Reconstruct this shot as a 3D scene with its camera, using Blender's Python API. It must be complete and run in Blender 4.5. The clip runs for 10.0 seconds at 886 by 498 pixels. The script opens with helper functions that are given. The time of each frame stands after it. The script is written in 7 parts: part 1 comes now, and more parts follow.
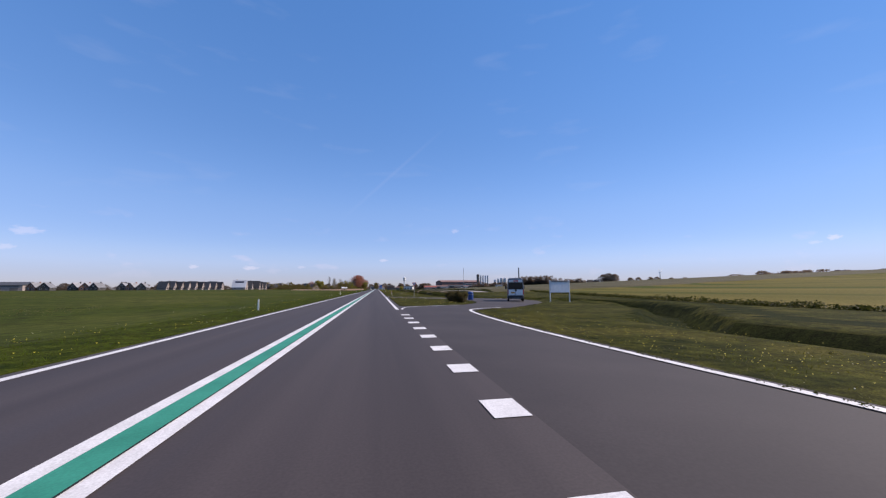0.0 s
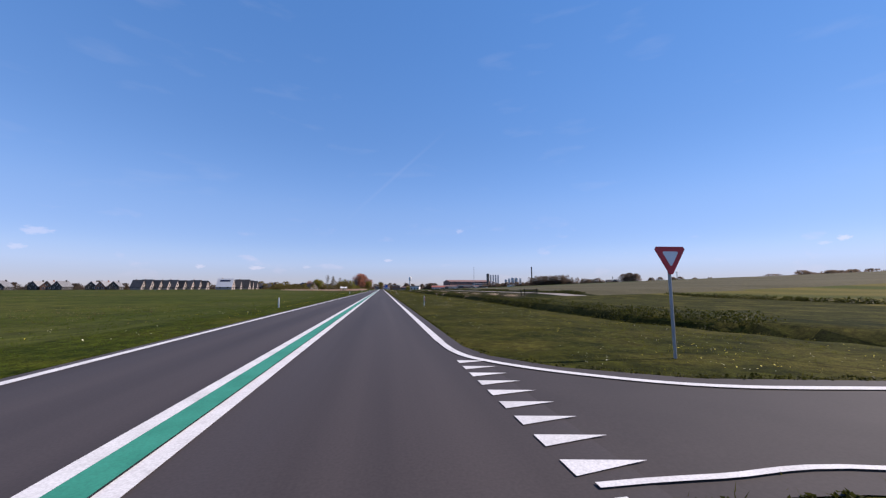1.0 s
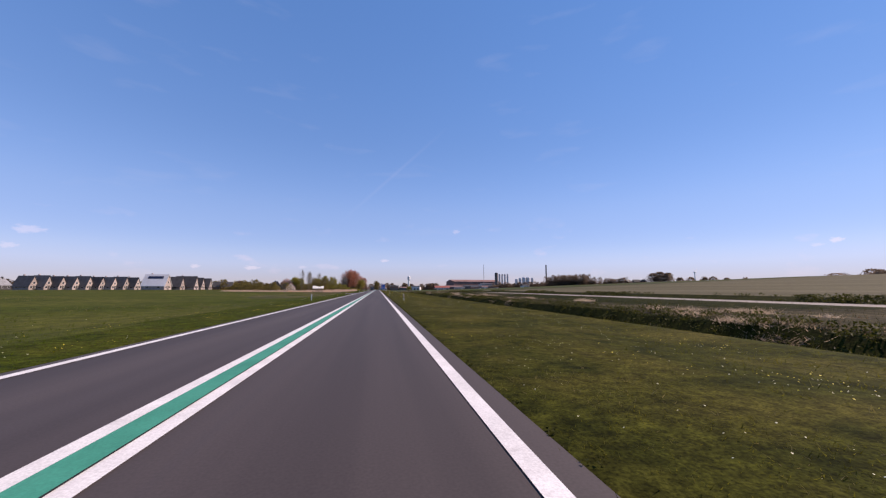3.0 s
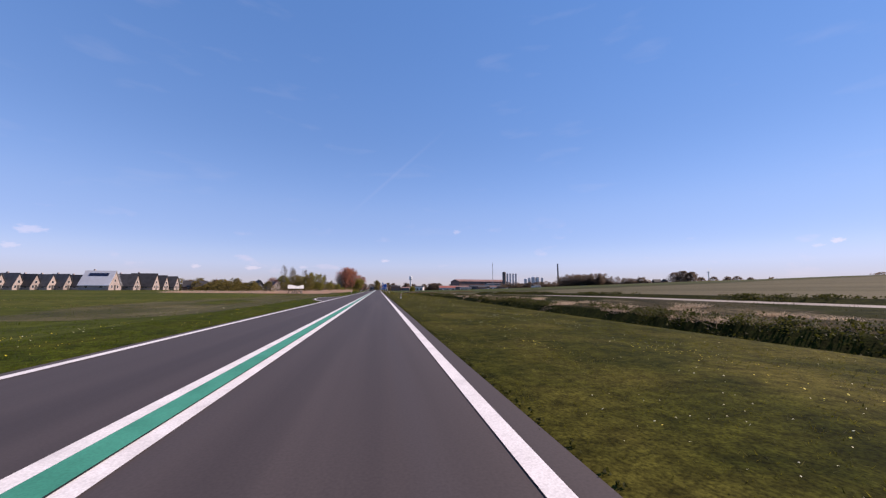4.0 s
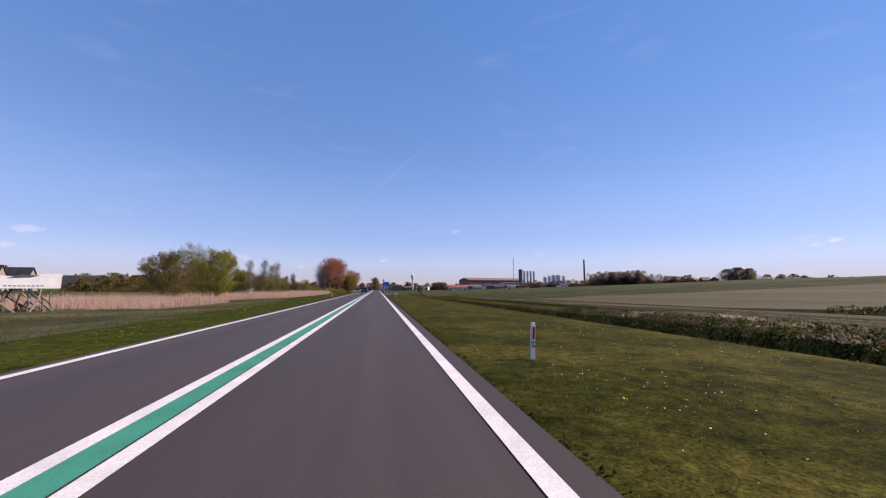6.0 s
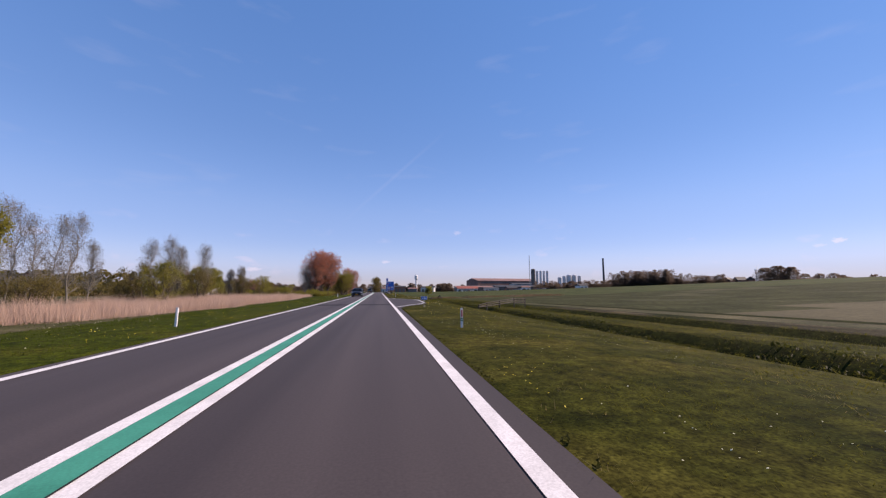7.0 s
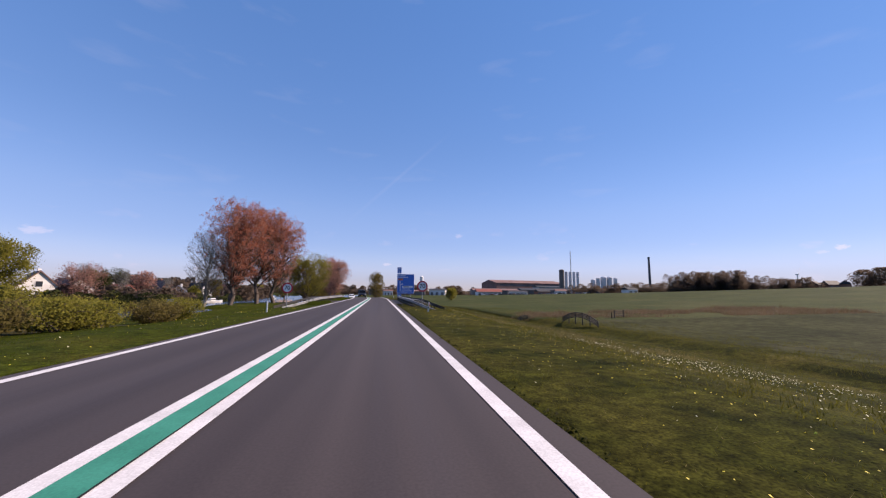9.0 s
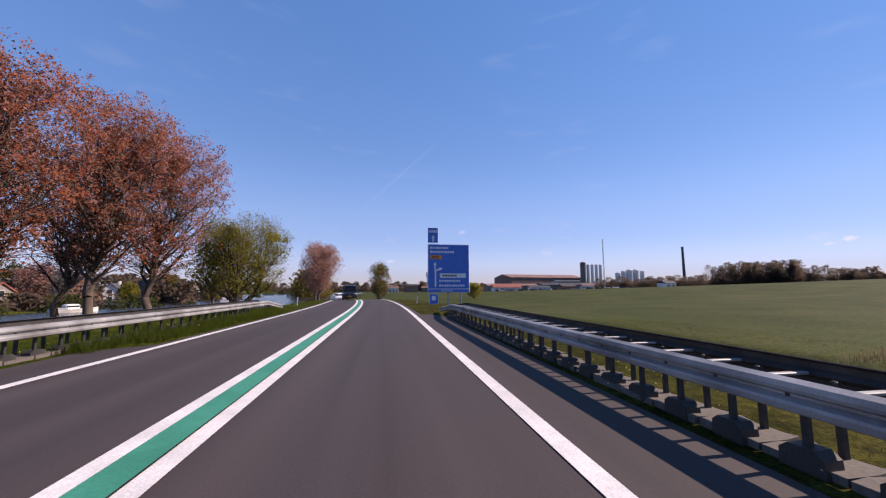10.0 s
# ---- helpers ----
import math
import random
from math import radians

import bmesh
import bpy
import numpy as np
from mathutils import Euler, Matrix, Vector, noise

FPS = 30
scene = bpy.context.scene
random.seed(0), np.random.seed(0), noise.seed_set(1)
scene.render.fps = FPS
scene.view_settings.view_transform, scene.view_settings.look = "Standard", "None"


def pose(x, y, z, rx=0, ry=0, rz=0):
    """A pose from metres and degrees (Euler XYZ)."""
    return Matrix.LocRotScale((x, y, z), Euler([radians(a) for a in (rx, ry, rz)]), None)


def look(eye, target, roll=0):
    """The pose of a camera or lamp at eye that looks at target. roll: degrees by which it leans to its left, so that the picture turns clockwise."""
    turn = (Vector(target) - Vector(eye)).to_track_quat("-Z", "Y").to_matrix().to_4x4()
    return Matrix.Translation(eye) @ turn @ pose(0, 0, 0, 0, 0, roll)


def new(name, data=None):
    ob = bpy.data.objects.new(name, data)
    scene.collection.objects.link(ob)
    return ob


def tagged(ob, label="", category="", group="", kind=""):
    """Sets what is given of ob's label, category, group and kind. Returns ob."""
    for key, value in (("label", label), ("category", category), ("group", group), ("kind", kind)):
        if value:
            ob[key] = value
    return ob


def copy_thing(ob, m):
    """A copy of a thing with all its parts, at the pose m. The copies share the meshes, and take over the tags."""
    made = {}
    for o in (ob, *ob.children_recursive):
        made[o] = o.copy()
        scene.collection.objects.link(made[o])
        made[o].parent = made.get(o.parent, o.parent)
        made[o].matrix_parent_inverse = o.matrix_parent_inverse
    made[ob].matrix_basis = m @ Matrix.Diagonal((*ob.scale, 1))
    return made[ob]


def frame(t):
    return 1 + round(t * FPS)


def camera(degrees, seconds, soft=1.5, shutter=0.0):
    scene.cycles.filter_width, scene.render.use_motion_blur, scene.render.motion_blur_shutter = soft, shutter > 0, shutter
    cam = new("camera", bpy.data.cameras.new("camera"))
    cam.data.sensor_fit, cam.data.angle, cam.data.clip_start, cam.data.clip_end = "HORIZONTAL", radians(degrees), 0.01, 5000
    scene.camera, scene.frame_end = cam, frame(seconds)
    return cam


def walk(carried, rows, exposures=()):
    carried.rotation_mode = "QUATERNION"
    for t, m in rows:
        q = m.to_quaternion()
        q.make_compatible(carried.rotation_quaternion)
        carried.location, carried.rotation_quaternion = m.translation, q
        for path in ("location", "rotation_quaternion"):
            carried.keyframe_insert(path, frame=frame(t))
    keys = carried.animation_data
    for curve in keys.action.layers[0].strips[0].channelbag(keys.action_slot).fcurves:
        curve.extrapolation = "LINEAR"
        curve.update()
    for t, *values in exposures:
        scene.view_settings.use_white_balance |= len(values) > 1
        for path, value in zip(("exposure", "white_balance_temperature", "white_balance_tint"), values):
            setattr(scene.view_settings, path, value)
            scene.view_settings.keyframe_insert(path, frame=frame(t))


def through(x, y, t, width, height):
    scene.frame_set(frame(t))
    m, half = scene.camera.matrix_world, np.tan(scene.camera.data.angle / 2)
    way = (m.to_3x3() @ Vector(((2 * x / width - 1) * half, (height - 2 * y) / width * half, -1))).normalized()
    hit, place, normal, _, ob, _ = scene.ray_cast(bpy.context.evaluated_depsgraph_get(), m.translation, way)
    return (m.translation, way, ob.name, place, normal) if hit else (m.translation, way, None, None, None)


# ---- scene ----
# ---- camera and its drive ----
cam = camera(102.0, 10.0, soft=1.25)
PATH = [
    (0, pose(-0.045, 1.53, 1.070, 96.17, 0, -10.40) @ pose(0, 0, 0, 0, 0, -0.30)),
    (0.5, pose(-0.003, 21.23, 1.083, 96.51, 0, -9.85) @ pose(0, 0, 0, 0, 0, 0.19)),
    (1, pose(-0.205, 40.93, 1.068, 96.19, 0, -9.67) @ pose(0, 0, 0, 0, 0, -0.16)),
    (1.5, pose(-0.307, 59.73, 1.099, 96.30, 0, -10.29) @ pose(0, 0, 0, 0, 0, 0.27)),
    (2, pose(-0.109, 78.49, 1.080, 96.34, 0, -10.70) @ pose(0, 0, 0, 0, 0, -0.06)),
    (2.5, pose(0.025, 97.59, 1.076, 96.25, 0, -10.34) @ pose(0, 0, 0, 0, 0, -0.11)),
    (4, pose(0.008, 155.30, 1.078, 96.30, 0, -10.14) @ pose(0, 0, 0, 0, 0, 0.05)),
    (4.5, pose(-0.034, 174.78, 1.079, 96.31, 0, -10.02) @ pose(0, 0, 0, 0, 0, 0.08)),
    (5, pose(-0.139, 194.03, 1.079, 96.28, 0, -9.96) @ pose(0, 0, 0, 0, 0, 0.04)),
    (5.5, pose(-0.055, 213.50, 1.085, 96.18, 0, -10.43) @ pose(0, 0, 0, 0, 0, 0.08)),
    (7, pose(0.012, 271.27, 1.075, 96.45, 0, -10.06) @ pose(0, 0, 0, 0, 0, -0.06)),
    (7.5, pose(0.007, 289.90, 1.086, 96.50, 0, -10.05) @ pose(0, 0, 0, 0, 0, 0.03)),
    (8, pose(0.018, 308.77, 1.066, 96.95, 0, -9.62) @ pose(0, 0, 0, 0, 0, 0.66)),
    (8.5, pose(-0.090, 328.17, 1.050, 97.17, 0, -9.37) @ pose(0, 0, 0, 0, 0, 0.46)),
    (9, pose(-0.176, 347.39, 1.066, 96.93, 0, -9.83) @ pose(0, 0, 0, 0, 0, 0.52)),
    (9.5, pose(-0.167, 365.85, 1.054, 97.27, 0, -9.87) @ pose(0, 0, 0, 0, 0, 0.57)),
    (10, pose(-0.263, 384.61, 1.079, 96.34, 0, -9.26) @ pose(0, 0, 0, 0, 0, -0.14)),
]
walk(cam, PATH, exposures=[(0.0, 0.33, 6700.0, 19.0), (1.5, 0.33, 6700.0, 19.0), (2.4, 0.36, 7300.0, 27.0), (7.5, 0.4, 7300.0, 27.0), (8.0, 0.32, 6950.0, 22.0), (8.5, 0.37, 7050.0, 24.0), (9.0, 0.4, 7250.0, 26.0), (10.0, 0.43, 7300.0, 27.0)])

# ---- sky and sun ----
SUN_DIR = Vector((0.784, 0.04, 0.62)).normalized()
SUN_EL = math.asin(SUN_DIR.z)
# small clouds: bearing, height, half width, half height in degrees, strength
CLOUDS = [(58.1, 5.24, 0.68, 0.35, 0.60), (56.6, 4.82, 0.66, 0.24, 0.30), (-39.3, 6.21, 1.45, 0.54, 0.40), (-40.5, 4.43, 0.81, 0.37, 0.35), (-17.9, 2.91, 1.19, 0.36, 0.50), (-24.5, 2.93, 0.64, 0.34, 0.45), (0.9, 4.34, 0.80, 0.29, 0.45), (12.3, 9.00, 0.70, 0.41, 0.30), (-11.2, 3.16, 0.71, 0.27, 0.30)]
TRAIL_PLANE = (0.6874, 0.1973, -0.6989)
TRAIL_MIDDLE = (0.0330, 0.9529, 0.3015)
world = bpy.data.worlds.new("world")
scene.world = world
world.use_nodes = True
wn, wl = world.node_tree.nodes, world.node_tree.links
sky = wn.new("ShaderNodeTexSky")
sky.sky_type = "NISHITA"
sky.sun_disc = False
sky.sun_elevation = SUN_EL
sky.sun_rotation = math.atan2(SUN_DIR.x, SUN_DIR.y)
sky.air_density, sky.dust_density, sky.ozone_density = 1.0, 0.0, 3.0
# thin streaks of high cloud and small fair-weather clouds near the horizon
tc = wn.new("ShaderNodeTexCoord")
mp = wn.new("ShaderNodeMapping")
mp.inputs["Scale"].default_value = (2.2, 2.2, 9.0)
wl.new(tc.outputs["Generated"], mp.inputs["Vector"])
nz = wn.new("ShaderNodeTexNoise")
nz.inputs["Scale"].default_value, nz.inputs["Detail"].default_value = 2.4, 5.0
wl.new(mp.outputs[0], nz.inputs["Vector"])
rp = wn.new("ShaderNodeValToRGB")
rp.color_ramp.elements[0].position, rp.color_ramp.elements[0].color = 0.6, (0, 0, 0, 1)
rp.color_ramp.elements[1].position, rp.color_ramp.elements[1].color = 1.0, (0.16, 0.16, 0.16, 1)
wl.new(nz.outputs[0], rp.inputs[0])
mix = wn.new("ShaderNodeMixRGB")
mix.inputs[2].default_value = (2.1, 2.2, 2.5, 1)
wl.new(rp.outputs[0], mix.inputs[0])
hue = wn.new("ShaderNodeHueSaturation")
hue.inputs["Saturation"].default_value = 2.15
gam = wn.new("ShaderNodeGamma")
gam.inputs[1].default_value = 0.4
wl.new(sky.outputs[0], gam.inputs[0])
wl.new(gam.outputs[0], hue.inputs["Color"])
tint = wn.new("ShaderNodeMixRGB")
tint.blend_type = "MULTIPLY"
tint.inputs[0].default_value = 1.0
# the haze near the ground is a paler, cooler blue than the zenith
sx = wn.new("ShaderNodeSeparateXYZ")
wl.new(tc.outputs["Generated"], sx.inputs[0])
hz = wn.new("ShaderNodeValToRGB")
hz.color_ramp.elements[0].position, hz.color_ramp.elements[0].color = 0.0, (0.63, 0.7, 1.1, 1)
hz.color_ramp.elements[1].position, hz.color_ramp.elements[1].color = 0.1, (0.87, 0.92, 1.25, 1)
hz.color_ramp.interpolation = "EASE"
for at, k in ((0.22, 1.06), (0.4, 1.0), (0.66, 0.98), (1.0, 0.5)):
    el = hz.color_ramp.elements.new(at)
    el.color = (0.99 * k, 0.95 * k, 1.19 * k, 1)
wl.new(sx.outputs[2], hz.inputs[0])
wl.new(hz.outputs[0], tint.inputs[2])
wl.new(hue.outputs[0], tint.inputs[1])
wl.new(tint.outputs[0], mix.inputs[1])
# small fair-weather clouds low over the horizon
mp2 = wn.new("ShaderNodeMapping")
mp2.inputs["Scale"].default_value = (3.0, 3.0, 7.0)
mp2.inputs["Location"].default_value = (1.7, 0.4, 0.3)
wl.new(tc.outputs["Generated"], mp2.inputs["Vector"])
nz2 = wn.new("ShaderNodeTexNoise")
nz2.inputs["Scale"].default_value, nz2.inputs["Detail"].default_value = 3.1, 6.0
wl.new(mp2.outputs[0], nz2.inputs["Vector"])
rp2 = wn.new("ShaderNodeValToRGB")
rp2.color_ramp.elements[0].position, rp2.color_ramp.elements[0].color = 0.62, (0, 0, 0, 1)
rp2.color_ramp.elements[1].position, rp2.color_ramp.elements[1].color = 0.78, (0.4, 0.4, 0.4, 1)
wl.new(nz2.outputs[0], rp2.inputs[0])
low = wn.new("ShaderNodeValToRGB")
low.color_ramp.elements[0].position, low.color_ramp.elements[0].color = 0.02, (0.2, 0.2, 0.2, 1)
low.color_ramp.elements[1].position, low.color_ramp.elements[1].color = 0.2, (0, 0, 0, 1)
el = low.color_ramp.elements.new(0.07)
el.color = (1, 1, 1, 1)
wl.new(sx.outputs[2], low.inputs[0])
cl = wn.new("ShaderNodeMath")
cl.operation = "MULTIPLY"
wl.new(rp2.outputs[0], cl.inputs[0])
wl.new(low.outputs[0], cl.inputs[1])
puff = wn.new("ShaderNodeMixRGB")
puff.inputs[2].default_value = (2.5, 2.3, 2.75, 1)
wl.new(cl.outputs[0], puff.inputs[0])
wl.new(mix.outputs[0], puff.inputs[1])
heaven = puff.outputs[0]


def cloudlet(azimuth, height, wide, tall, strength):
    """A small ragged fair-weather cloud at a bearing (degrees east of north) and height (degrees)."""
    a, h = radians(azimuth), radians(height)
    m = wn.new("ShaderNodeMapping")
    m.vector_type = "TEXTURE"
    m.inputs["Location"].default_value = (math.sin(a) * math.cos(h), math.cos(a) * math.cos(h), math.sin(h))
    m.inputs["Rotation"].default_value = (0, 0, -a)
    m.inputs["Scale"].default_value = (radians(wide), 0.3, radians(tall))
    wl.new(tc.outputs["Generated"], m.inputs["Vector"])
    rag = wn.new("ShaderNodeTexNoise")
    rag.inputs["Scale"].default_value, rag.inputs["Detail"].default_value = 1.6, 5.0
    wl.new(m.outputs[0], rag.inputs["Vector"])
    size = wn.new("ShaderNodeVectorMath")
    size.operation = "LENGTH"
    wl.new(m.outputs[0], size.inputs[0])
    add = wn.new("ShaderNodeMath")
    add.operation = "MULTIPLY_ADD"
    add.inputs[1].default_value = -2.2
    wl.new(rag.outputs[0], add.inputs[0])
    wl.new(size.outputs["Value"], add.inputs[2])
    soft = wn.new("ShaderNodeMapRange")
    soft.interpolation_type = "SMOOTHSTEP"
    soft.inputs["From Min"].default_value, soft.inputs["From Max"].default_value = -0.75, 0.1
    soft.inputs["To Min"].default_value, soft.inputs["To Max"].default_value = strength, 0.0
    wl.new(add.outputs[0], soft.inputs["Value"])
    white = wn.new("ShaderNodeMixRGB")
    white.inputs[2].default_value = (2.9, 2.75, 3.1, 1)
    wl.new(soft.outputs[0], white.inputs[0])
    wl.new(heaven, white.inputs[1])
    return white.outputs[0]


for bearing, height, wide, tall, strength in CLOUDS:
    heaven = cloudlet(bearing, height, wide * 0.85, tall * 0.85, strength * 0.6)
# a faded vapour trail that slants across the north
trail = wn.new("ShaderNodeVectorMath")
trail.operation = "DOT_PRODUCT"
trail.inputs[1].default_value = TRAIL_PLANE
wl.new(tc.outputs["Generated"], trail.inputs[0])
off = wn.new("ShaderNodeMath")
off.operation = "ABSOLUTE"
wl.new(trail.outputs["Value"], off.inputs[0])
thin = wn.new("ShaderNodeMapRange")
thin.inputs["From Min"].default_value, thin.inputs["From Max"].default_value = 0.001, 0.006
thin.inputs["To Min"].default_value, thin.inputs["To Max"].default_value = 0.035, 0.0
wl.new(off.outputs[0], thin.inputs["Value"])
near = wn.new("ShaderNodeVectorMath")
near.operation = "DISTANCE"
near.inputs[1].default_value = TRAIL_MIDDLE
wl.new(tc.outputs["Generated"], near.inputs[0])
fade = wn.new("ShaderNodeMapRange")
fade.inputs["From Min"].default_value, fade.inputs["From Max"].default_value = 0.04, 0.2
fade.inputs["To Min"].default_value, fade.inputs["To Max"].default_value = 1.0, 0.0
wl.new(near.outputs["Value"], fade.inputs["Value"])
both = wn.new("ShaderNodeMath")
both.operation = "MULTIPLY"
wl.new(thin.outputs[0], both.inputs[0])
wl.new(fade.outputs[0], both.inputs[1])
trailed = wn.new("ShaderNodeMixRGB")
trailed.inputs[2].default_value = (2.6, 2.6, 3.0, 1)
wl.new(both.outputs[0], trailed.inputs[0])
wl.new(heaven, trailed.inputs[1])
wl.new(trailed.outputs[0], wn["Background"].inputs[0])
wn["Background"].inputs[1].default_value = 0.272
sun = new("sun", bpy.data.lights.new("sun", "SUN"))
sun.data.energy, sun.data.angle, sun.data.color = 4.9, radians(0.53), (1.0, 0.92, 0.8)
sun.matrix_world = look(SUN_DIR * 50, (0, 0, 0))


# ---- materials ----
def surface(name, dark, light, scale=4.0, rough=0.8, fine=60.0, grain=0.25, bump=0.2, bump_dist=0.01,
            stretch=(1, 1, 1), metal=0.0, patch=None, patch_scale=0.3, random=0.0, island=False, spec=0.4, patch_at=(0.5, 0.68), mottle=None):
    """Two colours mixed by noise at two scales, fine grain with relief, and an optional third colour in patches."""
    m = bpy.data.materials.new(name)
    m.use_nodes = True
    n, l = m.node_tree.nodes, m.node_tree.links
    b = n["Principled BSDF"]
    b.inputs["Roughness"].default_value, b.inputs["Metallic"].default_value = rough, metal
    b.inputs["Specular IOR Level"].default_value = spec
    co = n.new("ShaderNodeTexCoord")
    ma = n.new("ShaderNodeMapping")
    ma.inputs["Scale"].default_value = stretch
    l.new(co.outputs["Object"], ma.inputs["Vector"])

    def noise_at(s, detail=4.0, stretched=True):
        t = n.new("ShaderNodeTexNoise")
        t.inputs["Scale"].default_value, t.inputs["Detail"].default_value = s, detail
        l.new((ma if stretched else co).outputs[0 if stretched else "Object"], t.inputs["Vector"])
        return t.outputs[0]

    big, small = noise_at(scale), noise_at(fine, 2.0, False)
    r = n.new("ShaderNodeValToRGB")
    r.color_ramp.elements[0].position, r.color_ramp.elements[1].position = 0.32, 0.68
    r.color_ramp.elements[0].color, r.color_ramp.elements[1].color = (*dark, 1), (*light, 1)
    l.new(big, r.inputs[0])
    col = r.outputs[0]
    if patch:
        pr = n.new("ShaderNodeValToRGB")
        pr.color_ramp.elements[0].position, pr.color_ramp.elements[1].position = patch_at
        l.new(noise_at(patch_scale), pr.inputs[0])
        mx = n.new("ShaderNodeMixRGB")
        mx.inputs[2].default_value = (*patch, 1)
        l.new(pr.outputs[0], mx.inputs[0])
        l.new(col, mx.inputs[1])
        col = mx.outputs[0]
    mr = n.new("ShaderNodeMapRange")
    mr.inputs["To Min"].default_value, mr.inputs["To Max"].default_value = 1 - grain, 1 + grain
    mr.inputs["From Min"].default_value, mr.inputs["From Max"].default_value = 0.3, 0.7
    l.new(small, mr.inputs["Value"])
    hs = n.new("ShaderNodeHueSaturation")
    l.new(mr.outputs[0], hs.inputs["Value"])
    l.new(col, hs.inputs["Color"])
    col = hs.outputs[0]
    if mottle:
        mm = n.new("ShaderNodeMapRange")
        mm.inputs["From Min"].default_value, mm.inputs["From Max"].default_value = 0.32, 0.68
        mm.inputs["To Min"].default_value, mm.inputs["To Max"].default_value = 1 - mottle[1], 1 + mottle[1]
        l.new(noise_at(mottle[0], 6.0, False), mm.inputs["Value"])
        hm = n.new("ShaderNodeHueSaturation")
        l.new(mm.outputs[0], hm.inputs["Value"])
        l.new(col, hm.inputs["Color"])
        col = hm.outputs[0]
    if random:
        src = n.new("ShaderNodeNewGeometry").outputs["Random Per Island"] if island else n.new("ShaderNodeObjectInfo").outputs["Random"]
        m2 = n.new("ShaderNodeMapRange")
        m2.inputs["To Min"].default_value, m2.inputs["To Max"].default_value = 1 - random, 1 + random
        l.new(src, m2.inputs["Value"])
        h2 = n.new("ShaderNodeHueSaturation")
        l.new(m2.outputs[0], h2.inputs["Value"])
        l.new(col, h2.inputs["Color"])
        col = h2.outputs[0]
    l.new(col, b.inputs["Base Color"])
    if bump:
        bp = n.new("ShaderNodeBump")
        bp.inputs["Strength"].default_value, bp.inputs["Distance"].default_value = bump, bump_dist
        l.new(small, bp.inputs["Height"])
        l.new(bp.outputs[0], b.inputs["Normal"])
    return m


def leafy(name, a, b, through=0.25, lift=0.5):
    """Leaf or blade: two greens by island, a little light passing through."""
    m = bpy.data.materials.new(name)
    m.use_nodes = True
    n, l = m.node_tree.nodes, m.node_tree.links
    p = n["Principled BSDF"]
    p.inputs["Roughness"].default_value = 0.65
    p.inputs["Specular IOR Level"].default_value = 0.08
    g = n.new("ShaderNodeNewGeometry")
    r = n.new("ShaderNodeValToRGB")
    r.color_ramp.elements[0].color, r.color_ramp.elements[1].color = (*a, 1), (*b, 1)
    co = n.new("ShaderNodeTexCoord")
    t = n.new("ShaderNodeTexNoise")
    t.inputs["Scale"].default_value = 0.35
    l.new(co.outputs["Object"], t.inputs["Vector"])
    mx = n.new("ShaderNodeMath")
    mx.operation = "MULTIPLY_ADD"
    mx.inputs[1].default_value = 0.55
    l.new(g.outputs["Random Per Island"], mx.inputs[0])
    m3 = n.new("ShaderNodeMapRange")
    m3.inputs["From Min"].default_value, m3.inputs["From Max"].default_value = 0.3, 0.7
    m3.inputs["To Max"].default_value = 0.45
    l.new(t.outputs[0], m3.inputs["Value"])
    l.new(m3.outputs[0], mx.inputs[2])
    l.new(mx.outputs[0], r.inputs[0])
    l.new(r.outputs[0], p.inputs["Base Color"])
    # leaves of a tuft share the light of the whole tuft: shading leans towards the sky
    vm = n.new("ShaderNodeMix")
    vm.data_type = "VECTOR"
    vm.inputs["Factor"].default_value = lift
    vm.inputs[5].default_value = (0, 0, 1)
    l.new(g.outputs["Normal"], vm.inputs[4])
    vn = n.new("ShaderNodeVectorMath")
    vn.operation = "NORMALIZE"
    l.new(vm.outputs[1], vn.inputs[0])
    l.new(vn.outputs[0], p.inputs["Normal"])
    tr = n.new("ShaderNodeBsdfTranslucent")
    l.new(r.outputs[0], tr.inputs["Color"])
    ms = n.new("ShaderNodeMixShader")
    ms.inputs[0].default_value = through
    l.new(p.outputs[0], ms.inputs[1])
    l.new(tr.outputs[0], ms.inputs[2])
    l.new(ms.outputs[0], n["Material Output"].inputs["Surface"])
    return m


def plain(name, col, rough=0.5, metal=0.0, grain=0.08, spec=0.5, coat=0.0):
    m = surface(name, [c * (1 - grain) for c in col], [c * (1 + grain) for c in col], 3.0, rough, 90.0, grain * 0.5, 0.05, 0.002, metal=metal, spec=spec)
    m.node_tree.nodes["Principled BSDF"].inputs["Coat Weight"].default_value = coat
    return m


M = {}
M["asphalt"] = surface("asphalt", (0.0338, 0.0260, 0.0264), (0.0580, 0.0455, 0.0444), 1.3, 0.8, 45.0, 0.12, 0.08, 0.004, stretch=(1.0, 0.02, 1), patch=(0.049, 0.041, 0.0443), patch_scale=0.9, patch_at=(0.55, 0.75))
M["asphalt_side"] = surface("asphalt_side", (0.0285, 0.0222, 0.0235), (0.0420, 0.0332, 0.0335), 0.5, 0.85, 40.0, 0.12, 0.08, 0.004, patch=(0.0495, 0.0397, 0.0421), patch_scale=0.25, patch_at=(0.55, 0.8))
M["asphalt_dark"] = surface("asphalt_dark", (0.0150, 0.0125, 0.0135), (0.0225, 0.0190, 0.0200), 1.2, 0.85, 45.0, 0.3, 0.2, 0.006, spec=0.2)
M["concrete"] = surface("concrete", (0.102, 0.0867, 0.0765), (0.1632, 0.1428, 0.1275), 1.5, 0.9, 30.0, 0.2, 0.3, 0.006, patch=(0.0918, 0.0816, 0.0663), patch_scale=0.8)
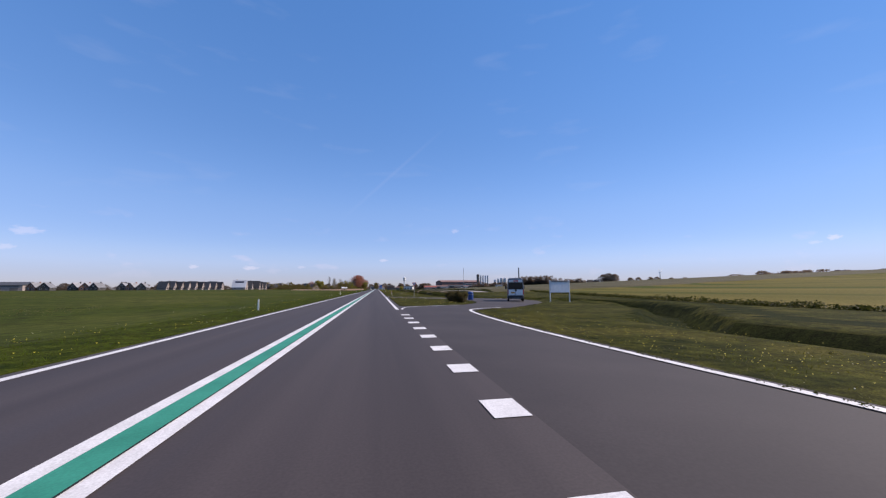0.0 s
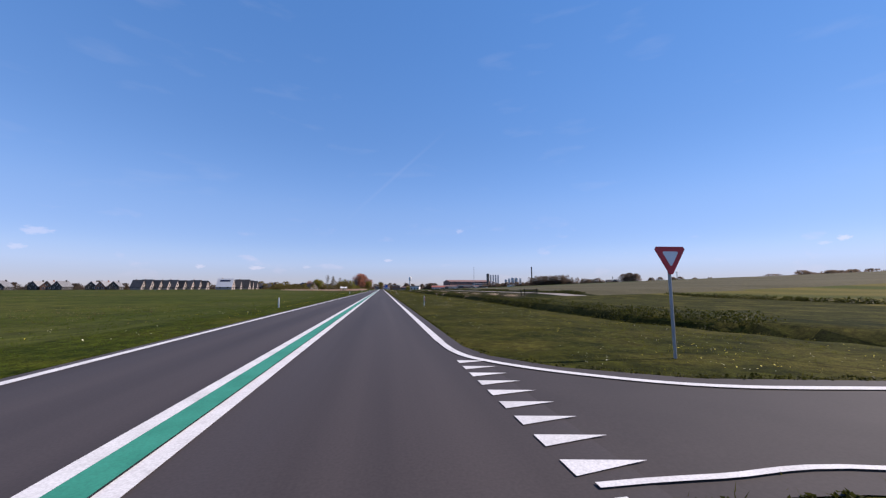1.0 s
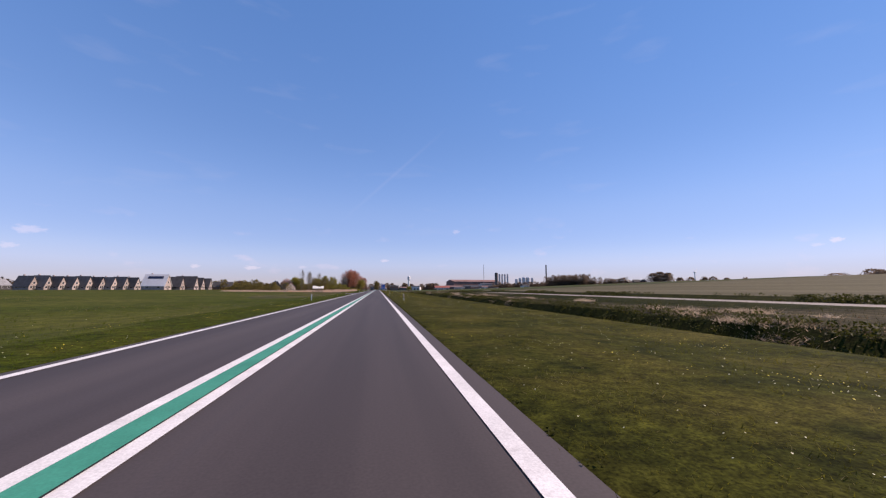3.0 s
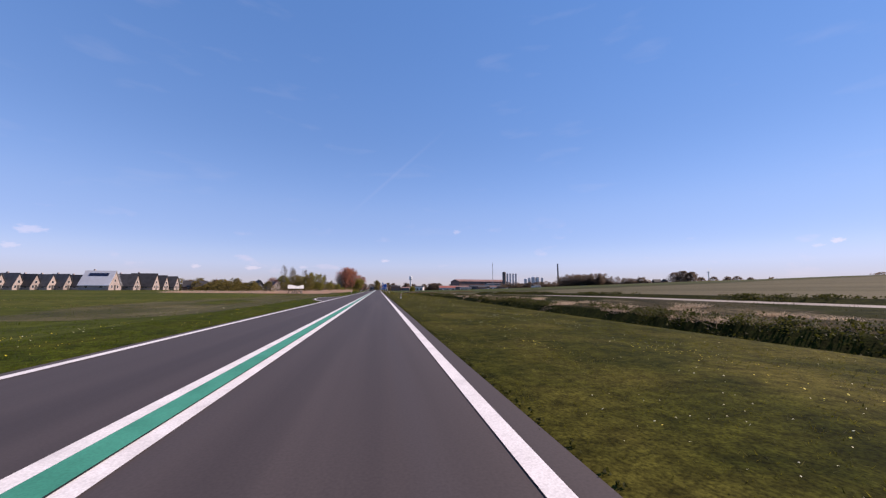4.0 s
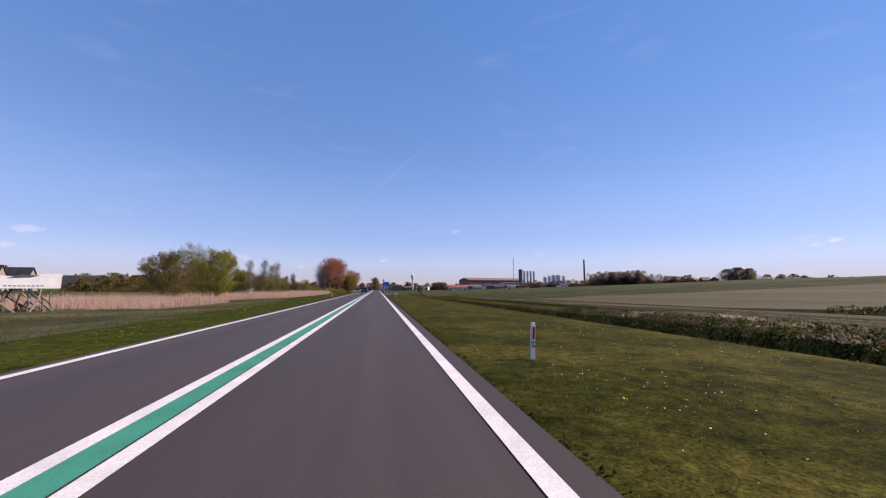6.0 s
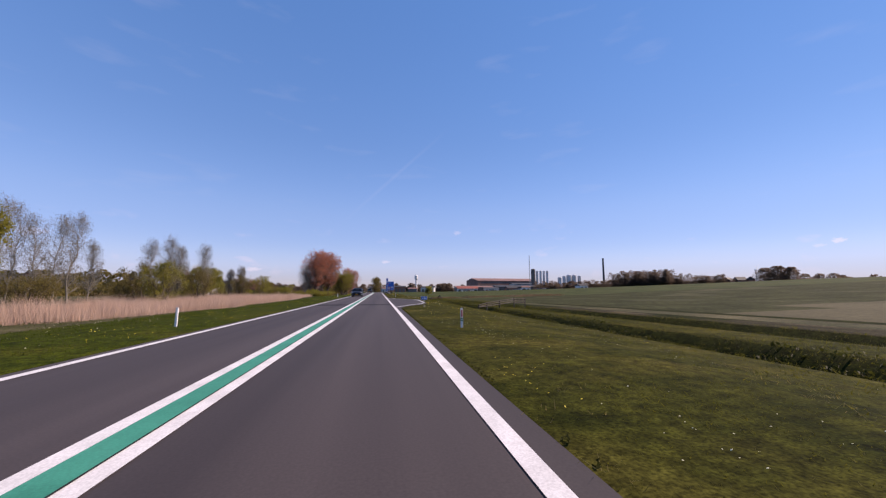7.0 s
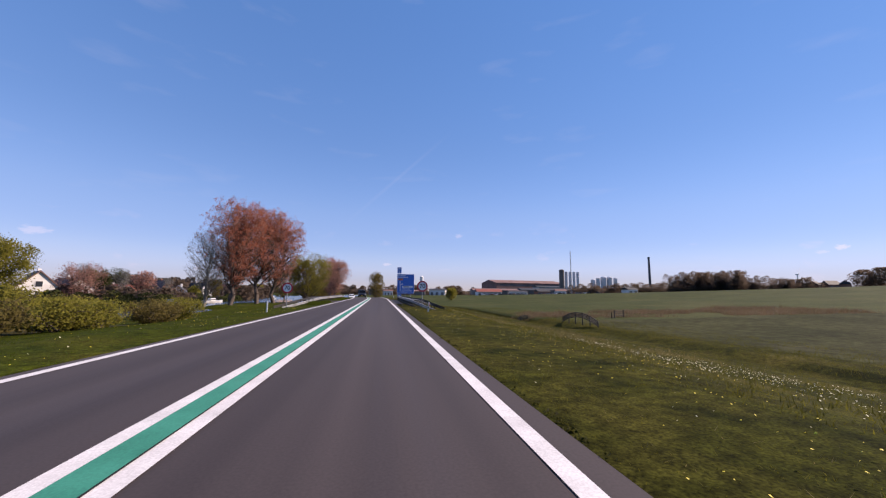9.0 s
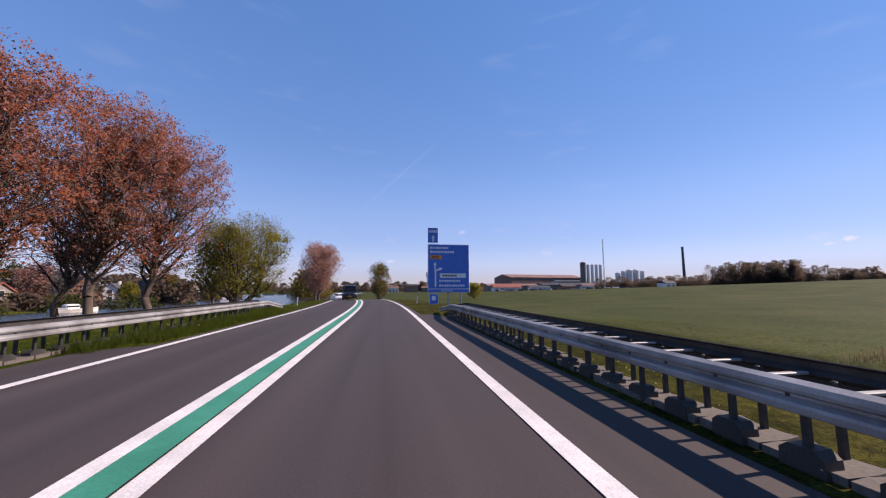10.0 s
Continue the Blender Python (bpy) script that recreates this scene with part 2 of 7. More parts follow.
M["paint_white"] = surface("paint_white", (0.5495, 0.5328, 0.5245), (0.6826, 0.666, 0.6576), 2.5, 0.7, 70.0, 0.14, 0.3, 0.003, patch=(0.4162, 0.3912, 0.383), patch_scale=3.0, patch_at=(0.6, 0.9))
M["paint_green"] = surface("paint_green", (0.0155, 0.1858, 0.1238), (0.0271, 0.2477, 0.1703), 2.0, 0.75, 60.0, 0.12, 0.3, 0.003, patch=(0.0232, 0.165, 0.112), patch_scale=2.0, patch_at=(0.6, 0.9))
M["verge"] = surface("verge", (0.0142, 0.0172, 0.0026), (0.0425, 0.0435, 0.0066), 1.6, 0.95, 38.0, 0.55, 0.3, 0.012, patch=(0.0760, 0.0650, 0.0140), patch_scale=0.45, patch_at=(0.46, 0.76), spec=0.03, mottle=(6.0, 0.45))
M["verge_fresh"] = surface("verge_fresh", (0.0180, 0.0265, 0.0022), (0.0450, 0.0550, 0.0046), 1.6, 0.95, 38.0, 0.6, 0.3, 0.012, patch=(0.0640, 0.0600, 0.0080), patch_scale=0.45, patch_at=(0.52, 0.78), spec=0.03, mottle=(6.0, 0.45))
M["meadow_left"] = surface("meadow_left", (0.0280, 0.0385, 0.0030), (0.0500, 0.0590, 0.0056), 0.16, 0.95, 14.0, 0.4, 0.3, 0.03, patch=(0.0820, 0.0790, 0.0160), patch_scale=0.05, patch_at=(0.42, 0.86), spec=0.05, mottle=(1.1, 0.4))
M["scrub"] = surface("scrub", (0.0275, 0.0306, 0.0073), (0.0551, 0.0501, 0.0184), 0.5, 0.95, 14.0, 0.4, 0.3, 0.03, patch=(0.13, 0.11, 0.055), patch_scale=0.2, patch_at=(0.42, 0.85), spec=0.1, mottle=(6.0, 0.35))
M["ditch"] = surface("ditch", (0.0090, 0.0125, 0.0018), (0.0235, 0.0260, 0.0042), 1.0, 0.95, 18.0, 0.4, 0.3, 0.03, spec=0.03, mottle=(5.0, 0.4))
M["bank"] = surface("bank", (0.0150, 0.0150, 0.0050), (0.0480, 0.0390, 0.0180), 0.9, 0.95, 16.0, 0.4, 0.3, 0.03, stretch=(1, 0.25, 1), patch=(0.0900, 0.0720, 0.0400), patch_scale=0.6, patch_at=(0.56, 0.66), spec=0.05, mottle=(4.0, 0.45))
M["track"] = surface("track", (0.204, 0.1768, 0.1496), (0.2856, 0.2516, 0.2176), 0.7, 0.95, 20.0, 0.15, 0.3, 0.01, patch=(0.136, 0.1224, 0.0816), patch_scale=0.3, patch_at=(0.6, 0.8))
M["crop_pale"] = surface("crop_pale", (0.0597, 0.0536, 0.0245), (0.0903, 0.078, 0.0398), 0.12, 0.95, 5.0, 0.25, 0.5, 0.05, stretch=(1, 0.15, 1), patch=(0.0994, 0.0842, 0.0474), patch_scale=0.03, spec=0.1, mottle=(2.0, 0.15))
M["field_rough"] = surface("field_rough", (0.0250, 0.0285, 0.0085), (0.0490, 0.0505, 0.0180), 0.14, 0.95, 6.0, 0.3, 0.5, 0.05, patch=(0.0880, 0.0810, 0.0460), patch_scale=0.05, patch_at=(0.54, 0.74), spec=0.05, mottle=(1.6, 0.4))
M["crop_gold"] = surface("crop_gold", (0.0840, 0.0760, 0.0130), (0.1500, 0.1160, 0.0280), 0.06, 0.95, 5.0, 0.25, 0.5, 0.05, stretch=(1.0, 0.12, 1), patch=(0.0520, 0.0620, 0.0100), patch_scale=0.08, patch_at=(0.5, 0.6), spec=0.05)
M["meadow_right"] = surface("meadow_right", (0.0275, 0.0374, 0.0055), (0.049, 0.0593, 0.0115), 0.12, 0.95, 8.0, 0.35, 0.6, 0.04, patch=(0.0673, 0.0686, 0.0206), patch_scale=0.05, patch_at=(0.5, 0.75), spec=0.1, mottle=(3.0, 0.3))
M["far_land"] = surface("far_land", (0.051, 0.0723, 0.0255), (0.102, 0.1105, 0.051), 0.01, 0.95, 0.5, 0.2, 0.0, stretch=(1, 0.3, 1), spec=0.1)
M["grass_blade"] = leafy("grass_blade", (0.0410, 0.0480, 0.0068), (0.1250, 0.1170, 0.0200), 0.5, 0.95)
M["grass_fresh"] = leafy("grass_fresh", (0.0440, 0.0750, 0.0056), (0.1050, 0.1330, 0.0130), 0.5, 0.9)
M["grass_dark"] = leafy("grass_dark", (0.0235, 0.0285, 0.0055), (0.0600, 0.0590, 0.0130), 0.4, 0.7)
M["grass_dry"] = leafy("grass_dry", (0.0816, 0.0544, 0.0272), (0.272, 0.1904, 0.1156), 0.4, 0.6)
M["grass_straw"] = leafy("grass_straw", (0.0952, 0.0884, 0.0306), (0.2312, 0.1904, 0.0884), 0.5, 0.8)
M["straw"] = leafy("straw", (0.2500, 0.1900, 0.1350), (0.5200, 0.4300, 0.3300), 0.4, 0.8)
M["leaf_herb"] = leafy("leaf_herb", (0.0180, 0.0260, 0.0040), (0.0800, 0.0820, 0.0160), 0.35, 0.7)
M["reed"] = leafy("reed", (0.644, 0.4324, 0.322), (0.7728, 0.5612, 0.4416), 0.45, 0.8)
M["petal_yellow"] = plain("petal_yellow", (0.78, 0.62, 0.04), 0.6)
M["petal_white"] = plain("petal_white", (0.7, 0.67, 0.45), 0.6)
M["leaf_red"] = leafy("leaf_red", (0.2600, 0.0740, 0.0450), (0.5400, 0.1750, 0.0880), 0.5, 0.65)
M["leaf_rust"] = leafy("leaf_rust", (0.2600, 0.1350, 0.1120), (0.5300, 0.2950, 0.2300), 0.5, 0.7)
M["leaf_green"] = leafy("leaf_green", (0.1450, 0.1400, 0.0190), (0.3150, 0.2830, 0.0560), 0.5, 0.7)
M["leaf_olive"] = leafy("leaf_olive", (0.0950, 0.0800, 0.0230), (0.2400, 0.1880, 0.0620), 0.5, 0.7)
M["leaf_shrub"] = leafy("leaf_shrub", (0.0420, 0.0380, 0.0130), (0.1250, 0.1000, 0.0380), 0.45, 0.65)
M["leaf_deep"] = leafy("leaf_deep", (0.0255, 0.0357, 0.0102), (0.0765, 0.0808, 0.0255), 0.35)
M["leaf_grey"] = leafy("leaf_grey", (0.1400, 0.1350, 0.1200), (0.2900, 0.2800, 0.2500), 0.45, 0.7)
M["leaf_far"] = leafy("leaf_far", (0.1054, 0.0785, 0.0612), (0.2003, 0.1515, 0.1163), 0.5, 0.9)
M["bark"] = surface("bark", (0.0587, 0.0439, 0.0343), (0.1466, 0.1173, 0.0978), 3.0, 0.95, 25.0, 0.35, 0.8, 0.02, stretch=(1, 1, 0.2), spec=0.2)
M["bark_pale"] = surface("bark_pale", (0.15, 0.135, 0.1125), (0.255, 0.2325, 0.2025), 3.0, 0.9, 25.0, 0.3, 0.6, 0.02, stretch=(1, 1, 0.2), spec=0.2)
M["wood_grey"] = surface("wood_grey", (0.034, 0.0289, 0.0255), (0.102, 0.085, 0.068), 3.0, 0.9, 30.0, 0.3, 0.5, 0.008, stretch=(1, 1, 0.15))
M["galvanised"] = surface("galvanised", (0.24, 0.24, 0.24), (0.44, 0.435, 0.43), 2.0, 0.55, 60.0, 0.1, 0.1, 0.002, metal=0.3, patch=(0.17, 0.16, 0.155), patch_scale=1.2)
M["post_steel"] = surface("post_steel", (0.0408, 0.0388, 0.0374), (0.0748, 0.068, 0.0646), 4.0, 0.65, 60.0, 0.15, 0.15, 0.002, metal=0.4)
M["plastic_white"] = plain("plastic_white", (0.6864, 0.6864, 0.6688), 0.45)
M["red"] = plain("red", (0.55, 0.02, 0.03), 0.4)
M["red_reflector"] = plain("red_reflector", (0.4, 0.02, 0.02), 0.3)
M["black"] = plain("black", (0.015, 0.015, 0.017), 0.5)
M["rubber"] = plain("rubber", (0.018, 0.018, 0.02), 0.85)
M["sign_blue"] = plain("sign_blue", (0.01, 0.13, 0.5), 0.4)
M["sign_white"] = plain("sign_white", (0.7216, 0.7216, 0.7216), 0.4)
M["sign_orange"] = plain("sign_orange", (0.75, 0.2, 0.02), 0.4)
M["sign_back"] = plain("sign_back", (0.3, 0.31, 0.32), 0.5, 0.5)
M["plate_green"] = plain("plate_green", (0.02, 0.12, 0.06), 0.5)
M["bin_blue"] = plain("bin_blue", (0.015, 0.06, 0.22), 0.45)
M["van_silver"] = plain("van_silver", (0.24, 0.25, 0.27), 0.35, 0.5, 0.04, coat=0.6)
M["van_shade_grey"] = plain("van_shade_grey", (0.085, 0.1, 0.125), 0.4, 0.3, 0.04, coat=0.4)
M["car_navy"] = plain("car_navy", (0.004, 0.005, 0.009), 0.45, 0.0, 0.04, spec=0.3, coat=0.12)
M["car_black"] = plain("car_black", (0.006, 0.006, 0.008), 0.35, 0.0, 0.04, coat=0.35)
M["car_white"] = plain("car_white", (0.7, 0.7, 0.7), 0.35, 0.0, 0.03, coat=0.6)
M["auto_glass"] = plain("auto_glass", (0.006, 0.007, 0.009), 0.2, 0.0, 0.02, spec=0.3)
M["lamp_clear"] = plain("lamp_clear", (0.7, 0.72, 0.75), 0.12, 0.3)
M["lamp_red"] = plain("lamp_red", (0.3, 0.01, 0.015), 0.2)
M["trim_black"] = plain("trim_black", (0.02, 0.02, 0.022), 0.6)
M["alloy"] = plain("alloy", (0.5, 0.5, 0.52), 0.35, 0.8)
M["plate_yellow"] = plain("plate_yellow", (0.75, 0.36, 0.02), 0.45)
M["brick_tan"] = surface("brick_tan", (0.2650, 0.2150, 0.1950), (0.3600, 0.3000, 0.2750), 1.0, 0.9, 8.0, 0.15, 0.2, 0.01, random=0.2)
M["brick_red"] = surface("brick_red", (0.187, 0.085, 0.0595), (0.272, 0.136, 0.0935), 1.0, 0.9, 8.0, 0.15, 0.2, 0.01, random=0.15)
M["render_white"] = surface("render_white", (0.62, 0.6, 0.57), (0.78, 0.76, 0.73), 0.8, 0.85, 8.0, 0.08, 0.1, 0.01)
M["timber_dark"] = surface("timber_dark", (0.025, 0.024, 0.026), (0.06, 0.056, 0.055), 1.0, 0.8, 8.0, 0.2, 0.2, 0.01)
M["roof_slate"] = surface("roof_slate", (0.0230, 0.0220, 0.0240), (0.0420, 0.0410, 0.0440), 0.8, 0.7, 6.0, 0.2, 0.3, 0.02, random=0.3)
M["roof_grey"] = surface("roof_grey", (0.0442, 0.0452, 0.0494), (0.0728, 0.0738, 0.0806), 0.8, 0.7, 6.0, 0.12, 0.2, 0.02, random=0.15)
M["roof_pale"] = surface("roof_pale", (0.14, 0.14, 0.145), (0.24, 0.24, 0.25), 0.8, 0.6, 6.0, 0.12, 0.2, 0.02, random=0.45)
M["roof_red"] = surface("roof_red", (0.2, 0.055, 0.04), (0.3, 0.1, 0.07), 0.8, 0.8, 6.0, 0.15, 0.2, 0.02, random=0.15)
M["roof_brown"] = surface("roof_brown", (0.16, 0.09, 0.075), (0.26, 0.15, 0.13), 0.1, 0.85, 2.0, 0.12, 0.1, 0.02)
M["solar"] = plain("solar", (0.012, 0.016, 0.04), 0.15)
M["pane"] = plain("pane", (0.03, 0.035, 0.045), 0.08, spec=0.8)
M["cladding"] = surface("cladding", (0.5, 0.48, 0.46), (0.64, 0.62, 0.6), 0.05, 0.6, 1.0, 0.06, 0.0)
M["cladding_grey"] = surface("cladding_grey", (0.1, 0.088, 0.082), (0.17, 0.15, 0.14), 0.05, 0.7, 1.0, 0.1, 0.0)
M["silo_steel"] = surface("silo_steel", (0.45, 0.46, 0.48), (0.6, 0.61, 0.63), 0.05, 0.5, 1.0, 0.05, 0.0, metal=0.3)
M["stack"] = surface("stack", (0.05, 0.055, 0.065), (0.09, 0.095, 0.11), 0.1, 0.8, 1.0, 0.1, 0.0)
M["boat_white"] = plain("boat_white", (0.75, 0.75, 0.73), 0.35)
water = bpy.data.materials.new("water")
water.use_nodes = True
wt, wk = water.node_tree.nodes, water.node_tree.links
wb = wt["Principled BSDF"]
wb.inputs["Base Color"].default_value = (0.022, 0.022, 0.02, 1)
wb.inputs["Roughness"].default_value = 0.14
wb.inputs["Specular IOR Level"].default_value = 0.32
wc = wt.new("ShaderNodeTexCoord")
ww = wt.new("ShaderNodeTexNoise")
ww.inputs["Scale"].default_value, ww.inputs["Detail"].default_value = 1.6, 4.0
wk.new(wc.outputs["Object"], ww.inputs["Vector"])
wbp = wt.new("ShaderNodeBump")
wbp.inputs["Strength"].default_value, wbp.inputs["Distance"].default_value = 0.9, 0.16
wk.new(ww.outputs[0], wbp.inputs["Height"])
wk.new(wbp.outputs[0], wb.inputs["Normal"])
M["water"] = water


# ---- building helpers ----
class Shape:
    """Collects vertices and faces of one part."""

    def __init__(self):
        self.v, self.f = [], []

    def add(self, verts, faces):
        k = len(self.v)
        self.v += [tuple(p) for p in verts]
        self.f += [tuple(k + i for i in q) for q in faces]
        return self

    def box(self, c, s, ch=0.0, m=None):
        """Box with chamfered upright and level edges."""
        x, y, z = s[0] / 2, s[1] / 2, s[2] / 2
        ch = min(ch, 0.45 * min(s))
        if ch <= 0:
            pts = [(i * x, j * y, k * z) for k in (-1, 1) for j in (-1, 1) for i in (-1, 1)]
            fs = [(0, 2, 3, 1), (4, 5, 7, 6), (0, 1, 5, 4), (2, 6, 7, 3), (0, 4, 6, 2), (1, 3, 7, 5)]
        else:
            pts, fs = [], []
            rings = ((-z, ch), (-z + ch, 0), (z - ch, 0), (z, ch))
            for zz, g in rings:
                a, b = x - g, y - g
                pts += [(-a + ch, -b, zz), (a - ch, -b, zz), (a, -b + ch, zz), (a, b - ch, zz), (a - ch, b, zz), (-a + ch, b, zz), (-a, b - ch, zz), (-a, -b + ch, zz)]
            for r in range(3):
                for i in range(8):
                    fs.append((r * 8 + i, r * 8 + (i + 1) % 8, r * 8 + 8 + (i + 1) % 8, r * 8 + 8 + i))
            fs += [tuple(range(7, -1, -1)), tuple(range(24, 32))]
        mm = Matrix.Translation(c) @ (m or Matrix())
        return self.add([mm @ Vector(p) for p in pts], fs)

    def tube(self, a, b, r0, r1=None, n=8, caps=True):
        a, b = Vector(a), Vector(b)
        r1 = r0 if r1 is None else r1
        q = (b - a).to_track_quat("Z", "Y")
        pts = []
        for p, r in ((a, r0), (b, r1)):
            pts += [p + q @ Vector((r * math.cos(2 * math.pi * i / n), r * math.sin(2 * math.pi * i / n), 0)) for i in range(n)]
        fs = [(i, (i + 1) % n, n + (i + 1) % n, n + i) for i in range(n)]
        if caps:
            fs += [tuple(range(n - 1, -1, -1)), tuple(range(n, 2 * n))]
        return self.add(pts, fs)

    def loft(self, rings, caps=True, close=True):
        n = len(rings[0])
        pts = [p for r in rings for p in r]
        fs = []
        for k in range(len(rings) - 1):
            for i in range(n if close else n - 1):
                fs.append((k * n + i, k * n + (i + 1) % n, (k + 1) * n + (i + 1) % n, (k + 1) * n + i))
        if caps:
            fs += [tuple(range(n - 1, -1, -1)), tuple(range((len(rings) - 1) * n, len(rings) * n))]
        return self.add(pts, fs)

    def prism(self, outline, axis, lo, hi):
        """Outline in the plane across axis ('x', 'y' or 'z'), pushed from lo to hi."""
        def put(p, d):
            return {"x": (d, p[0], p[1]), "y": (p[0], d, p[1]), "z": (p[0], p[1], d)}[axis]
        return self.loft([[put(p, lo) for p in outline], [put(p, hi) for p in outline]])

    def mesh(self, name, material, smooth=False):
        me = bpy.data.meshes.new(name)
        me.from_pydata(self.v, [], self.f)
        me.materials.append(material)
        bm = bmesh.new()
        bm.from_mesh(me)
        bmesh.ops.recalc_face_normals(bm, faces=bm.faces)
        bm.to_mesh(me)
        bm.free()
        if smooth:
            me.shade_smooth()
        return me


def thing(name, m, label, category, group=""):
    ob = new(name)
    ob.empty_display_size = 0.2
    ob.matrix_basis = m
    return tagged(ob, label, category, group)


def part(name, shape, material, parent, label="", smooth=False):
    ob = new(name, shape.mesh(name, material, smooth) if isinstance(shape, Shape) else shape)
    ob.parent = parent
    return tagged(ob, label)


def single(name, shape, material, label, category, group="", kind="", smooth=False):
    return tagged(new(name, shape.mesh(name, material, smooth) if isinstance(shape, Shape) else shape), label, category, group, kind)


def raw_mesh(name, verts, faces, material, smooth=False):
    """Mesh from arrays: verts (n, 3), faces (m, 3 or 4)."""
    me = bpy.data.meshes.new(name)
    k = faces.shape[1]
    me.vertices.add(len(verts))
    me.vertices.foreach_set("co", verts.astype(np.float32).ravel())
    me.loops.add(faces.size)
    me.loops.foreach_set("vertex_index", faces.astype(np.int32).ravel())
    me.polygons.add(len(faces))
    me.polygons.foreach_set("loop_start", np.arange(0, faces.size, k, dtype=np.int32))
    me.materials.append(material)
    me.update(calc_edges=True)
    me.validate()
    if smooth:
        me.shade_smooth()
    return me


def sweep(profile, path):
    """A closed outline (across, up) carried along points of the plan."""
    rings = []
    for i, p in enumerate(path):
        a, b = Vector(path[max(i - 1, 0)]), Vector(path[min(i + 1, len(path) - 1)])
        d = (b - a).normalized()
        side = Vector((d.y, -d.x, 0)).normalized()
        rings.append([Vector(p) + side * u + Vector((0, 0, w)) for u, w in profile])
    return Shape().loft(rings)


def lettering(text, size, material, parent, m, name="digits"):
    cu = bpy.data.curves.new(name, "FONT")
    cu.body, cu.size, cu.align_x, cu.align_y, cu.extrude = text, size, "CENTER", "CENTER", 0.002
    cu.offset = size * 0.012
    tmp = bpy.data.objects.new("tmp", cu)
    scene.collection.objects.link(tmp)
    me = bpy.data.meshes.new_from_object(tmp.evaluated_get(bpy.context.evaluated_depsgraph_get()))
    bpy.data.objects.remove(tmp)
    me.materials.clear()
    me.materials.append(material)
    ob = new(name, me)
    ob.parent = parent
    ob.matrix_basis = m
    return ob


# ---- lie of the land ----
def ramp(x, *pts):
    return float(np.interp(x, [p[0] for p in pts], [p[1] for p in pts]))


def bend(y):
    """Sideways drift of the road past the bridge, where it swings to the west."""
    return -0.002 * max(0.0, y - 400) ** 2 if y < 480 else -12.8 - 0.32 * (y - 480)


def crest(y):
    d = max(0.0, y - 416)
    return -0.001 * d * d if d < 30 else max(-1.8, -0.9 - 0.06 * (d - 30))


def ditch_edge(y):
    return ramp(y, (-100, 9.0), (13, 9.0), (22, 16.5), (30, 19.5), (40, 18.5), (46, 11.0), (53, 8.6), (84, 9.1), (182, 9.1), (200, 9.5), (222, 8.6), (300, 8.1), (318, 8.6), (334, 10.0), (352, 12.2), (372, 13.5), (5000, 13.5))


def shore(y):
    return ramp(y, (366, -60), (376, -25), (385, -18.0), (395, -19.2), (400, -20.5), (404, -24.3), (409, -25.6), (416, -25.4), (426, -24.0), (436, -21), (460, -19), (600, -18))


def far_bank(y):
    return ramp(y, (366, -37), (430, -38.5), (440, -35), (448, -31.5), (456, -33), (480, -37), (640, -40))


ROAD_L, ROAD_R = -4.68, 1.28
TRACK = (22.6, 26.0)
WATER_Z = -1.5
APRON = 0.02


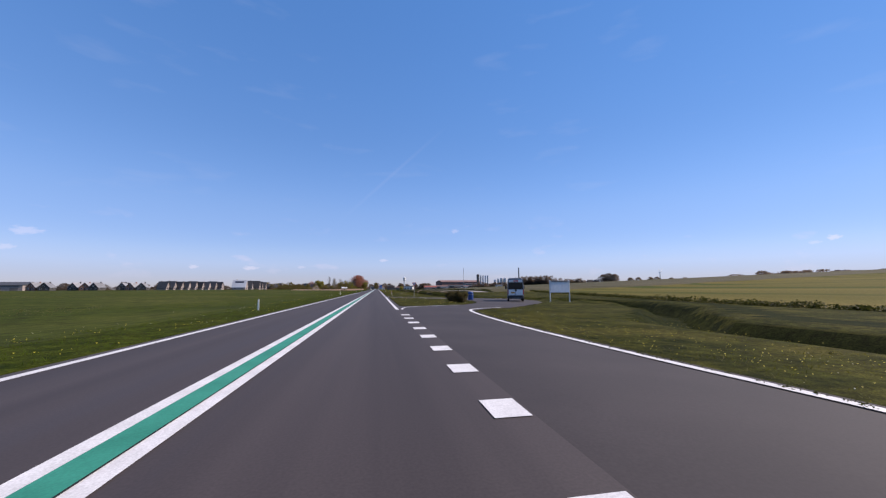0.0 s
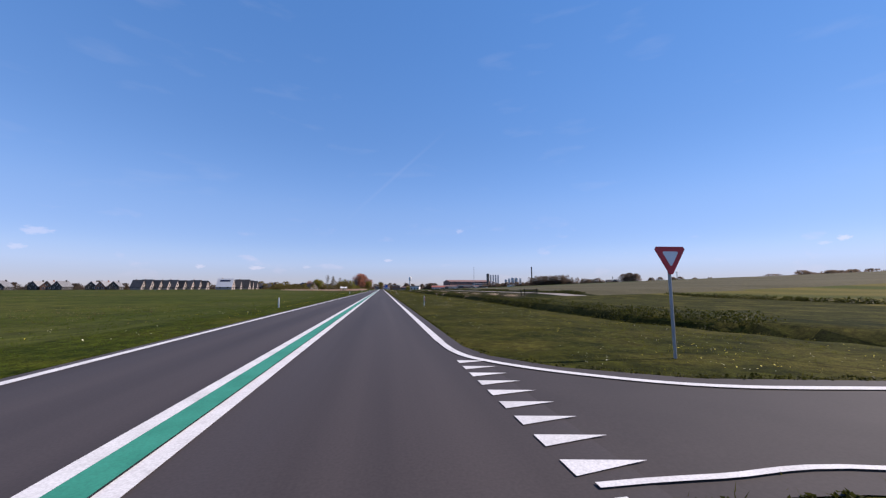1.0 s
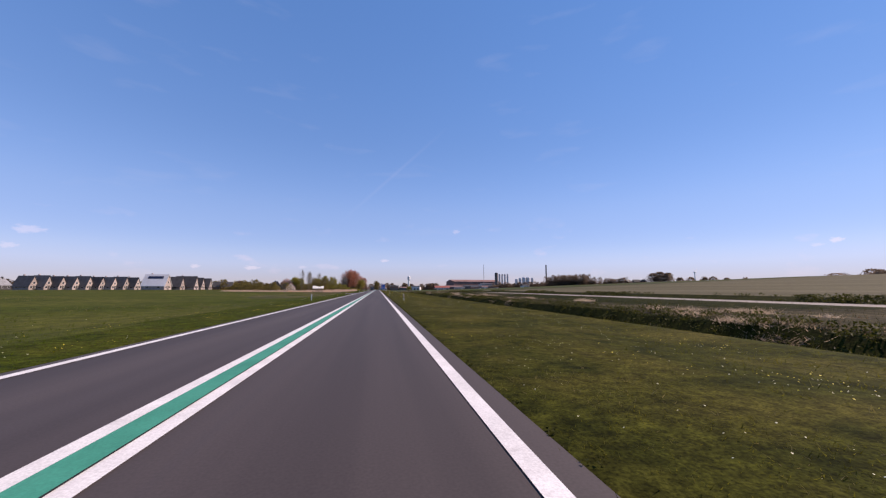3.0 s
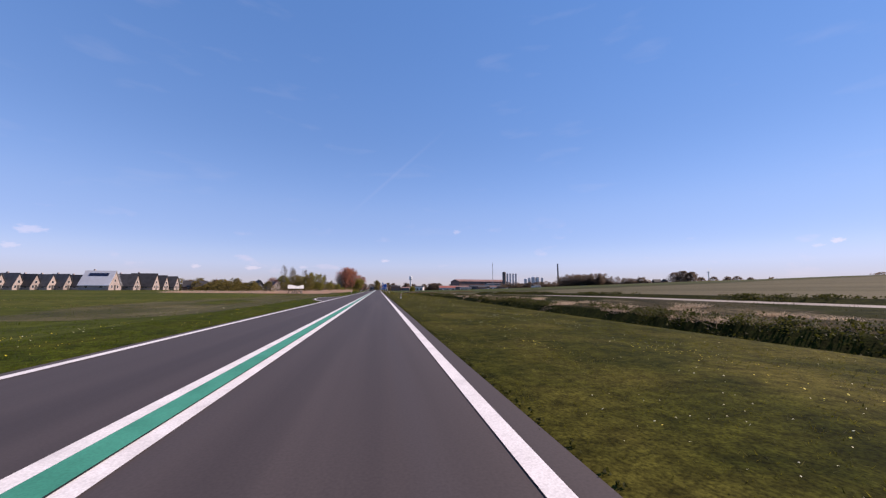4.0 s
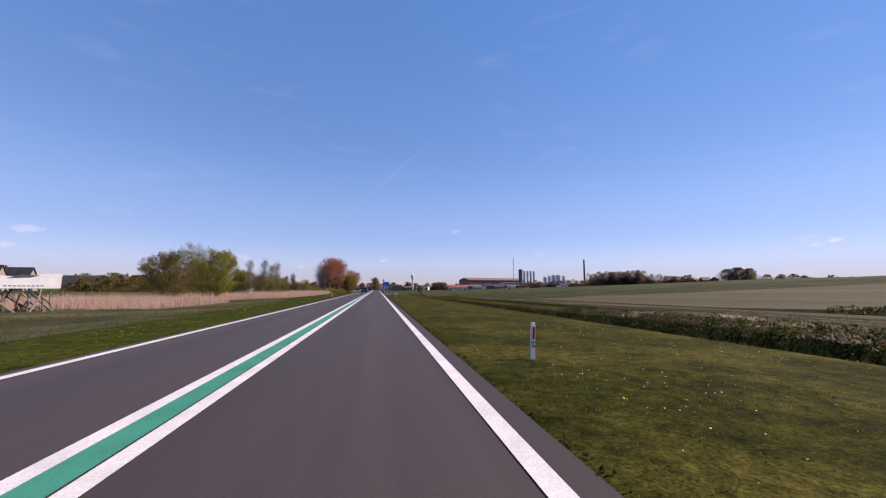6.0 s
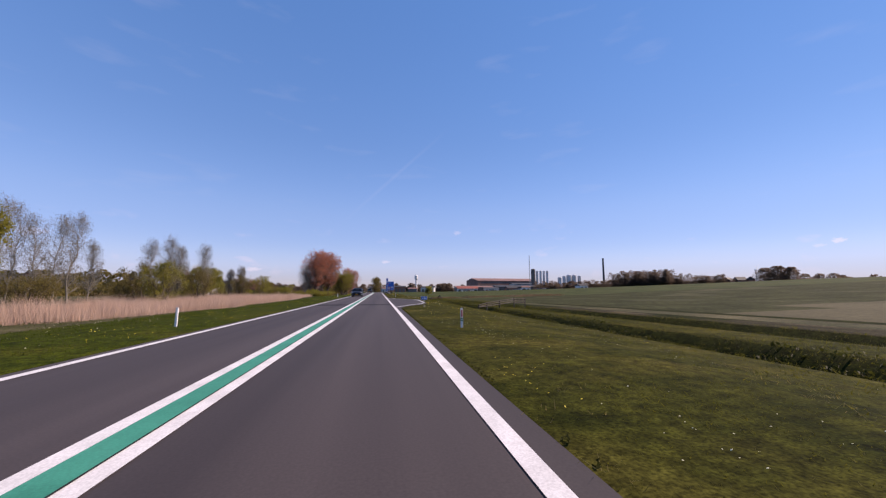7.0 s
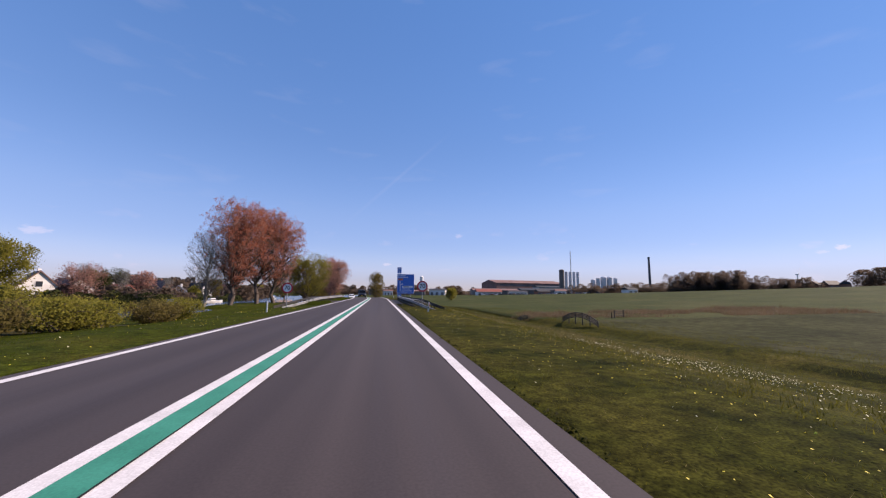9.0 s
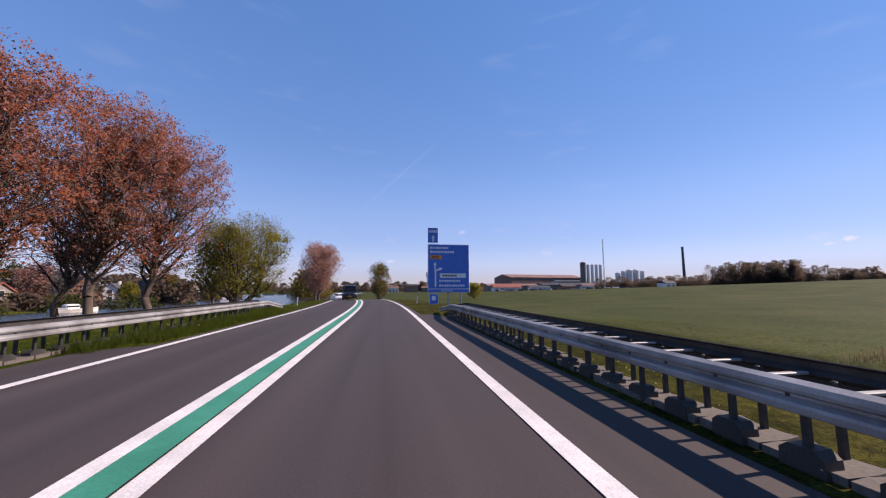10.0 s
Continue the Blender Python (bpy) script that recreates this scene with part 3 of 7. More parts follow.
def land(x, y):
    """Height of the ground."""
    x = x - bend(y)
    base = crest(y)
    if ROAD_L - 0.05 <= x <= ROAD_R + 0.05:
        return base - 0.06
    if x < ROAD_L:
        u = ROAD_L - x
        z = -0.012 - ramp(u, (0, 0), (2.4, 0.0), (5, 0.22), (9, 0.4), (4000, 0.4))
        z += ramp(u, (14, 0), (95, 0.75), (400, 0.9), (4000, 0.9)) * max(ramp(y, (345, 1), (370, 0)), ramp(x, (-95, 1), (-68, 0)))
        if y > 355:
            z -= ramp(y, (355, 0), (375, 1)) * ramp(u, (1.0, 0), (4, 0.25), (10, 0.7), (4000, 0.7))
            if 366 < y < 640:
                s = shore(y) - x
                e = far_bank(y)
                if s > 0 and x > e:
                    z -= ramp(s, (0, 0), (2, 0.9), (500, 0.9)) * ramp(x, (e, 0), (e + 1.4, 1))
        return base + z
    v = x - ROAD_R
    if y < 52 and x < ditch_edge(y) - 0.2:
        return -0.012 - APRON * v
    z = -0.012 - ramp(v, (0, 0), (2.9, 0.0), (6, 0.16), (9999, 0.16))
    s = x - ditch_edge(y)
    depth = ramp(y, (-100, 0.9), (340, 0.9), (360, 0.25), (375, 0.2), (395, 0.9), (420, 0.6), (5000, 0.3))
    z -= depth * ramp(s, (0, 0), (0.9, 0.6), (1.9, 1.0), (3.45, 1.0), (4.1, 0.14), (5.6, 0.03), (9999, 0.0))
    # a second, shallow ditch, and the step up to the crop field
    z -= 0.55 * ramp(y, (248, 0), (262, 1), (300, 1), (318, 0)) * ramp(x, (15.6, 0), (16.8, 0.8), (17.6, 1), (18.4, 1), (19.1, 0), (9999, 0))
    z += 0.28 * ramp(y, (84, 0), (90, 1), (245, 1), (258, 0)) * ramp(x, (26.0, 0), (26.65, 1), (9999, 1))
    z += 0.42 * ramp(y, (76, 0), (90, 1), (190, 1), (225, 0.4), (256, 0)) * ramp(x, (12.4, 0), (15.5, 0.4), (18, 0.55), (22.4, 1), (9999, 1))
    if 84 < y < 262 and 12.5 < x < 22.5:
        z += 0.16 * noise.noise((0.35 * x, 0.16 * y, 2)) * ramp(x, (12.5, 0), (13.5, 1), (21.5, 1), (22.5, 0))
    low = ramp(y, (230, 0), (315, 0.9), (372, 1.55), (5000, 1.6))
    z -= low * ramp(v, (0, 0), (2.6, 0.02), (6, 0.36), (10, 0.78), (14, 1.0), (16, 1.0), (9999, 1.0))
    rise = ramp(x, (26, 0), (60, 0.8), (430, 15.0), (520, 16.5), (5000, 17.0)) * ramp(y, (-5000, 1.0), (520, 1.0), (640, 0.62), (760, 0.32), (900, 0.05), (1000, 0))
    return base + z + rise


def field_line(y):
    """Edge of the golden crop field east of the rest place."""
    return ramp(y, (-100, 22.5), (20, 24.7), (82, 36))


def zone(x, y):
    """Which surface covers the ground."""
    x = x - bend(y)
    if x < ROAD_L:
        u = ROAD_L - x
        if u < ramp(y, (-100, 2.5), (120, 2.6), (160, 3.5), (262, 3.5), (286, 7.2), (330, 7.0), (352, 9.0), (5000, 9.0)):
            return "verge_fresh"
        if y > 370 and x < far_bank(y) + 1.5:
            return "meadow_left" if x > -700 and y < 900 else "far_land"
        if y > 262 + 9 * noise.noise((0.06 * x, 0, 4)) and x > -60 + 14 * noise.noise((0, 0.05 * y, 6)):
            return "scrub" if y < 372 else "verge_fresh"
        if y > 175 and u < 16 + 10 * noise.noise((0.05 * y, 0.1 * x, 0)):
            return "scrub"
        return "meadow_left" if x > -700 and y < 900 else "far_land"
    s = x - ditch_edge(y)
    if s < 0:
        return "verge"
    # dark ditch growth; wider on one stretch, its green standing for far-slope shade
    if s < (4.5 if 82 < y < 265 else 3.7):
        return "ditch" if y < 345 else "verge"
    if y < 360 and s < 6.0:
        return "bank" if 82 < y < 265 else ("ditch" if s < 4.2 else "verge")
    if 262 < y < 386 and x < 19.2:
        return "ditch" if 16.3 < x and y < 314 else "verge"
    if 84 < y < 330 and x < TRACK[0]:
        return "bank" if noise.noise((0.12 * x, 0.05 * y, 7)) > -0.1 else "ditch"
    if 84 < y < 206 and x < TRACK[1]:
        return "track"
    if 84 < y < 330 and x < TRACK[1] + 1.4:
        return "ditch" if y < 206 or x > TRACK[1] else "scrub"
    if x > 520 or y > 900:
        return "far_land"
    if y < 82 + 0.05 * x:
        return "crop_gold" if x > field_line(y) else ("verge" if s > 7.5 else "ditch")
    if y < 384:
        return "crop_pale" if y < 292 + 0.12 * x + 14 * noise.noise((0.05 * x, 0.05 * y, 5)) else "field_rough"
    return "meadow_right"


GROUND_MATS = ["verge", "verge_fresh", "meadow_left", "scrub", "ditch", "bank", "track", "crop_pale", "field_rough", "crop_gold", "meadow_right", "far_land"]


def build_ground():
    left = [-4000, -2500, -1500, -1000, -700, -500, -380, -300, -240, -190, -150, -120, -95, -80, -70, -66, -63, -60, -54, -48, -42]
    xs = left + [-38 + i for i in range(32)] + [-6.2, -5.6, -5.1, -4.75, -4.5, -2, 0, 1.1, 1.35, 1.8, 2.4] + [3 + 0.6 * i for i in range(32)] + [22.2, 22.6, 23.2, 24, 25.2, 26, 26.7, 27.4, 28.5, 30, 34, 40, 50, 64, 84, 110, 145, 190, 240, 300, 360, 430, 520, 700, 1000, 1600, 2500, 4000]
    ys = [-120, -80, -50, -30] + [-20 + 1.5 * i for i in range(318)] + [457 + 8 * 1.17 ** i for i in range(40)]
    verts = [(x + bend(y) * (1 if abs(x) < 70 else 0), y, 0) for y in ys for x in xs]
    verts = [(x, y, land(x, y)) for x, y, _ in verts]
    n = len(xs)
    me = bpy.data.meshes.new("ground")
    faces = [(j * n + i, j * n + i + 1, (j + 1) * n + i + 1, (j + 1) * n + i) for j in range(len(ys) - 1) for i in range(n - 1)]
    me.from_pydata(verts, [], faces)
    for k in GROUND_MATS:
        me.materials.append(M[k])
    idx = []
    for a, b, c, d in faces:
        cx = sum(verts[i][0] for i in (a, b, c, d)) / 4
        cy = sum(verts[i][1] for i in (a, b, c, d)) / 4
        k = zone(cx, cy)
        idx.append(GROUND_MATS.index(k))
    me.polygons.foreach_set("material_index", idx)
    me.shade_smooth()
    return tagged(new("ground", me), "flat polder land of verges, meadows and crop fields", "ground", kind="structure")


build_ground()


def strip(name, x0, x1, y0, y1, lift, material, label, category):
    """A band along the road that follows its bend and crest."""
    ys = [y0] + [y for y in [402 + 3 * i for i in range(46)] if y0 < y < y1] + [y1]
    if y0 < 400 < y1:
        ys.insert(1, 400)
    v, f = [], []
    for y in ys:
        v += [(x0 + bend(y), y, crest(y) + lift), (x1 + bend(y), y, crest(y) + lift)]
    for i in range(len(ys) - 1):
        f.append((2 * i, 2 * i + 1, 2 * i + 3, 2 * i + 2))
    me = bpy.data.meshes.new(name)
    me.from_pydata(v, [], f)
    me.materials.append(material)
    return tagged(new(name, me), label, category, kind="structure")


strip("road", ROAD_L, ROAD_R, -120, 540, 0.0, M["asphalt"], "grey asphalt two-lane rural road with a green centre band", "road")
strip("road_patch", -4.3, 0.88, 296.9, 298.55, 0.004, M["asphalt_dark"], "dark band of newer asphalt laid across both lanes", "road patch")
LINES = 0.008
strip("seam", -1.668, -1.65, -120, 540, LINES + 0.004, M["asphalt_dark"], "thin dark seam along the green band", "road seam")
strip("edge_line_west", -4.505, -4.355, -120, 540, LINES, M["paint_white"], "solid white painted edge line", "road marking")
strip("centre_line_west", -2.06, -1.915, -120, 540, LINES, M["paint_white"], "solid white painted centre line", "road marking")
strip("centre_band", -1.915, -1.655, -120, 540, LINES, M["paint_green"], "green painted band between white centre lines", "road marking")
strip("centre_line_east", -1.655, -1.505, -120, 540, LINES, M["paint_white"], "solid white painted centre line", "road marking")
strip("edge_line_east", 0.885, 1.045, -120, 1.0, LINES, M["paint_white"], "solid white painted edge line", "road marking")
strip("edge_line_east", 0.885, 1.045, 19.6, 42.7, LINES, M["paint_white"], "solid white painted edge line", "road marking")
strip("edge_line_east", 0.885, 1.045, 48.15, 540, LINES, M["paint_white"], "solid white painted edge line", "road marking")
for sx in (-0.05, -2.2, -3.2):
    strip("transverse_mark", sx - 0.12, sx + 0.12, 221.6, 221.72, 0.006, M["paint_white"], "short worn white mark across the lane", "road marking")
strip("joint", ROAD_L, ROAD_R, 380.6, 380.64, 0.005, M["asphalt_dark"], "dark sealed joint across the road before the bridge", "road joint")


def smooth_line(pts, k=6):
    """Rounds a plan polyline."""
    out = []
    for i in range(len(pts) - 1):
        p0, p1, p2, p3 = (Vector(pts[max(0, min(len(pts) - 1, i + j))]) for j in (-1, 0, 1, 2))
        for s in range(k):
            t = s / k
            out.append(0.5 * (2 * p1 + (p2 - p0) * t + (2 * p0 - 5 * p1 + 4 * p2 - p3) * t * t + (3 * p1 - p0 - 3 * p2 + p3) * t ** 3))
    return out + [Vector(pts[-1])]


def ribbon(name, pts, width, lift, material, label, category):
    pts = smooth_line(pts)
    v, f = [], []
    for i, p in enumerate(pts):
        d = (pts[min(i + 1, len(pts) - 1)] - pts[max(i - 1, 0)]).normalized()
        s = Vector((d.y, -d.x)) * width / 2
        for q in (p - s, p + s):
            v.append((q.x, q.y, lift - (APRON * max(0.0, q.x - ROAD_R) if q.y < 60 else 0.0)))
        if i:
            f.append((2 * i - 2, 2 * i - 1, 2 * i + 1, 2 * i))
    me = bpy.data.meshes.new(name)
    me.from_pydata(v, [], f)
    me.materials.append(material)
    return tagged(new(name, me), label, category, kind="structure")


def sheet(name, outline, z, material, label, category):
    bm = bmesh.new()
    bm.faces.new([bm.verts.new((x, y, z - (APRON * max(0.0, x - ROAD_R) if y < 60 else 0.0))) for x, y in outline])
    bmesh.ops.triangulate(bm, faces=bm.faces)
    bmesh.ops.recalc_face_normals(bm, faces=bm.faces)
    me = bpy.data.meshes.new(name)
    bm.to_mesh(me)
    bm.free()
    if me.polygons[0].normal.z < 0:
        me.flip_normals()
    me.materials.append(material)
    return tagged(new(name, me), label, category, kind="structure")


# lay-by loop with its grass island, east side
EXIT = [(5.71, -43.12), (5.07, -12.88), (4.61, 2.03), (4.3, 6.24), (4.13, 9.37), (4.08, 12.89), (4.24, 16.41), (4.55, 19.05), (5.07, 20.32), (5.95, 21.23), (7.15, 21.98)]
ISLE = [(1.2, 19.6), (1.3, 20.7), (1.68, 21.95), (2.44, 22.95), (3.7, 24.04), (4.65, 24.75), (5.5, 25.4)]
SIDE_FAR = [(0.96, 48.2), (1.02, 47.0), (1.3, 46.2), (2.14, 45.32), (3.54, 44.54), (5.83, 44.18), (9.03, 43.71), (16.63, 43.35)]
SIDE_NEAR = [(0.96, 42.82), (1.71, 42.8), (2.85, 42.74), (5.13, 41.9), (7.77, 40.23), (9.42, 38.86)]
nose = [(ROAD_R, 23.35), (1.64, 23.2), (2.29, 23.38), (2.87, 23.69), (3.6, 24.12), (4.67, 24.83), (5.65, 25.65), (6.3, 26.64), (7.3, 28.42), (7.9, 30.0), (8.4, 32), (8.5, 34), (8.2, 36.6), (7.0, 39.5), (4.9, 41.5), (2.8, 42.45), (ROAD_R, 42.6)]
area = [(ROAD_R, -120)] + [tuple(p) for p in smooth_line(nose, 4)]
area += [(ROAD_R, 47.6), (1.5, 46.6), (2.24, 45.68), (3.65, 44.91), (5.95, 44.57), (9.03, 44.05), (15.4, 43.6), (16.4, 41.5), (16.0, 36), (14.4, 31.5), (12.2, 28.0), (9.4, 24.0), (7.65, 21.74), (6.19, 20.86), (5.3, 19.95), (4.78, 18.68), (4.5, 16.44), (4.33, 12.92), (4.38, 9.4), (4.55, 6.25), (4.9, 2.03), (5.36, -12.94), (5.6, -40), (6.0, -120)]
sheet("side_road", area, -0.003, M["asphalt_side"], "worn asphalt slip road looping round a grass island", "side road")
ribbon("exit_line", EXIT, 0.16, LINES + 0.003, M["paint_white"], "white line along the slip road edge", "road marking")
ribbon("island_line", ISLE, 0.1, LINES + 0.003, M["paint_white"], "curved white line round the island nose", "road marking")
ribbon("side_line_north", SIDE_FAR, 0.13, LINES + 0.003, M["paint_white"], "white line curving into the side road", "road marking")
ribbon("side_line_south", SIDE_NEAR, 0.055, LINES + 0.003, M["paint_white"], "white line along the island edge", "road marking")
for i in range(11):
    y = -0.15 + 1.62 * i
    block = Shape().add([(0.92, y - 0.24, LINES), (1.25, y - 0.24, LINES), (1.25, y + 0.24, LINES), (0.92, y + 0.24, LINES)], [(0, 1, 2, 3)])
    single("block_marking", block, M["paint_white"], "square white painted block between lane and slip road", "road marking", "block markings", "structure")
for i in range(9):
    y = 43.03 + 0.39 * i
    tooth = Shape().add([(0.9, y - 0.1, LINES), (1.43 - 0.01 * i, y, LINES), (0.9, y + 0.1, LINES)], [(0, 1, 2)])
    single("give_way_tooth", tooth, M["paint_white"], "white painted give-way triangle at the junction", "road marking", "give-way triangles", "structure")
# breakdown bays
bay_e = [(ROAD_R, 291.4), (1.4, 293.1), (1.7, 294.5), (2.75, 297.1), (3.53, 298.95), (3.96, 302.2), (4.18, 309.3), (3.92, 311.4), (3.26, 312.7), (2.3, 315.3), (ROAD_R, 318.2)]
bay_e = [tuple(p) for p in smooth_line(bay_e, 4)]
sheet("bay_east", bay_e, -0.004, M["asphalt_side"], "small asphalt breakdown bay beside the lane", "lay-by")
ribbon("bay_line_east", [(1.0, 293.3), (1.3, 294.3), (2.5, 297.3), (3.3, 299.2), (3.78, 302.3), (3.96, 309.2), (3.7, 311), (3.09, 312.2), (2.12, 314.6), (1.0, 317.6)], 0.13, LINES + 0.003, M["paint_white"], "white line round the breakdown bay", "road marking")
bay_w = [(ROAD_L, 187.2), (-6.0, 190.8), (-6.55, 193.4), (-6.95, 196.5), (-6.95, 201.7), (-5.8, 205.2), (ROAD_L, 209.5)]
sheet("bay_west", bay_w, -0.004, M["asphalt_side"], "small asphalt breakdown bay beside the far lane", "lay-by")
ribbon("bay_line_west", [(-4.42, 186.8), (-5.72, 190.8), (-6.25, 193.6), (-6.65, 196.7), (-6.67, 201.7), (-5.58, 204.9), (-4.42, 209.3)], 0.12, LINES + 0.003, M["paint_white"], "white line round the breakdown bay", "road marking")
# widened shoulders under the barriers
sheet("shoulder_east", [(ROAD_R, 380.8), (2.0, 380.9), (2.15, 398.5), (1.7, 400), (ROAD_R, 400)], -0.004, M["asphalt"], "asphalt shoulder beside the barrier", "shoulder")
sheet("shoulder_west", [(ROAD_L, 386.6), (-5.3, 387), (-5.5, 392.0), (ROAD_L, 392.7)], -0.004, M["asphalt"], "asphalt shoulder beside the barrier", "shoulder")
slabs = []
for k in range(4):
    edge = [(-0.2, -0.24), (-0.2, 0.22), (-0.05, 0.24), (0.12 + 0.03 * k, 0.21), (0.2 - 0.03 * k, 0.05), (0.16, -0.08 - 0.03 * k), (0.2, -0.2), (0.04, -0.235)]
    slabs.append(Shape().prism(edge, "z", -0.07, 0.035).mesh("slab", M["concrete"]))
for x, y0, count in ((2.46, 381.3, 38), (-5.98, 386.9, 11)):
    foot = tagged(new("barrier_footing"), "broken row of weathered concrete slabs under the barrier posts", "footing", kind="structure")
    for i in range(count):
        ob = new("slab", slabs[(3 * i + i // 5) % 4])
        ob.parent = foot
        ob.matrix_basis = pose(x + random.uniform(-0.02, 0.03), y0 + 0.48 * i, random.uniform(-0.012, 0.006), random.uniform(-1.5, 1.5), random.uniform(-1.5, 1.5), (0 if x > 0 else 180) + random.uniform(-3, 3))
# broad water behind the trees
pond = Shape().add([(-66, 366, WATER_Z), (-14, 366, WATER_Z), (-14, 640, WATER_Z), (-66, 640, WATER_Z)], [(0, 1, 2, 3)])
single("water", pond, M["water"], "calm dark canal water with light ripples", "water", kind="structure")
pool = Shape().add([(11.4, 392, -2.05), (15.0, 392, -2.05), (15.0, 418, -2.05), (11.4, 418, -2.05)], [(0, 1, 2, 3)])
single("water_1", pool, M["water"], "narrow brown ditch water beside the bridge", "water", kind="structure")


# ---- roadside things ----
def marker_post(x, y, west):
    t = thing("marker_post", pose(x, y, land(x, y) - 0.1, 0, 5.0 if 366 < y < 369 and not west else random.uniform(-1, 2.5), random.uniform(-6, 6)), "white plastic roadside marker post with reflector on the verge", "marker post", "marker posts along the road")
    body = Shape()
    prof = [(-0.03, -0.018), (0.03, -0.018), (0.037, 0.0), (0.03, 0.026), (-0.03, 0.026), (-0.037, 0.0)]
    body.loft([[(a, b, 0) for a, b in prof], [(a, b, 0.6) for a, b in prof], [(a * 0.9, b * 0.7, 0.66) for a, b in prof]])
    part("post", body, M["plastic_white"], t)
    refl = Shape().box((0, -0.023, 0.5), (0.034, 0.012, 0.2), 0.004)
    part("reflector", refl, M["red_reflector" if not west else "sign_white"], t, "red reflector strip" if not west else "pale reflector strip")
    if not west:
        plate = Shape().box((0, -0.024, 0.33), (0.078, 0.012, 0.09), 0.004)
        pl = part("number_plate", plate, M["plate_green"], t, "small dark green plate with pale bars")
        bars = Shape()
        for i in (-1, 0, 1):
            bars.box((0.022 * i, -0.032, 0.33), (0.01, 0.004, 0.045))
        part("bars", bars, M["sign_white"], pl)
    return t


for y in (63.1, 106.9, 150.5, 194.3, 238.4, 281.6, 326.0, 367.9, 412.5):
    marker_post(2.4 + (0.1 if y > 300 else 0) + (0.05 if y > 360 else 0) + bend(y), y, False)
for y in (21.3, 62.8, 109.2, 151.5, 239, 283.4, 326.4, 367.6, 411):
    marker_post(-5.95 + bend(y), y, True)


def disc(r, n=28):
    return [(r * math.cos(2 * math.pi * i / n), r * math.sin(2 * math.pi * i / n)) for i in range(n)]


def speed_sign(x, y, zc):
    z0 = land(x, y)
    t = thing("speed_sign", pose(x, y, z0), "round white speed limit sign with red rim on a grey pole", "traffic sign", "speed limit signs")
    h = zc - z0
    part("pole", Shape().tube((0, 0.03, -0.1), (0, 0.03, h + 0.3), 0.028, n=10), M["sign_back"], t)
    part("plate", Shape().prism([(a, b + h) for a, b in disc(0.39)], "y", -0.02, 0.0), M["red"], t, "red rim")
    part("face", Shape().prism([(a, b + h) for a, b in disc(0.285)], "y", -0.026, -0.0205), M["sign_white"], t, "white face")
    lettering("70", 0.43, M["black"], t, pose(0, -0.029, h, 90, 0, 0))
    return t


speed_sign(2.8, 373.1, 1.5)
speed_sign(-6.87, 375.4, 1.3)


def give_way_sign(x, y, zc):
    z0 = land(x, y)
    h = zc - z0
    t = thing("give_way_sign", pose(x, y, z0, 0, 0, -4), "white inverted triangle sign with red border on a grey pole", "traffic sign")
    part("pole", Shape().tube((0, 0.03, -0.1), (0, 0.03, h + 0.15), 0.025, n=10), M["sign_back"], t)

    def tri(s):
        pts = []
        for k in range(3):
            a = math.radians(-90 + 120 * k)
            for da in (-0.09, 0.09):
                pts.append((s * math.cos(a + da), s * math.sin(a + da) + h + 0.02))
        return pts
    part("plate", Shape().prism(tri(0.29), "y", -0.02, 0), M["red"], t, "red border")
    part("face", Shape().prism(tri(0.15), "y", -0.026, -0.0205), M["sign_white"], t, "white face")
    return t


give_way_sign(4.49, 46.14, 1.55)


def tow_sign():
    x, y = 2.82, 294.0
    z0 = land(x, y)
    t = thing("breakdown_sign", pose(x, y, z0, 0, 0, -3), "small blue sign with a white car pictogram on a short pole", "traffic sign")
    part("pole", Shape().tube((0, 0.02, -0.1), (0, 0.02, 0.6), 0.02, n=8), M["sign_back"], t)
    part("plate", Shape().box((0, 0, 0.56), (0.4, 0.016, 0.22), 0.007), M["sign_white"], t, "white rim")
    part("face", Shape().box((0, -0.006, 0.56), (0.38, 0.012, 0.2), 0.005), M["sign_blue"], t, "blue face")
    car = Shape()
    car.prism([(-0.03, 0.5), (0.15, 0.5), (0.15, 0.55), (0.11, 0.56), (0.08, 0.6), (0.0, 0.6), (-0.03, 0.55)], "y", -0.016, -0.0125)
    car.prism([(-0.15, 0.5), (-0.11, 0.5), (-0.08, 0.56), (-0.04, 0.59), (-0.05, 0.61), (-0.12, 0.58)], "y", -0.016, -0.0125)
    part("pictogram", car, M["sign_white"], t, "white pictogram of a car being helped")


tow_sign()


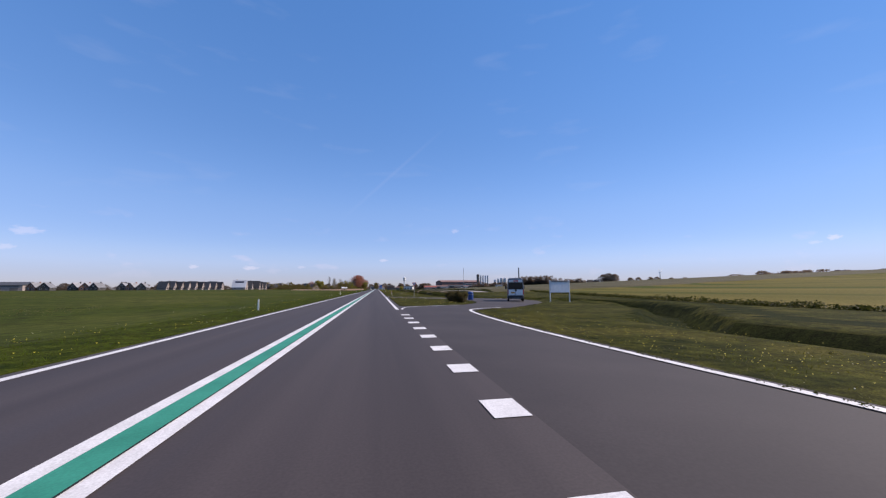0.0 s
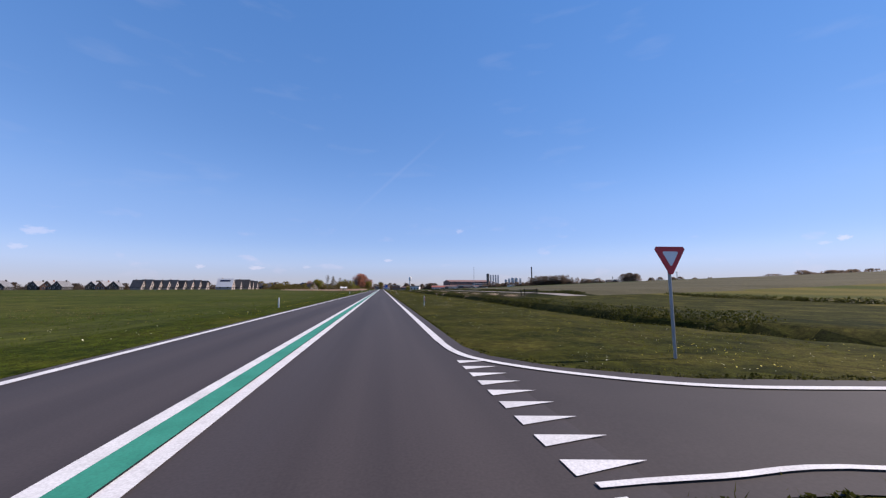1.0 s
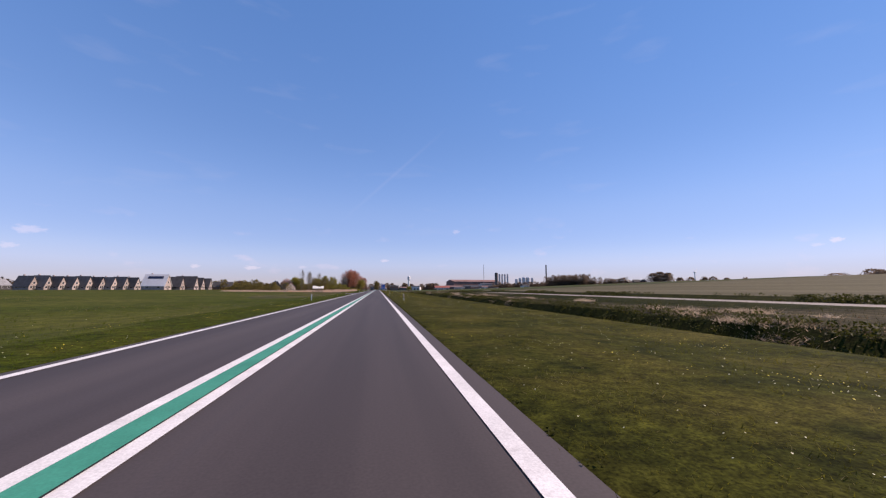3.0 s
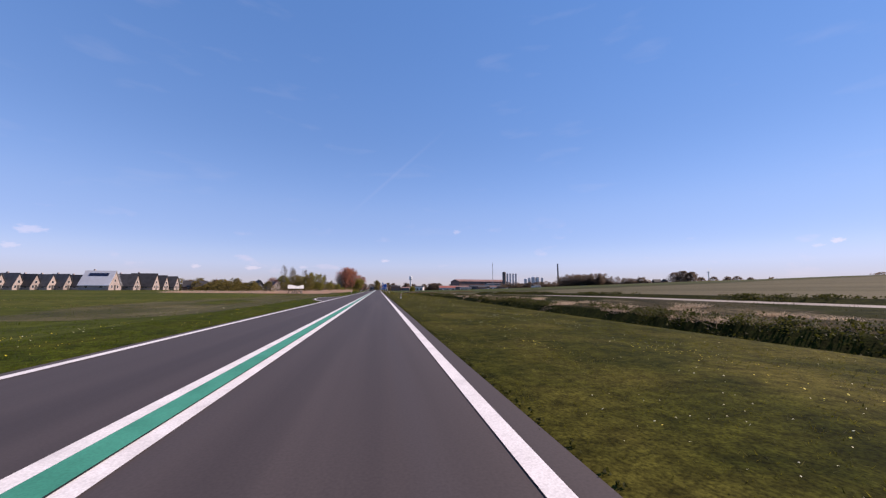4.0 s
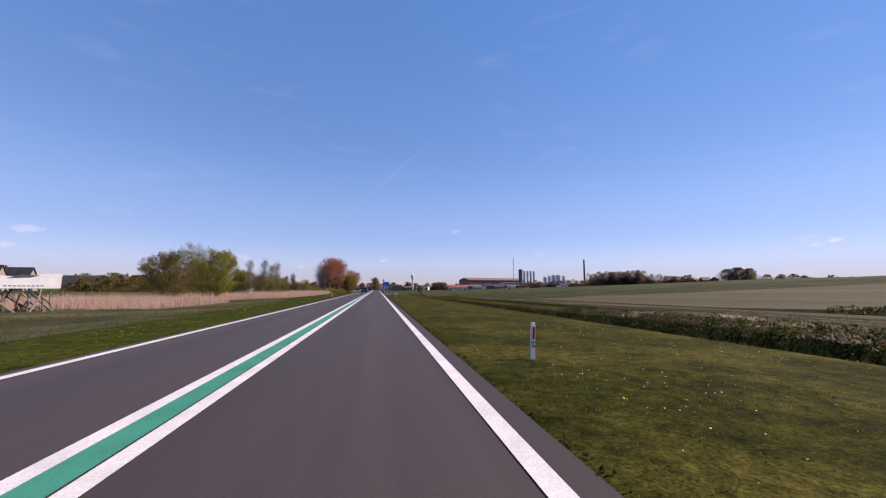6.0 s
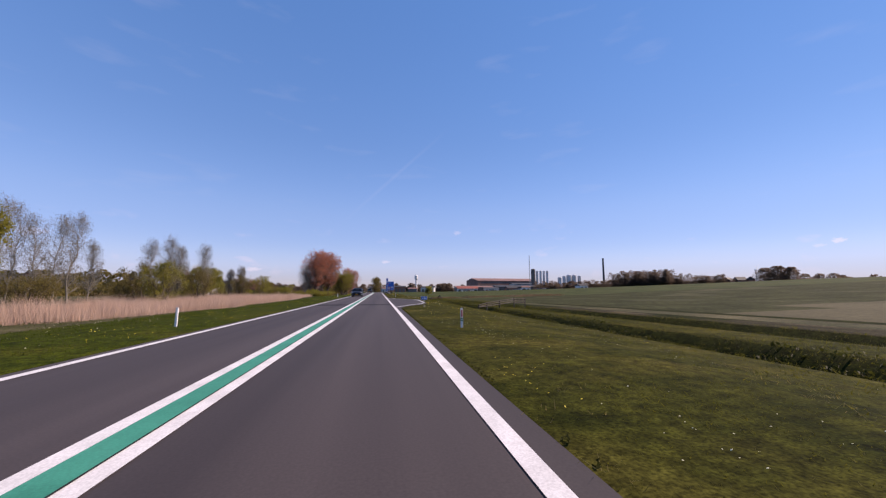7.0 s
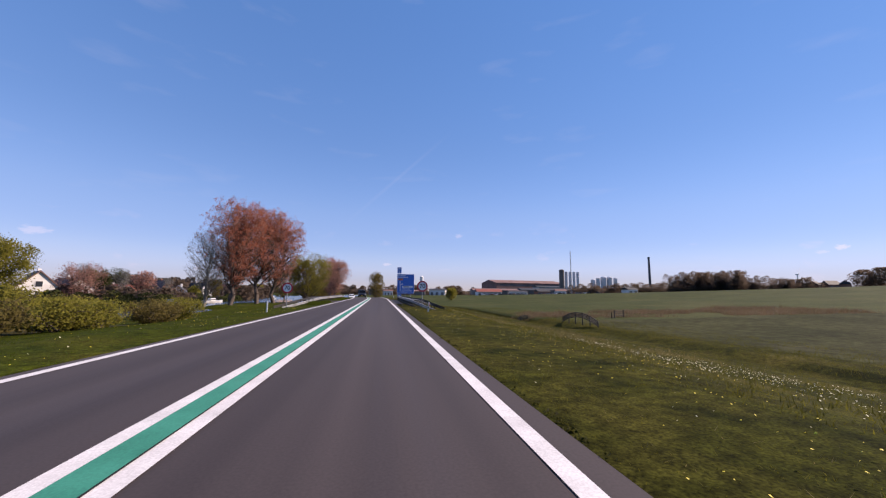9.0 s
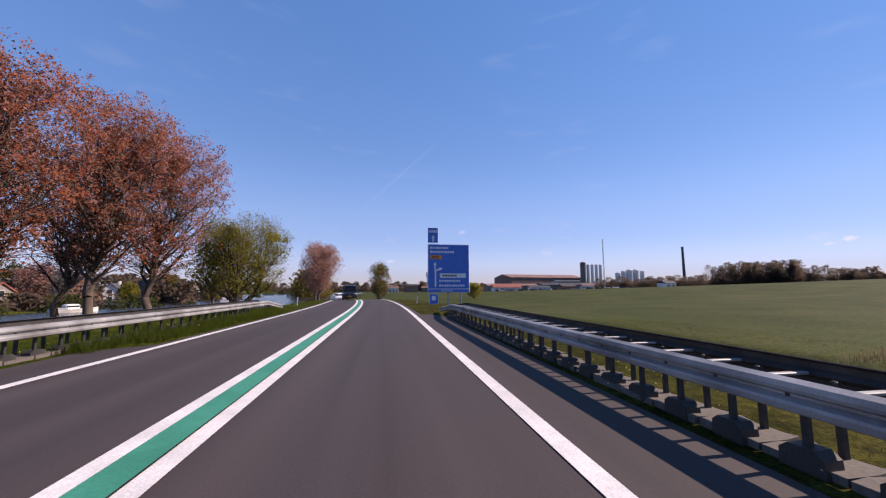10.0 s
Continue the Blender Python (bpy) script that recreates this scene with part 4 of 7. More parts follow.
def direction_sign():
    y = 408.9
    t = thing("direction_sign", pose(0, y, crest(y)), "large blue direction board with white arrows on three posts", "road sign")
    x0, x1, z0, z1 = 2.64, 5.54, 0.82, 4.14
    g = land(4, y) - crest(y)
    for x in (2.95, 4.05, 4.95):
        part("post", Shape().box((x, 0.1, (g - 0.2 + z1) / 2), (0.1, 0.1, z1 - g - 0.1), 0.015), M["sign_back"], t)
    part("panel", Shape().box(((x0 + x1) / 2, 0, (z0 + z1) / 2), (x1 - x0, 0.05, z1 - z0), 0.02), M["sign_white"], t, "white rim")
    part("face", Shape().box(((x0 + x1) / 2, -0.028, (z0 + z1) / 2 + 0.12), (x1 - x0 - 0.07, 0.012, z1 - z0 - 0.31), 0.004), M["sign_blue"], t, "blue face")
    part("foot_strip", Shape().box(((x0 + x1) / 2, -0.028, z0 + 0.13), (x1 - x0 - 0.07, 0.012, 0.2), 0.004), M["sign_blue"], t, "blue strip")

    for bx, bz, w, hh in ((2.8, 3.88, 1.3, 0.13), (2.8, 3.6, 1.7, 0.13), (3.42, 1.62, 1.5, 0.12), (3.42, 1.3, 1.8, 0.12), (3.6, 0.95, 0.8, 0.05)):
        n = max(2, int(w / 0.16))
        for i in range(n):
            part("bar", Shape().box((bx + (i + 0.42) * w / n, -0.037, bz), (w / n * 0.66, 0.004, hh * (1.0 if i % 3 else 1.3))), M["sign_white"], t)
    part("route_patch", Shape().box((3.2, -0.037, 3.24), (0.8, 0.006, 0.26), 0.002), M["sign_orange"], t, "orange route number patch")
    part("route_bars", Shape().box((3.0, -0.043, 3.24), (0.1, 0.004, 0.13)).box((3.16, -0.043, 3.24), (0.1, 0.004, 0.13)).box((3.32, -0.043, 3.24), (0.1, 0.004, 0.13)), M["black"], t)
    part("destination_patch", Shape().box((4.38, -0.037, 1.98), (1.8, 0.006, 0.3), 0.002), M["sign_white"], t, "white destination patch")
    blk = Shape()
    for i in range(6):
        blk.box((3.72 + 0.17 * i, -0.043, 1.98), (0.12, 0.004, 0.13))
    part("destination_bars", blk, M["black"], t)
    arrow = Shape()
    arrow.box((3.17, -0.037, 1.75), (0.1, 0.005, 1.1)).box((3.3, -0.037, 2.36), (0.32, 0.005, 0.1), 0, Euler((0, radians(-25), 0)).to_matrix().to_4x4()).box((3.14, -0.037, 2.5), (0.08, 0.005, 0.5))
    arrow.prism([(3.02, 2.68), (3.26, 2.68), (3.14, 2.92)], "y", -0.04, -0.035).prism([(3.44, 2.32), (3.44, 2.56), (3.68, 2.44)], "y", -0.04, -0.035)
    part("arrow", arrow, M["sign_white"], t, "white route arrow")
    top = part("upper_plate", Shape().box((3.0, 0.0, 4.76), (0.72, 0.04, 1.06), 0.012), M["sign_white"], t, "small upper plate with white rim")
    part("upper_face", Shape().box((3.0, -0.022, 4.76), (0.67, 0.01, 1.01), 0.003), M["sign_blue"], top, "blue face")
    part("upper_arrow", Shape().box((3.0, -0.03, 4.45), (0.08, 0.006, 0.3)).prism([(2.87, 4.55), (3.13, 4.55), (3.0, 4.78)], "y", -0.033, -0.027), M["sign_white"], top)
    part("upper_bars", Shape().box((2.8, -0.03, 5.02), (0.1, 0.006, 0.16)).box((2.95, -0.03, 5.02), (0.1, 0.006, 0.16)).box((3.1, -0.03, 5.02), (0.1, 0.006, 0.16)).box((3.23, -0.03, 5.02), (0.08, 0.006, 0.16)), M["sign_white"], top)
    low = part("lower_plate", Shape().box((3.05, 0.0, 0.4), (0.62, 0.04, 0.68), 0.012), M["sign_white"], t, "small lower plate with white rim")
    part("lower_face", Shape().box((3.05, -0.022, 0.4), (0.57, 0.01, 0.63), 0.003), M["sign_blue"], low, "blue face")
    part("lower_pictogram", Shape().box((3.05, -0.03, 0.45), (0.26, 0.006, 0.3)), M["sign_white"], low)


direction_sign()


# ---- safety barriers ----
BEAM = [(0.0, -0.105), (0.05, -0.085), (0.055, -0.05), (0.05, -0.03), (0.0, -0.008), (0.0, 0.008), (0.05, 0.03), (0.055, 0.05), (0.05, 0.085), (0.0, 0.105), (-0.008, 0.1), (0.04, 0.075), (0.04, 0.035), (-0.012, 0.0), (0.04, -0.035), (0.04, -0.075), (-0.008, -0.1)]


def barrier(name, plan, front, rear, y_full, y_end, pitch, label):
    """A double-sided steel barrier: two beams on posts, cross-ties between, ends sloping into the ground."""
    t = thing(name, Matrix(), label, "crash barrier")
    ys = plan
    mid = (ROAD_L + ROAD_R) / 2
    side = 1 if front > 0 else -1

    def height(y):
        return ramp(y, (ys[0], -0.16), (y_full, 0.43), (y_end, 0.43), (ys[1], 0.12))

    def across(off, y):
        out = off + ramp(y, (ys[0], 1.0), (y_full, 0.0), (y_end, 0.0), (ys[1], 0.12)) * (off - mid) * 0.33
        return out + (side * ramp(y, (y_full, 0.38), (y_full + 6, 0.0)) if off == rear else 0.0)

    def line(off):
        n = int((ys[1] - ys[0]) / 0.6)
        return [(across(off, y), y, height(y)) for y in [ys[0] + (ys[1] - ys[0]) * k / n for k in range(n + 1)]]
    part("front_beam", sweep([(-side * a, b) for a, b in BEAM], line(front)), M["galvanised"], t, "grey galvanised beam facing the road")
    # rear beam takes the post steel, darker than the front beam
    part("rear_beam", sweep([(side * a, b) for a, b in BEAM], [(x, y, z + ramp(y, (ys[0], -0.04), (y_full, 0.05))) for x, y, z in line(rear) if y > ys[0] + 0.7]), M["post_steel"], t, "dark steel beam facing the field")
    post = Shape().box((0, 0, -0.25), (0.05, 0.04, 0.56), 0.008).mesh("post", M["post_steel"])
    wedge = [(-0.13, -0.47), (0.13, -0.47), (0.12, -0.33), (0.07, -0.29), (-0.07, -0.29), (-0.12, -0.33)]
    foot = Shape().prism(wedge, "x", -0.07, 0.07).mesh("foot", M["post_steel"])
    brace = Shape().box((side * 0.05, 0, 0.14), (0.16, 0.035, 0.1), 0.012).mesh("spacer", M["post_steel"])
    tie = Shape().box((0, 0, 0), (abs(rear - front) - 0.02, 0.045, 0.02), 0.005).mesh("cross_tie", M["galvanised"])
    i = 0
    while True:
        y = y_full - 2.5 + pitch * i
        if y > ys[1] - 1.5:
            break
        h = height(y)
        fx, rx = across(front, y), across(rear, y)
        tilt = pose(0, 0, 0, 0, 0, random.uniform(-4, 4))
        for bx, s in ((fx + side * 0.12, 1), (rx - side * 0.12, -1)):
            p = part("post", post, None, t)
            p.matrix_basis = pose(bx, y, h - 0.02 if s > 0 else h + 0.03) @ tilt
            if s > 0:
                part("foot", foot, None, p)
                part("spacer", brace, None, p).matrix_basis = pose(-side * 0.1, 0, -0.12)
        c = part("cross_tie", tie, None, t)
        c.matrix_basis = pose((fx + rx) / 2, y + pitch / 2, height(y + pitch / 2) + 0.055)
        i += 1
    return t


barrier("crash_barrier", (370.6, 401.5), 2.2, 2.7, 375.6, 397.5, 0.48, "grey double-sided steel crash barrier on low concrete slabs beside the bridge")
barrier("crash_barrier", (374.8, 406.0), -5.72, -6.22, 383.0, 403.0, 0.48, "sunlit pale steel crash barrier along the water side")


# ---- fences ----
def arched_fence(x, y, length, along, rails, arch, height, label):
    """Old field-bridge railing: uprights and rails that rise to the middle."""
    z0 = min(land(x, y), land(x + length * math.cos(along), y + length * math.sin(along)))
    t = thing("field_fence", pose(x, y, z0), label, "fence", "old field fences")
    n = 6

    def at(s, k):
        return Vector((length * s * math.cos(along), length * s * math.sin(along), height * k + arch * (1 - (2 * s - 1) ** 2)))
    for i in range(n):
        s = i / (n - 1)
        a = at(s, 1.05)
        part("upright", Shape().box((a.x, a.y, a.z / 2 - 0.1), (0.08, 0.08, a.z + 0.2), 0.015), M["wood_grey"], t)
    for r in range(rails):
        k = (r + 1) / rails
        s = Shape()
        for i in range(n - 1):
            s.tube(at(i / (n - 1), k), at((i + 1) / (n - 1), k), 0.045, n=6)
        part("rail", s, M["wood_grey"], t)
    return t




def plank_bridge_rail():
    """Railing of a plank footbridge that climbs over the ditch and ends in a boarded panel."""
    z0 = -0.75
    t = thing("footbridge_railing", pose(10.2, 307.6, z0), "dark weathered wooden railing of a footbridge over the ditch", "railing")
    along, across = Vector((6.1, 5.8, 0)), Vector((1.8, 0.9, 0))
    tops = [(0.0, 0.22), (0.2, 0.4), (0.55, 0.56), (1.0, 0.72)]
    for s, h in tops:
        p = along * s
        hh = h + (0.16 if s == 1.0 else 0.04)
        part("upright", Shape().box((p.x, p.y, hh / 2 - 0.35), (0.11, 0.11, hh + 0.7), 0.02), M["wood_grey"], t)
    for drop in (0.0, 0.2, 0.4):
        bar = Shape()
        for (s0, h0), (s1, h1) in zip(tops, tops[1:]):
            bar.tube(along * s0 + Vector((0, 0, max(0.04, h0 - drop))), along * s1 + Vector((0, 0, max(0.04, h1 - drop))), 0.05, n=6)
        part("rail", bar, M["wood_grey"], t)
    e = along + across
    part("upright", Shape().box((e.x, e.y, 0.05), (0.11, 0.11, 1.4), 0.02), M["wood_grey"], t)
    for z in (0.22, 0.44, 0.66):
        part("board", Shape().tube(along + Vector((0, 0, z)), e + Vector((0, 0, z)), 0.075, n=6), M["wood_grey"], t)
    return t


plank_bridge_rail()
arched_fence(17.9, 381.2, 5.6, radians(-88), 4, 0.6, 0.52, "dark arched wooden railing over the ditch")
arched_fence(16.3, 389.2, 1.9, radians(-12), 3, 0.35, 0.5, "dark arched wooden railing in the reeds")


def gate(x, y, turn, label):
    t = thing("field_gate", pose(x, y, land(x, y), 0, 0, turn), label, "gate")
    for px, h in ((0, 0.95), (1.7, 0.95), (-0.5, 0.7)):
        part("gate_post", Shape().box((px, 0, h / 2 - 0.1), (0.11, 0.11, h + 0.2), 0.02), M["wood_grey"], t)
    for z in (0.3, 0.55, 0.78):
        part("bar", Shape().box((0.85, 0, z), (1.62, 0.05, 0.07), 0.01), M["wood_grey"], t)


gate(19.4, 88.5, -10, "grey wooden field gate beyond the ditch")
gate(27.0, 386.0, 20, "small grey wooden gate in the meadow")


# ---- rest place: board, bin ----
def notice_board():
    x, y = 17.1, 33.4
    t = thing("notice_board", pose(x, y, land(x, y), 0, 0, 6), "white information board with dark heading between two pale posts", "notice board")
    for px in (-1.03, 1.03):
        part("post", Shape().box((px, 0, 0.93), (0.085, 0.085, 2.06), 0.02), M["plastic_white"], t)
    part("panel", Shape().box((0, -0.02, 1.36), (1.95, 0.05, 1.04), 0.015), M["sign_white"], t, "plain white panel")
    part("heading", Shape().box((0, -0.05, 1.82), (1.9, 0.012, 0.14), 0.004), M["sign_back"], t, "grey heading strip")
    hb = Shape()
    for i in range(9):
        hb.box((-0.75 + 0.18 * i, -0.059, 1.82), (0.12, 0.005, 0.07))
    part("heading_bars", hb, M["black"], t)
    t.scale = (1.03, 1.03, 1.06)


notice_board()


def litter_bin():
    x, y = 8.25, 33.1
    t = thing("litter_bin", pose(x, y, land(x, y)), "blue metal litter bin with domed lid beside bushes", "litter bin")
    part("body", Shape().loft([[(a, b, z) for a, b in disc(r, 18)] for z, r in ((0.16, 0.27), (0.2, 0.29), (0.82, 0.29), (0.86, 0.3))]), M["bin_blue"], t, smooth=False)
    part("lid", Shape().loft([[(a, b, z) for a, b in disc(r, 18)] for z, r in ((0.87, 0.3), (0.93, 0.28), (1.0, 0.2), (1.03, 0.06))]), M["bin_blue"], t)
    part("pole", Shape().tube((0, 0.31, -0.1), (0, 0.31, 0.9), 0.03), M["sign_back"], t)
    part("band", Shape().loft([[(a, b, z) for a, b in disc(0.296, 18)] for z in (0.7, 0.74)]), M["sign_back"], t)
    t.scale = (0.85, 0.85, 0.85)


litter_bin()


# ---- sculpture-like white board on driftwood stilts ----
def driftwood_board():
    x, y = -22.2, 259.4
    z0 = land(x, y)
    t = thing("advertising_board", pose(x, y, z0, 0, 0, 38), "white board with wavy top on a tangle of driftwood stilts", "billboard")
    lo, w = 1.05 - z0, 4.5
    n = 16
    pts = [(-w / 2, lo)] + [(w / 2, lo)]
    for i in range(n + 1):
        s = 1 - i / n
        pts.append((-w / 2 + w * s, lo + 0.9 + 0.12 * math.sin(7.5 * s + 0.6) - 0.06 * s))
    part("panel", Shape().prism(pts, "y", -0.05, 0.05), M["sign_white"], t, "white wavy panel")
    lt = Shape()
    for i in range(9):
        lt.box((-0.1 + 0.19 * i, -0.055, lo + 0.16), (0.12, 0.006, 0.06))
    part("lettering", lt, M["cladding_grey"], t, "thin grey bars of unread lettering")
    part("emblem", Shape().prism([(-0.1, lo + 0.62), (0.9, lo + 0.68), (1.3, lo + 0.82), (0.5, lo + 0.86)], "y", -0.056, -0.0505), M["stack"], t, "dark swept emblem")
    rnd = random.Random(5)
    for i in range(26):
        a = Vector((rnd.uniform(-2.3, 2.3), rnd.uniform(-0.9, 0.9), -0.15))
        b = Vector((a.x * 0.5 + rnd.uniform(-1.0, 1.0), rnd.uniform(0.07, 0.35), lo + rnd.uniform(-0.35, 0.25)))
        m = (a + b) / 2 + Vector((rnd.uniform(-0.2, 0.2), rnd.uniform(-0.1, 0.1), 0))
        r = rnd.uniform(0.03, 0.06)
        part("stilt", Shape().tube(a, m, r * 1.2, r, 6).tube(m, b, r, r * 0.7, 6), M["bark_pale"] if i % 2 else M["bark"], t)


driftwood_board()


# ---- vehicles ----
def wheel(t, x, y, r, w):
    def ring(rr, xx):
        return [(xx, rr * math.cos(2 * math.pi * i / 20), rr * math.sin(2 * math.pi * i / 20)) for i in range(20)]
    ty = part("tyre", Shape().loft([ring(r * 0.66, -w / 2), ring(r * 0.95, -w / 2), ring(r, -w / 2 + 0.03), ring(r, w / 2 - 0.03), ring(r * 0.95, w / 2), ring(r * 0.66, w / 2)], False), M["rubber"], t, "black tyre")
    ty.matrix_basis = pose(x, y, r)
    s = 1 if x > 0 else -1
    rim = Shape().loft([ring(r * 0.66, s * w * 0.42), ring(r * 0.6, s * w * 0.36), ring(r * 0.2, s * w * 0.36), ring(r * 0.12, s * w * 0.46)])
    part("rim", rim, M["alloy"], ty, "silver wheel rim")
    sp = Shape()
    for i in range(5):
        a = 2 * math.pi * i / 5
        sp.tube((s * w * 0.42, r * 0.15 * math.cos(a), r * 0.15 * math.sin(a)), (s * w * 0.44, r * 0.62 * math.cos(a), r * 0.62 * math.sin(a)), r * 0.09, n=5)
    part("spokes", sp, M["alloy"], ty)


def shell(stations):
    """Car body: cross-sections (y, floor, belt, roof, half width low, half width belt, half width roof)."""
    rings = []
    for y, lo, belt, top, wl, wb, wr in stations:
        half = [(wl * 0.92, lo), (wl, lo + 0.08), (wb * 1.01, (lo + belt) / 2), (wb, belt), ((wb + wr) / 2 + 0.015, (belt + top) / 2), (wr, top - 0.05), (wr * 0.85, top - 0.01), (wr * 0.4, top + 0.012)]
        rings.append([(x, y, z) for x, z in half] + [(-x, y, z) for x, z in reversed(half)])
    return Shape().loft(rings)


def panel(pts, out=(0, 0, 0), thick=0.012):
    """A thin bent panel such as a window: outline in space with its outward offset."""
    o = Vector(out)
    return Shape().loft([[Vector(p) - o * 0.2 for p in pts], [Vector(p) + o * thick for p in pts]])


def van():
    t = thing("van", pose(12.7, 33.5, land(12.7, 33.5), 0, 0, -20), "panel van with body grey darkened as in shade and pale rear doors", "van")
    w = 0.9
    # body grey carries the shade of the van's sides; rear panels stay pale
    part("body", shell([(0.0, 0.32, 1.05, 1.9, 0.84, 0.87, 0.78), (0.06, 0.26, 1.05, 1.98, 0.88, 0.9, 0.8), (1.5, 0.24, 1.05, 2.0, 0.88, 0.91, 0.82), (3.1, 0.24, 1.05, 2.0, 0.88, 0.91, 0.82), (3.5, 0.24, 1.05, 1.9, 0.88, 0.91, 0.78), (4.1, 0.24, 1.04, 1.36, 0.88, 0.9, 0.74), (4.55, 0.26, 0.9, 1.08, 0.84, 0.86, 0.7), (4.75, 0.32, 0.66, 0.8, 0.74, 0.76, 0.6)]), M["van_shade_grey"], t, smooth=False)
    for s in (-1, 1):
        part("rear_door", Shape().box((s * 0.41, -0.012, 0.78), (0.78, 0.03, 0.5), 0.012), M["plastic_white"], t, "silver-white lower rear door")
    part("header", Shape().box((0, -0.012, 1.77), (1.46, 0.03, 0.22), 0.012), M["plastic_white"], t, "pale panel above the rear windows")
    part("rear_window", panel([(-0.79, 0, 1.06), (0.79, 0, 1.06), (0.74, 0, 1.64), (-0.74, 0, 1.64)], (0, -1, 0), 0.014), M["auto_glass"], t, "dark rear windows")
    part("door_gap", Shape().box((0, -0.006, 1.05), (0.018, 0.012, 1.3)), M["trim_black"], t, "dark gap between rear doors")
    part("rear_bumper", Shape().box((0, -0.05, 0.38), (1.7, 0.18, 0.28), 0.04), M["trim_black"], t, "black plastic bumper")
    part("step", Shape().box((0.1, -0.1, 0.29), (1.0, 0.12, 0.04), 0.01), M["sign_back"], t)
    part("handle_trim", Shape().box((0.02, -0.03, 0.98), (0.2, 0.02, 0.18), 0.01), M["trim_black"], t)
    for s in (-1, 1):
        part("tail_lamp", Shape().box((s * 0.82, -0.01, 0.82), (0.12, 0.06, 0.42), 0.03), M["lamp_red"], t, "red tail lamp")
        part("mirror", Shape().box((s * 1.06, 3.55, 1.22), (0.2, 0.14, 0.34), 0.05), M["trim_black"], t, "black door mirror")
        part("side_window", panel([(s * 0.885, 2.75, 1.12), (s * 0.885, 3.75, 1.12), (s * 0.83, 3.45, 1.66), (s * 0.82, 2.75, 1.66)], (s, 0, 0), 0.03), M["auto_glass"], t, "dark cab window")
        part("sill", Shape().box((s * 0.885, 2.3, 0.36), (0.05, 4.0, 0.26), 0.02), M["trim_black"], t, "black side skirt")
        for y in (0.95, 3.85):
            wheel(t, s * 0.8, y, 0.31, 0.2)
    part("windscreen", panel([(-0.74, 3.6, 1.84), (0.74, 3.6, 1.84), (0.78, 4.12, 1.34), (-0.78, 4.12, 1.34)], (0, 0.6, 0.6), 0.02), M["auto_glass"], t, "dark windscreen")
    pl = part("number_plate", Shape().box((-0.3, -0.035, 0.76), (0.42, 0.02, 0.11), 0.004), M["plate_yellow"], t, "yellow number plate")
    part("plate_bars", Shape().box((-0.42, -0.047, 0.76), (0.1, 0.004, 0.06)).box((-0.28, -0.047, 0.76), (0.1, 0.004, 0.06)).box((-0.16, -0.047, 0.76), (0.08, 0.004, 0.06)), M["black"], pl)
    sg = part("roof_sign", Shape().box((0.05, -0.032, 1.77), (0.5, 0.02, 0.14), 0.01), M["red"], t, "red band above the rear doors")
    part("sign_bars", Shape().box((-0.06, -0.044, 1.77), (0.1, 0.004, 0.06)).box((0.08, -0.044, 1.77), (0.1, 0.004, 0.06)), M["sign_white"], sg)
    part("roof_rim", Shape().box((0, 0.12, 2.0), (1.4, 0.16, 0.05), 0.02), M["cladding"], t, "pale roof edge")
    t.scale = (0.84, 0.78, 1.08)


van()


